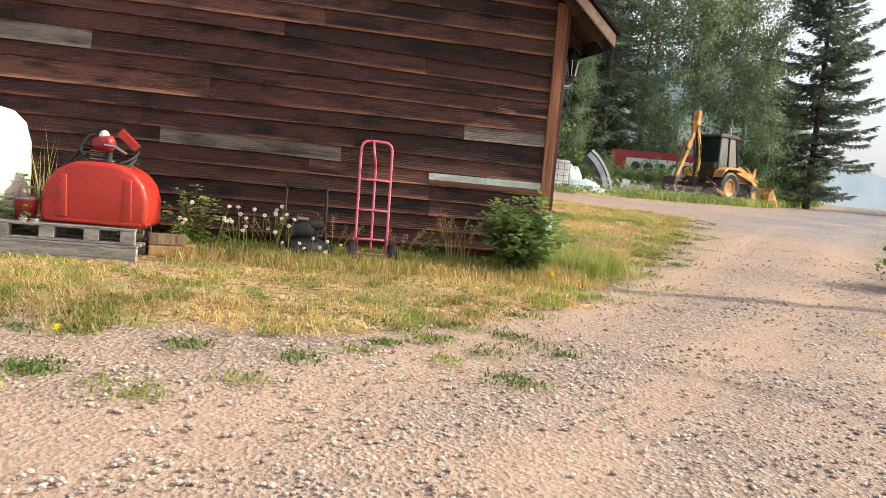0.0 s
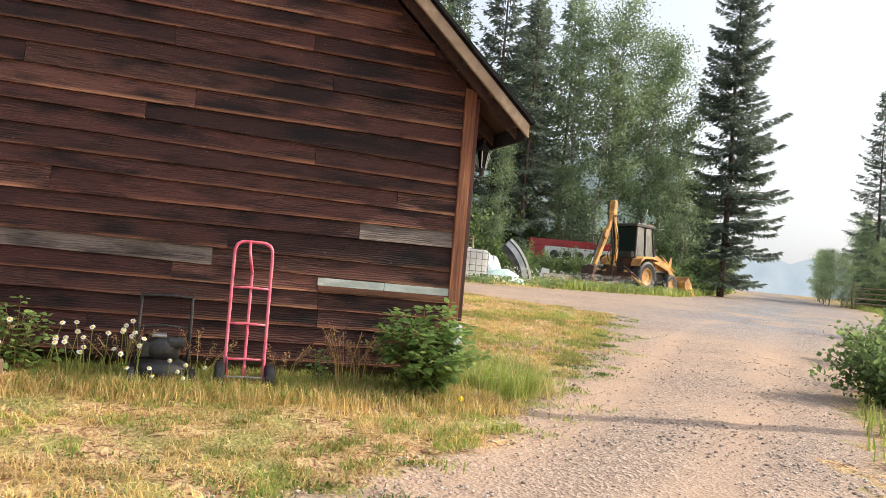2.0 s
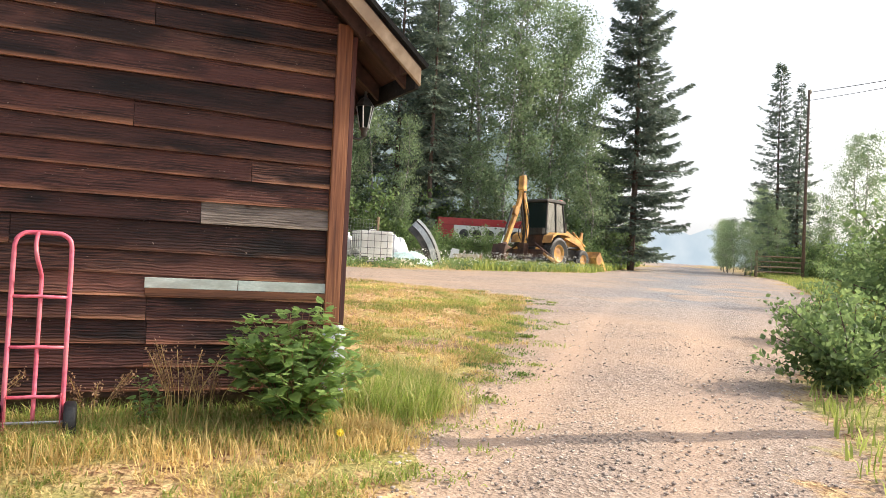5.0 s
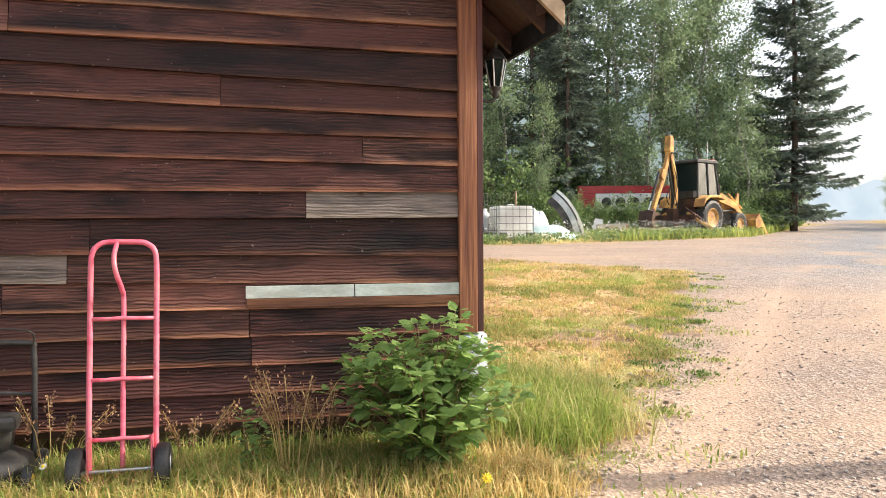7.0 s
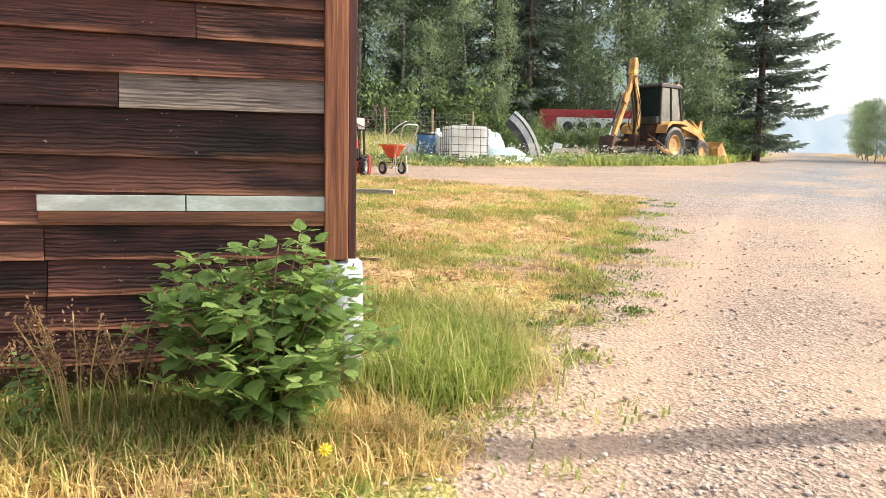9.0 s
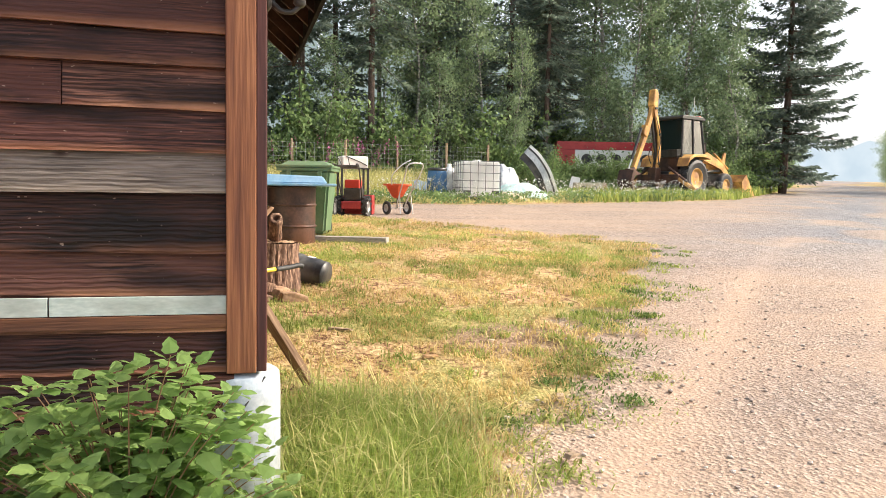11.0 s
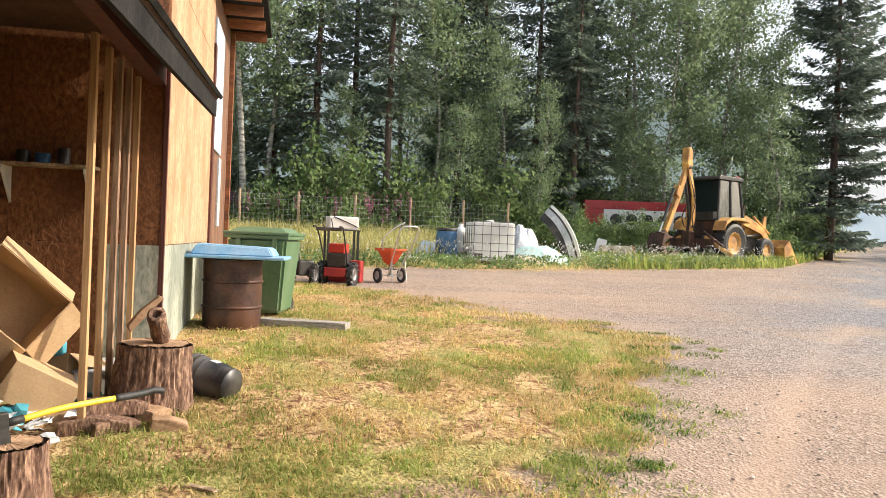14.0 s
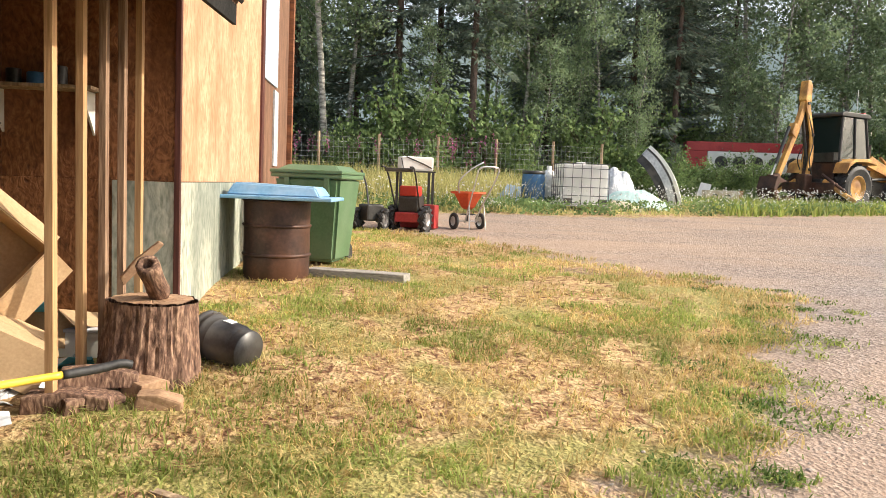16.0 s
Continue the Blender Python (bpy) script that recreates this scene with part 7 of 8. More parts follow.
    for z, x in ((1.2, -1.22), (2.26, -1.18), (3.2, -1.48)):
        part("pivot_pin", lathe([(0.05, -0.17), (0.05, 0.17)], 12, m=pose(x, 0, z, 90, 0, 0)), BLACK_METAL, t)
    part("boom_cylinder", tube([(-1.15, -0.02, 1.05), (-1.60, -0.02, 2.95)], 0.05, 10), BLACK_METAL, t)
    part("dipper", prism([(-1.42, 3.18), (-1.57, 3.28), (-1.93, 2.35), (-2.60, 0.95), (-2.48, 0.84), (-1.75, 2.28)], -0.07, 0.07, bevel=0.02), YELLOW, t)
    part("dipper_plate", prism([(-1.80, 2.48), (-1.98, 2.58), (-2.10, 2.25), (-1.92, 2.12)], -0.10, 0.10, bevel=0.02), YELLOW, t)
    part("bucket_cylinder", tube([(-2.12, 0.0, 2.45), (-2.62, 0.0, 1.30)], 0.05, 10), BLACK_METAL, t)
    part("cylinder_rod", tube([(-2.60, 0.0, 1.34), (-2.80, 0.0, 0.92)], 0.028, 10), STEEL, t, "bright steel piston rod")
    part("bucket_link", prism([(-2.44, 0.85), (-2.58, 1.02), (-2.84, 0.95), (-2.76, 0.82)], -0.12, 0.12), RUST, t)
    part("hoe_bucket", prism([(-2.42, 0.78), (-2.90, 0.92), (-3.02, 0.55), (-2.85, 0.16), (-2.40, 0.06), (-2.18, 0.30), (-2.30, 0.36), (-2.45, 0.22), (-2.76, 0.28), (-2.88, 0.55), (-2.78, 0.72)], -0.32, 0.32, bevel=0.01), RUST, t, "rusty digging bucket")
    for k in range(4):
        y = -0.27 + 0.18 * k
        part("bucket_tooth", prism([(-2.20, 0.33), (-2.26, 0.25), (-2.02, 0.34)], y - 0.03, y + 0.03), RUST, t)
    for s in (-1, 1):
        part("stabiliser_leg", tube([(-0.98, s * 0.50, 0.85), (-0.98, s * 1.55, 0.25)], 0.075, 8), YELLOW, t)
        part("stabiliser_pad", box(-1.15, -0.80, s * 1.60 - 0.18, s * 1.60 + 0.18, 0.08, 0.16, 0.01), RUST, t)
        part("stabiliser_cylinder", tube([(-0.98, s * 0.42, 1.05), (-0.98, s * 1.25, 0.52)], 0.045, 8), RUST, t)
    for y in (-0.15, 0.0, 0.15):
        part("hydraulic_hose", tube(smooth_path([(-1.1, y, 1.0), (-1.35, y * 1.4, 1.5), (-1.15, y, 2.1), (-1.45, y * 0.8, 2.9)], 5), 0.018, 6), BLACK_RUBBER, t, smooth=True)


backhoe()

hut = thing("small_hut", at_ground(27.3, 41.0, 30), "small weathered hut half hidden at the forest edge", "hut")
part("hut_wall", box(-1.2, 1.2, -0.9, 0.9, 0, 1.9, 0.02), SIDING, hut)
part("hut_roof", prism([(-1.5, 1.95), (1.6, 2.55), (1.6, 2.63), (-1.5, 2.03)], -1.2, 1.2), FABRIC_GREY, hut)
part("hut_door", box(-0.3, 0.4, -0.92, -0.902, 0.05, 1.7, 0.01), DARK_IN, hut)

# ---- wire fence along the wild strip ----
FENCE = [(0.6, 32.0), (2.6, 32.1), (4.4, 32.2), (6.2, 32.2), (8.0, 32.3), (9.8, 32.4), (11.4, 32.6)]
for x, y in FENCE:
    fp = tagged(part("fence_post", tube([(0, 0, -0.2), (0.01, 0, 0.8), (0.0, 0.01, 1.72)], 0.05, 8, taper=0.85), LUMBER_OLD), "weathered round fence post in tall grass", "fence post", "fence posts")
    fp.matrix_world = at_ground(x, y)
mesh_net = thing("fence_netting", pose(0, 0, 0), "pale square-mesh netting strung between the posts", "fence")
bm = None
for k in range(9):
    pts = [(x, y - 0.05, ground_z(x, y) + 0.35 + 0.155 * k) for x, y in FENCE]
    part("line_wire", tube(pts, 0.0022, 4), FABRIC_GREY, mesh_net)
own = bmesh.new()
for a, b in zip(FENCE, FENCE[1:]):
    for k in range(12):
        q = k / 12
        x, y = a[0] + (b[0] - a[0]) * q, a[1] + (b[1] - a[1]) * q
        z0 = ground_z(a[0], a[1]) * (1 - q) + ground_z(b[0], b[1]) * q
        vs = [own.verts.new((x + dx, y - 0.05 + dy, z)) for z in (z0 + 0.35, z0 + 1.59) for dx, dy in ((-0.002, -0.002), (0.002, -0.002), (0.0, 0.002))]
        for i in range(3):
            own.faces.new((vs[i], vs[(i + 1) % 3], vs[3 + (i + 1) % 3], vs[3 + i]))
tagged(part("stay_wire", own, FABRIC_GREY, mesh_net), kind="stuff")


# ---- poles, wires, gate ----
def utility_pole(x, y, h, label, girth=0.14):
    t = thing("utility_pole", at_ground(x, y, 20), label, "utility pole")
    part("pole", tube([(0, 0, -0.3), (0, 0, h * 0.5), (0, 0, h)], girth, 12, taper=0.72), BARK_S, t, smooth=True)
    part("bracket", box(-0.05, 0.28, -0.03, 0.03, h - 0.14, h - 0.06, 0.005), BLACK_METAL, t)
    part("insulator", lathe([(0.03, 0), (0.06, 0.03), (0.04, 0.07), (0.055, 0.1), (0.02, 0.16)], 12, m=pose(0.22, 0, h - 0.05)), WHITE_PLASTIC, t, smooth=True)
    part("ground_wire", tube([(0.155, 0.02, 0), (0.13, 0.02, h * 0.6), (0.11, 0.02, h - 0.1)], 0.008, 5), GREY_METAL, t)
    return t


utility_pole(35.3, 33.1, 10.2, "grey wooden utility pole beside the road", 0.09)
utility_pole(9.4, 7.43, 7.6, "grey wooden utility pole standing in the roadside bushes")


def wire(a, b, sag, r=0.012):
    pts = []
    for k in range(25):
        q = k / 24
        p = Vector(a).lerp(Vector(b), q)
        p.z -= sag * 4 * q * (1 - q)
        pts.append(p)
    tagged(part("overhead_wire", tube(pts, r, 5), BLACK_METAL), "black overhead wire strung between poles", "wire", "overhead wires")


ptop = ground_z(35.3, 33.1) + 10.1
wire((35.4, 33.1, ptop), (26, -6, 9.5), 0.6, 0.02)
wire((35.1, 33.2, ptop - 0.5), (22, -6, 9.0), 0.7, 0.016)
wire((9.4, 7.4, 8.1), (-3.0, 15.5, 7.4), 0.2, 0.03)
wire((9.4, 7.4, 8.1), (26, -3.3, 9.0), 0.3, 0.03)

gate = thing("pole_gate", at_ground(37.6, 36.8, -35), "grey wooden rail gate among the roadside bushes", "gate")
for z in (0.35, 0.65, 0.95, 1.25):
    part("rail", tube([(-1.3, 0, z), (0, 0.02, z + 0.02), (1.3, 0, z)], 0.045, 7), LUMBER_OLD, gate)
for x in (-1.3, 1.3):
    part("post", tube([(x, 0.05, -0.2), (x, 0.05, 1.6)], 0.09, 8), LUMBER_OLD, gate)


# ---- growth ----
def scatter(n, x0, x1, y0, y1, keep, seed):
    r = np.random.default_rng(seed)
    out = []
    while len(out) < n:
        x, y = r.uniform(x0, x1), r.uniform(y0, y1)
        if r.random() < keep(x, y):
            out.append((x, y))
    return out


def lawn_z(x, y):
    return ground_z(x, y) + 0.02


def patchy(x, y, s=0.9, o=0.0):
    return noise.noise((x * s + o, y * s, o))


def inside_shed(x, y):
    return (x < EAST + 0.02 and WALL_Y + 0.1 < y < REAR_END) or (x < -0.8 and 7.4 < y < 8.5 and x > -2.5)


def stuff(name, me, label):
    return tagged(new(name, me), label, "grass", kind="stuff")


r = np.random.default_rng(41)
# short dry lawn
pts = scatter(46000, -3.5, 8.8, 4.9, 21.6, lambda x, y: 0 if inside_shed(x, y) or yard(x, y) < -0.25 + 0.5 * patchy(x, y, 2.0) else (0.8 if patchy(x, y, 1.3, 4) + 0.8 * patchy(x, y, 3.7, 6) > -0.12 else 0.08) * (1.0 if y < 15 else 0.7), 42)
stuff("dry_lawn", blades("dry_lawn", [(x, y, lawn_z(x, y)) for x, y in pts], r.uniform(0.03, 0.085, len(pts)), GRASS_DRY, r, 2.6, 0.0038), "short dry yellow lawn grass")
pts = scatter(42000, -3.5, 8.8, 4.9, 21.6, lambda x, y: 0 if inside_shed(x, y) or yard(x, y) < -0.15 + 0.5 * patchy(x, y, 2.0) else (1.0 if patchy(x, y, 0.8, 11) + 0.9 * patchy(x, y, 2.9, 2) > 0.16 else 0.06) * (1.0 if y < 15 else 0.6), 43)
stuff("green_lawn", blades("green_lawn", [(x, y, lawn_z(x, y)) for x, y in pts], r.uniform(0.02, 0.075, len(pts)), GRASS_GREEN, r, 1.6, 0.005), "patches of short green lawn grass")
# long grass along the wall and round the corner pier
pts = scatter(20000, -3.0, 4.3, 7.3, 10.6, lambda x, y: 0 if inside_shed(x, y) else 0.4 * max(0.0, 1.0 - abs(y - 8.3) / 0.55) if x < 3.0 else max(0.0, 1.0 - math.hypot(x - 3.55, (y - 9.2) * 0.75) / 0.72), 44)
stuff("long_grass", blades("long_grass", [(x, y, lawn_z(x, y)) for x, y in pts], [r.uniform(0.06, 0.20) * (1.6 if x > 3.0 else 1.0) for x, y in pts], GRASS_LONG, r, 1.5, 0.0036), "long green grass growing along the shed wall")
pts = scatter(10000, -3.0, 3.4, 7.2, 8.6, lambda x, y: 0 if inside_shed(x, y) else 0.6 * max(0.0, 1.0 - abs(y - 8.1) / 0.6), 45)
stuff("straw_grass", blades("straw_grass", [(x, y, lawn_z(x, y)) for x, y in pts], r.uniform(0.05, 0.20, len(pts)), GRASS_DRY, r, 1.4, 0.0035), "long dry straw grass along the shed wall")
pts = scatter(1100, 3.1, 4.4, 8.3, 10.6, lambda x, y: max(0.0, 1.0 - math.hypot(x - 3.6, (y - 9.2) * 0.75) / 0.95), 53)
stuff("straw_grass", blades("corner_straw", [(x, y, lawn_z(x, y)) for x, y in pts], r.uniform(0.15, 0.42, len(pts)), GRASS_TALL, r, 1.5, 0.004), "pale straw grass round the corner pier")
# grass round the stump and studs
pts = scatter(2600, 2.95, 4.3, 11.6, 14.4, lambda x, y: 0 if math.hypot(x - 3.28, y - 13.12) < 0.27 or math.hypot(x - 2.86, y - 11.45) < 0.2 else max(0.1, 1 - abs(x - 3.2) / 0.5), 46)
stuff("long_grass", blades("stump_grass", [(x, y, lawn_z(x, y)) for x, y in pts], r.uniform(0.03, 0.11, len(pts)), GRASS_GREEN, r, 1.4, 0.0045), "long green grass round the log rounds")
# tall pale grass and weeds beyond the road
pts = scatter(30000, -16, 24, 23, 36, lambda x, y: (0.9 if x < 9 else 0.6) if 0.2 < verge(x, y) and y - np.interp(x, FAR_X, FAR_Y) < (8.5 if x < 9 else 4.5) else 0, 47)
stuff("tall_grass", blades("tall_grass", [(x, y, ground_z(x, y)) for x, y in pts], [r.uniform(0.05, 0.10) + 0.14 * min(1, verge(x, y)) * r.random() + ((0.35 + 0.55 * r.random()) if y - np.interp(x, FAR_X, FAR_Y) > 2.0 + patchy(x, y, 0.6) and x < 8.5 else 0.25 * max(0, patchy(x, y, 0.9, 3))) for x, y in pts], GRASS_TALL, r, 0.9, 0.012), "tall pale grass in the wild strip beyond the road")
pts = scatter(9000, 4.0, 40, 0, 50, lambda x, y: 1.0 if 0.1 < (x - float(np.interp(y, RIGHT_Y, RIGHT_X))) < 3.0 else 0, 48)
stuff("verge_grass", blades("verge_grass", [(x, y, ground_z(x, y)) for x, y in pts], [r.uniform(0.08, 0.25) * (1.0 if y < 12 else 1.6) for x, y in pts], GRASS_GREEN, r, 0.9, 0.010), "green grass along the road verge")
pts = scatter(7000, 13, 40, 26, 56, lambda x, y: 1.0 if 0.0 < verge(x, y) and 0 < (y - float(np.interp(x, FAR_X, FAR_Y))) < 3.5 else 0, 49)
stuff("verge_grass", blades("verge_grass_far", [(x, y, ground_z(x, y)) for x, y in pts], r.uniform(0.2, 0.5, len(pts)), GRASS_GREEN, r, 0.9, 0.02), "green weeds along the far side of the road")
pts = scatter(5000, -6, 26, 23, 36, lambda x, y: (0.9 if patchy(x, y, 0.7, 21) > -0.05 else 0.1) if 0.15 < verge(x, y) and y - np.interp(x, FAR_X, FAR_Y) < 4.5 else 0, 54)
low = [(x, y, ground_z(x, y) + r.uniform(0.02, 0.30)) for x, y in pts for k in range(4)]
stuff("low_weeds", cards("low_weeds", [(x + r.normal() * 0.07, y + r.normal() * 0.07, z) for x, y, z in low], r.uniform(0.05, 0.13, len(low)), BUSH_LEAF, r), "low leafy weeds along the far roadside")
# small daisies in the weeds
pts = scatter(2600, 3.0, 20, 23.3, 31.5, lambda x, y: 1.0 if 0.1 < verge(x, y) and y - np.interp(x, FAR_X, FAR_Y) < 2.6 else 0, 50)
stuff("daisies", cards("daisies", [(x, y, ground_z(x, y) + r.uniform(0.2, 0.65)) for x, y in pts], r.uniform(0.03, 0.06, len(pts)), PETAL, r), "small white daisies in the weeds across the road")
pts = scatter(300, -16, 8, 30, 36, lambda x, y: 1.0, 51)
spikes = []
for x, y in pts:
    z0 = ground_z(x, y) + r.uniform(0.8, 1.5)
    spikes += [(x + r.normal() * 0.03, y + r.normal() * 0.03, z0 + k * 0.05) for k in range(9)]
stuff("fireweed", cards("fireweed", spikes, r.uniform(0.05, 0.09, len(spikes)), FIREWEED, r), "pink fireweed spikes in tall grass")


def tuft(x, y, n, h, spread, seed, material=GRASS_GREEN, label="small green weed tuft in the gravel"):
    rr = np.random.default_rng(seed)
    t = blades("weed_tuft", [(rr.normal() * spread, rr.normal() * spread, 0) for k in range(n)], rr.uniform(0.5, 1.0, n) * h, material, rr, 2.4, 0.006)
    ob = tagged(new("weed_tuft", t), label, "weed", "weed tufts", "stuff")
    ob.matrix_world = at_ground(x, y, 0, 0.0)


rr = np.random.default_rng(8)
for k in range(46):
    y = rr.uniform(4.2, 16.5)
    e = float(np.interp(y, EDGE_Y, EDGE_X)) if y > 5.2 else rr.uniform(-3, 1.8)
    x = e + rr.uniform(-0.1, 0.9) if y > 5.2 else e
    tuft(x, y, int(rr.integers(30, 90)), rr.uniform(0.03, 0.07), rr.uniform(0.06, 0.15), 100 + k)
for k, (x, y) in enumerate(((-1.05, 4.35), (-0.35, 4.2), (0.1, 4.45), (0.75, 5.1), (0.35, 5.5), (1.3, 5.0), (-0.9, 5.2), (-1.6, 4.7), (7.2, 13.6), (7.5, 14.2), (6.7, 12.9), (5.7, 11.1))):
    tuft(x, y, 70, 0.045, 0.075, 200 + k)


for k in range(46):           # dark weed clumps in the dry strip before the wall
    x, y = rr.uniform(-3.2, 2.2), rr.uniform(4.5, 6.6)
    tuft(x, y, int(rr.integers(40, 110)), rr.uniform(0.03, 0.06), rr.uniform(0.05, 0.13), 700 + k, WEED, "dark green weed clump in the dry strip")
for k in range(60):           # weeds thickening along the lawn's edge
    y = rr.uniform(9.5, 16.8)
    x = float(np.interp(y, EDGE_Y, EDGE_X)) + rr.normal() * 0.35 - 0.1
    tuft(x, y, int(rr.integers(40, 120)), rr.uniform(0.03, 0.075), rr.uniform(0.05, 0.16), 800 + k, WEED, "dark green weed clump at the lawn's edge")
for k in range(70):
    x, y = rr.uniform(3.4, 8.0), rr.uniform(8.2, 17.5)
    if yard(x, y) > 0.1 and not inside_shed(x, y):
        tuft(x, y, int(rr.integers(50, 140)), rr.uniform(0.05, 0.10), rr.uniform(0.06, 0.16), 500 + k, label="clump of greener grass in the dry lawn")


def flower(x, y, h, seed, material=PETAL, size=0.035):
    """An ox-eye daisy: stem, a ring of petals, a yellow middle."""
    rr = np.random.default_rng(seed)
    t = thing("daisy", at_ground(x, y), "white daisy on a thin stem beside the shed" if material is PETAL else "yellow flower on a thin stem in the grass", "flower", "daisies by the shed")
    top = Vector((rr.normal() * 0.06, rr.normal() * 0.06 - 0.03, h))
    part("stem", tube([(0, 0, 0), (top.x * 0.4, top.y * 0.4, h * 0.6), top], 0.003, 5), GRASS_GREEN, t)
    own = bmesh.new()
    for k in range(10):
        a = 2 * math.pi * k / 10
        c, s = math.cos(a), math.sin(a)
        vs = [own.verts.new(p) for p in ((0.006 * c, 0.006 * s, 0.002), (size * 0.6 * c - 0.007 * s, size * 0.6 * s + 0.007 * c, 0.004), (size * c, size * s, -0.002), (size * 0.6 * c + 0.007 * s, size * 0.6 * s - 0.007 * c, 0.004))]
        own.faces.new(vs)
    own.transform(Matrix.Translation(top) @ pose(0, 0, 0, 45 + rr.uniform(-20, 20), rr.uniform(-25, 25), 0))
    part("petals", own, material, t)
    part("middle", lathe([(0.010, 0), (0.009, 0.005), (0.003, 0.008)], 10, m=Matrix.Translation(top) @ pose(0, 0, 0, 45, 0, 0)), PETAL_Y, t)


for k in range(30):
    flower(rr.uniform(-0.75, 0.35), rr.uniform(7.85, 8.45), rr.uniform(0.28, 0.58), 300 + k, size=0.024)
for k in range(8):
    flower(rr.uniform(0.2, 0.85), rr.uniform(7.7, 8.2), rr.uniform(0.14, 0.30), 340 + k, size=0.02)
flower(2.85, 7.75, 0.14, 360, PETAL_Y, 0.03)
flower(-0.95, 4.95, 0.1, 361, PETAL_Y, 0.03)


def currant(x, y, height, radius, n_stem, seed, leaf=0.085, label="leafy green currant bush growing by the shed corner"):
    """A bush with broad lobed leaves, each a leaf of its own on shared shapes."""
    rr = np.random.default_rng(seed)
    t = thing("currant_bush", at_ground(x, y), label, "bush")
    shapes = []
    for v in range(4):
        own = bmesh.new()
        mid = [own.verts.new((0, q, 0.12 * q * (1 - q) - 0.10 * q * q)) for q in (0, 0.35, 0.7, 1.0)]
        for s in (-1, 1):
            o = [own.verts.new((s * a, q, -0.10 * a + 0.10 * q * (1 - q) + 0.05 * noise.noise((a * 5, q * 5, v)))) for a, q in ((0.26, 0.04), (0.42, 0.26), (0.32, 0.42), (0.34, 0.58), (0.14, 0.80))]
            own.faces.new((mid[0], o[0], o[1], mid[1]) if s > 0 else (mid[1], o[1], o[0], mid[0]))
            own.faces.new((mid[1], o[1], o[2], mid[2]) if s > 0 else (mid[2], o[2], o[1], mid[1]))
            own.faces.new((mid[2], o[2], o[3], o[4], mid[3]) if s > 0 else (mid[3], o[4], o[3], o[2], mid[2]))
        shapes.append(mesh_of("leaf", own, [RASP_LEAF, RASP_LEAF_B, RASP_LEAF, RASP_LEAF_C][v]))
    bm, leaves = None, []
    for k in range(n_stem):
        a, s = rr.uniform(0, 2 * math.pi), math.sqrt(rr.uniform(0.02, 1.0))
        tip = Vector((math.cos(a) * radius * s, math.sin(a) * radius * s * 0.75, height * rr.uniform(0.6, 1.0) * (1.08 - 0.5 * s * s)))
        mid = Vector((tip.x * 0.45, tip.y * 0.45, tip.z * 0.62))
        line = smooth_path([(tip.x * 0.12, tip.y * 0.12, -0.03), mid, tip], 6)
        bm = tube(line, 0.0042, 5, bm=bm, taper=0.4)
        for i in range(4):
            leaves.append((tip, i * 1.6 + rr.uniform(0, 0.8), rr.uniform(-10, 40), leaf * rr.uniform(0.5, 0.8)))
        for i in range(13):
            q = 0.22 + 0.78 * (i + rr.uniform(0, 0.8)) / 13
            p = line[min(len(line) - 1, int(q * (len(line) - 1)))]
            la = rr.uniform(0, 2 * math.pi)
            leaves.append((p, la, rr.uniform(-35, 25), leaf * rr.uniform(0.65, 1.25) * (0.75 if i > 10 else 1)))
    tagged(part("stem", bm, SEEDHEAD, t), kind="stuff")
    rest = bmesh.new()
    for i, (p, la, tilt, sz) in enumerate(leaves):
        off = Vector((math.cos(la), math.sin(la), 0)) * 0.03
        m = Matrix.LocRotScale(p + off, Euler((radians(tilt), radians(rr.uniform(-25, 25)), la - math.pi / 2)), (sz, sz * 1.15, sz))
        if i % 2 == 0 or len(leaves) < 300:
            lf = new("leaf", shapes[i % 4])
            lf.parent = t
            lf.matrix_local = m
        else:
            k0 = len(rest.verts)
            rest.from_mesh(shapes[i % 4])
            rest.verts.ensure_lookup_table()
            for v in rest.verts[k0:]:
                v.co = m @ v.co
    if len(rest.verts):
        tagged(part("leaves", rest, RASP_LEAF, t), kind="stuff")
    else:
        rest.free()
    return t


RASP_LEAF_B = leaf_mat("currant_leaves_light", (0.22, 0.36, 0.11), (0.38, 0.54, 0.20), trans=0.5, rough=0.4)
RASP_LEAF_C = leaf_mat("currant_leaves_dark", (0.09, 0.18, 0.055), (0.18, 0.31, 0.10), trans=0.4, rough=0.4)
currant(2.72, 8.22, 0.88, 0.56, 95, 5, 0.094)
currant(-0.62, 8.2, 0.72, 0.36, 20, 9, 0.065, "leafy green weed bush beside the pallets")
currant(-2.1, 7.75, 0.75, 0.22, 7, 10, 0.075, "broad-leaved green plant growing by the pallets")
currant(1.75, 8.35, 0.45, 0.2, 6, 13, 0.05, "low green weed growing against the shed wall")


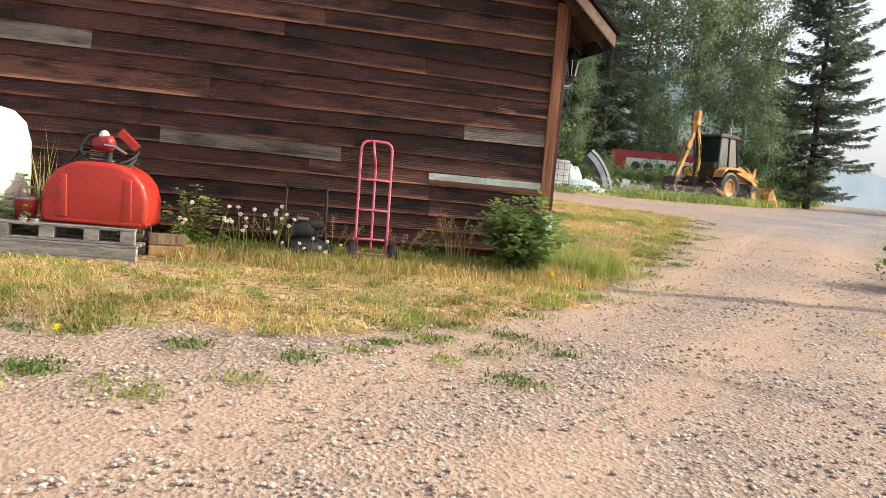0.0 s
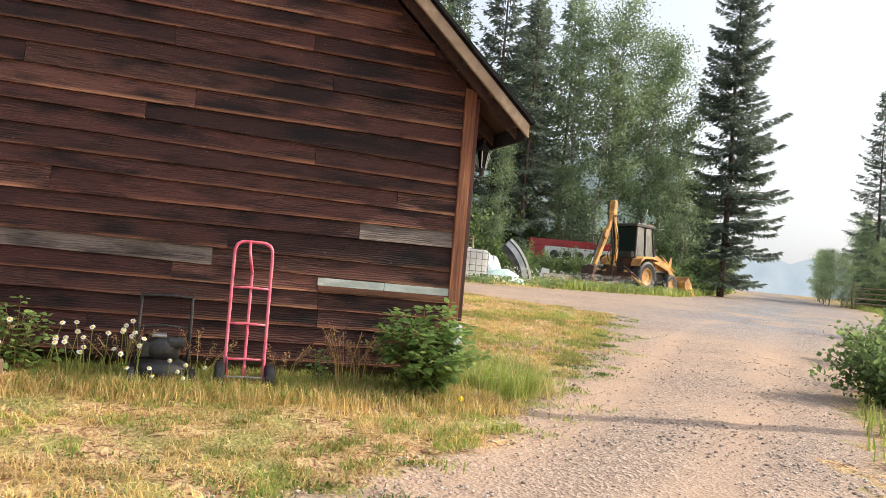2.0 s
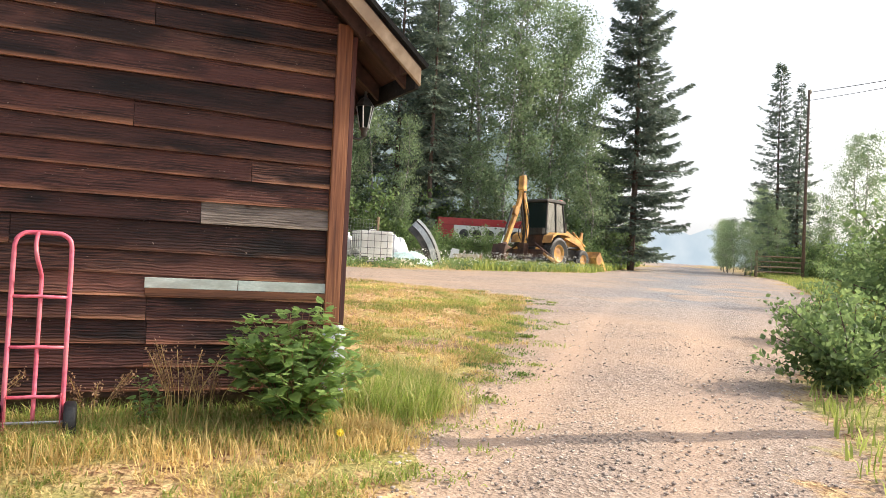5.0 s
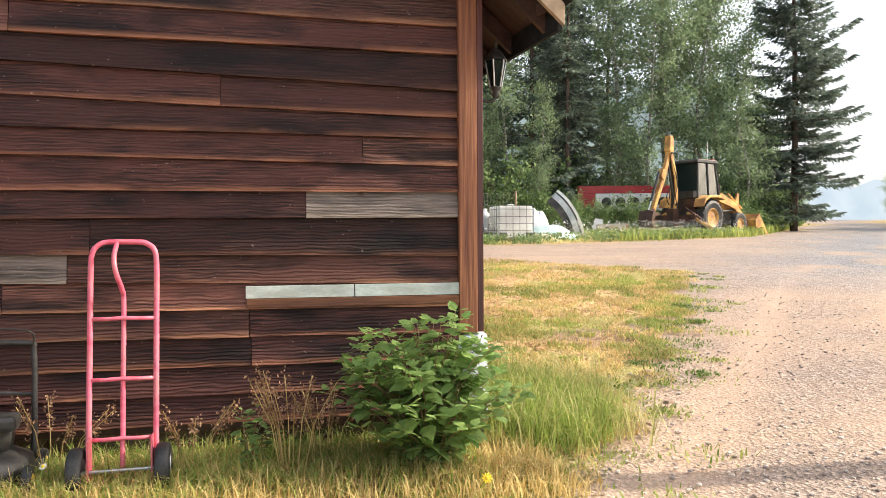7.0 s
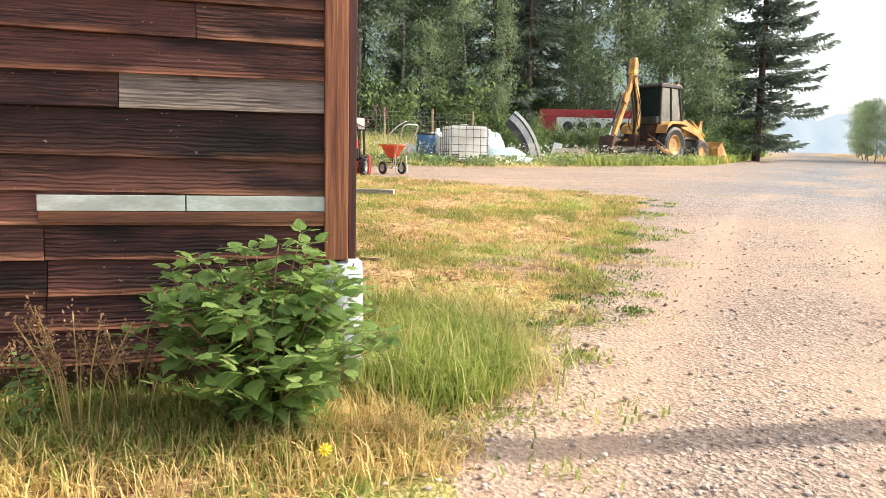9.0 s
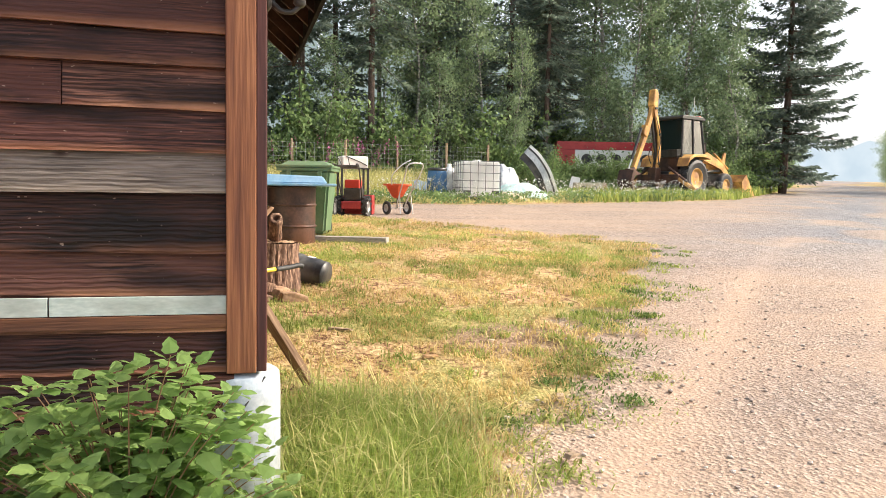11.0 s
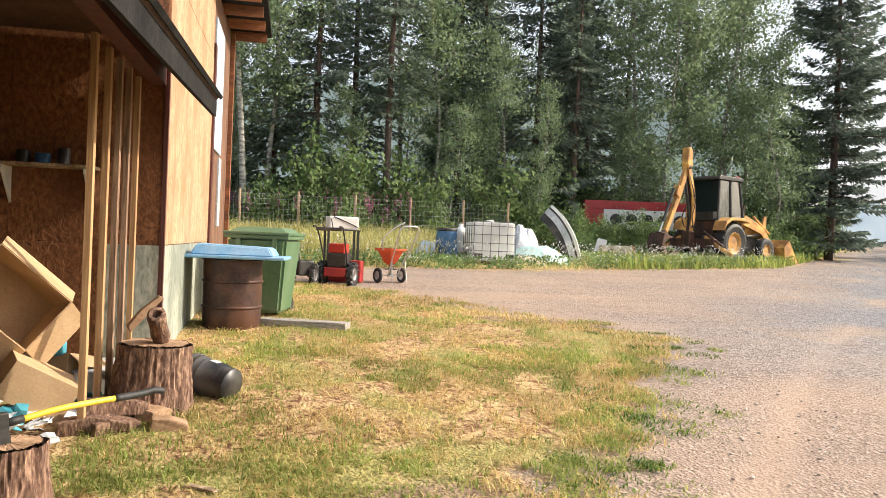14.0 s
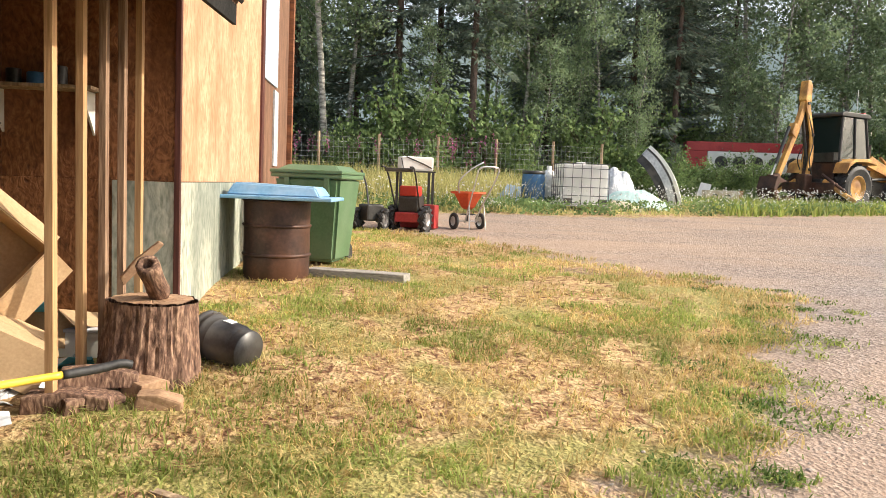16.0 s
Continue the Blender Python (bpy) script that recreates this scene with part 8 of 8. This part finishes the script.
def seed_plant(x, y, h, n, seed):
    """Dry plant with feathery brown seed heads."""
    rr = np.random.default_rng(seed)
    t = thing("seedhead_weed", at_ground(x, y), "dry weed with feathery reddish-brown seed heads", "weed", "dry weeds by the wall")
    bm, pts = None, []
    for k in range(n):
        tip = Vector((rr.normal() * 0.16, rr.normal() * 0.08, h * rr.uniform(0.7, 1.0)))
        bm = tube([(tip.x * 0.2, tip.y * 0.2, -0.02), (tip.x * 0.5, tip.y * 0.5, tip.z * 0.6), tip], 0.0028, 4, bm=bm)
        for i in range(60):
            q = rr.uniform(0.62, 1.02)
            pts.append((tip.x * q + rr.normal() * 0.016, tip.y * q + rr.normal() * 0.016, tip.z * q + rr.normal() * 0.02))
    tagged(part("stalk", bm, GRASS_DRY, t), kind="stuff")
    ob = new("seed_head", cards("seed_head", pts, rr.uniform(0.012, 0.028, len(pts)), SEEDHEAD, rr))
    ob.parent = t
    ob["kind"] = "stuff"


seed_plant(1.98, 8.2, 0.62, 11, 61)
seed_plant(2.15, 8.35, 0.5, 8, 62)
seed_plant(0.15, 8.4, 0.55, 9, 63)
seed_plant(1.45, 8.4, 0.42, 6, 64)
seed_plant(0.75, 8.5, 0.5, 6, 65)
pts = [(rr.normal() * 0.06, rr.normal() * 0.05, 0) for k in range(26)]
tallw = tagged(new("tall_grass_clump", blades("tall_grass_clump", pts, rr.uniform(0.7, 1.25, 26), GRASS_TALL, rr, 0.3, 0.006)), "tall pale grass stems beside the white tank", "weed")
tallw.matrix_world = at_ground(-1.98, 8.25)

# shrubs along the road and the forest edge
road_bush = [shrub("roadside_bush", 1.0, 0.8, 71, 2600, 0.075, "rounded green roadside bush by the gravel"), shrub("roadside_bush", 2.4, 1.5, 72, 3800, 0.13, "loose green shrub at the forest edge"), shrub("roadside_bush", 1.5, 1.3, 73, 3000, 0.12, "low green shrub in the weeds")]
for ob in road_bush:
    ob["group"] = "roadside bushes"
place(road_bush[0], 9.0, 8.95, 0.3, 1.1)
for x, y, s in ((7.3, 6.2, 0.7), (6.8, 5.2, 0.7), (10.6, 9.9, 1.0), (11.5, 11.6, 0.9), (5.9, 3.3, 0.6)):
    place(road_bush[0], x, y, x * 2, s)
for x, y, s in ((38.5, 41.5, 1.3), (40.5, 44.0, 1.3), (43, 47, 1.4), (46, 50, 1.4), (49, 53.5, 1.5), (37.2, 39.2, 1.2), (36, 37.5, 1.1), (53, 58, 1.6), (39.6, 39.6, 1.7), (42.5, 43, 1.8)):
    place(ASPENS[3], x, y, x * 5, s * 0.42, s * 0.40)
for x, y, s in ((50.2, 54, 0.75), (47.4, 48, 0.7), (45.6, 44.4, 0.75), (43.8, 41, 0.7), (42.4, 38, 0.75), (56, 60, 0.9), (49.8, 52, 0.8), (45.4, 46.4, 0.6), (61, 66, 0.9), (66, 72, 1.0), (73, 79, 1.0), (41, 36.2, 0.6), (47.6, 45.6, 1.0)):
    place(ASPENS[3], x, y, x * 3, s * 0.9, s * 0.75)
for k in range(34):           # thicket on the right of the road
    y = 14 + 30 * rr.random()
    x = float(np.interp(y, RIGHT_Y, RIGHT_X)) + rr.uniform(2.0, 7.0)
    place(road_bush[int(rr.integers(1, 3))], x, y, rr.uniform(0, 6), rr.uniform(0.6, 1.15))
for k in range(60):           # undergrowth below the forest
    x = rr.uniform(-16, 27)
    y = 34.0 + max(0, x - 16) * 0.75 + rr.uniform(-0.6, 3.2)
    if 14.5 < x < 22 and y < 37.2:
        y += 2.0
    place(road_bush[int(rr.integers(1, 3))], x, y, rr.uniform(0, 6), rr.uniform(0.7, 1.35))
for x, y, s in ((16.5, 35.2, 0.55), (17.6, 34.9, 0.6), (14.2, 33.4, 0.6), (18.4, 35.3, 0.5), (23.5, 37.0, 0.9), (25.2, 38.2, 1.0), (28.5, 42.6, 1.1), (29.5, 43.5, 1.0), (30.5, 45.5, 1.1), (33, 48.5, 1.1), (15.9, 34.8, 0.5), (17.3, 34.4, 0.5), (22.2, 34.9, 0.6), (23.3, 35.6, 0.7), (24.6, 36.6, 0.8), (26.2, 37.6, 0.8), (28.0, 39.4, 0.9), (29.4, 41.2, 0.9), (30.8, 43.0, 0.9), (32.4, 45.0, 1.0), (34.8, 48.0, 1.0), (37.2, 51.2, 1.1), (40.5, 55.5, 1.2), (21.4, 33.8, 0.45), (25.4, 38.6, 1.1), (27.0, 41.0, 1.2)):
    place(road_bush[1], x, y, x * 3, s)

# loose stones on the gravel
stone_shapes = []
for v in range(5):
    own = bmesh.new()
    bmesh.ops.create_icosphere(own, subdivisions=1, radius=1)
    for w in own.verts:
        w.co *= 1 + 0.35 * noise.noise(w.co * 1.7 + Vector((v * 7, 0, 0)))
        w.co.z *= 0.6
    stone_shapes.append(own)
V, F = [], []
base = [([tuple(w.co) for w in o.verts], [[w.index for w in f.verts] for f in o.faces]) for o in stone_shapes]
pts = scatter(13000, -3.2, 9.5, 2.2, 14, lambda x, y: 0 if yard(x, y) > 0.5 or verge(x, y) > 0 else (0.9 if patchy(x, y, 0.9, 30) > -0.1 else 0.25) * max(0.12, 1 - (y - 2) / 11), 52)
for i, (x, y) in enumerate(pts):
    vs, fs = base[i % 5]
    s = 0.005 + 0.014 * rr.random() ** 3
    ca, sa = math.cos(i * 1.7), math.sin(i * 1.7)
    b0, z0 = len(V), ground_z(x, y)
    V += [(x + s * (p[0] * ca - p[1] * sa), y + s * (p[0] * sa + p[1] * ca), z0 + s * (p[2] + 0.2)) for p in vs]
    F += [[b0 + q for q in f] for f in fs]
for o in stone_shapes:
    o.free()
STONES = leaf_mat("loose_gravel", (0.27, 0.22, 0.19), (0.66, 0.57, 0.49), trans=0.0, rough=0.9)
tagged(new("loose_gravel", raw_mesh("loose_gravel", V, F, STONES)), "loose grey and tan stones on the drive", "gravel", kind="stuff")
for k, (x, y, rz, ln) in enumerate(((4.7, 9.2, 30, 0.10), (5.0, 10.0, 70, 0.13), (3.7, 11.7, -30, 0.22), (4.3, 10.9, 12, 0.13), (4.9, 11.2, 60, 0.1), (4.35, 8.7, 100, 0.08))):
    tagged(part("wood_chip", prism([(0, 0), (ln, 0.005), (ln * 0.9, 0.015), (0.02, 0.02)], -0.02, 0.025, bevel=0.003), LUMBER_OLD if k != 3 else LUMBER), "splinter of split wood lying in the grass", "wood chip", "wood chips").matrix_world = at_ground(x, y, rz, 0.035)
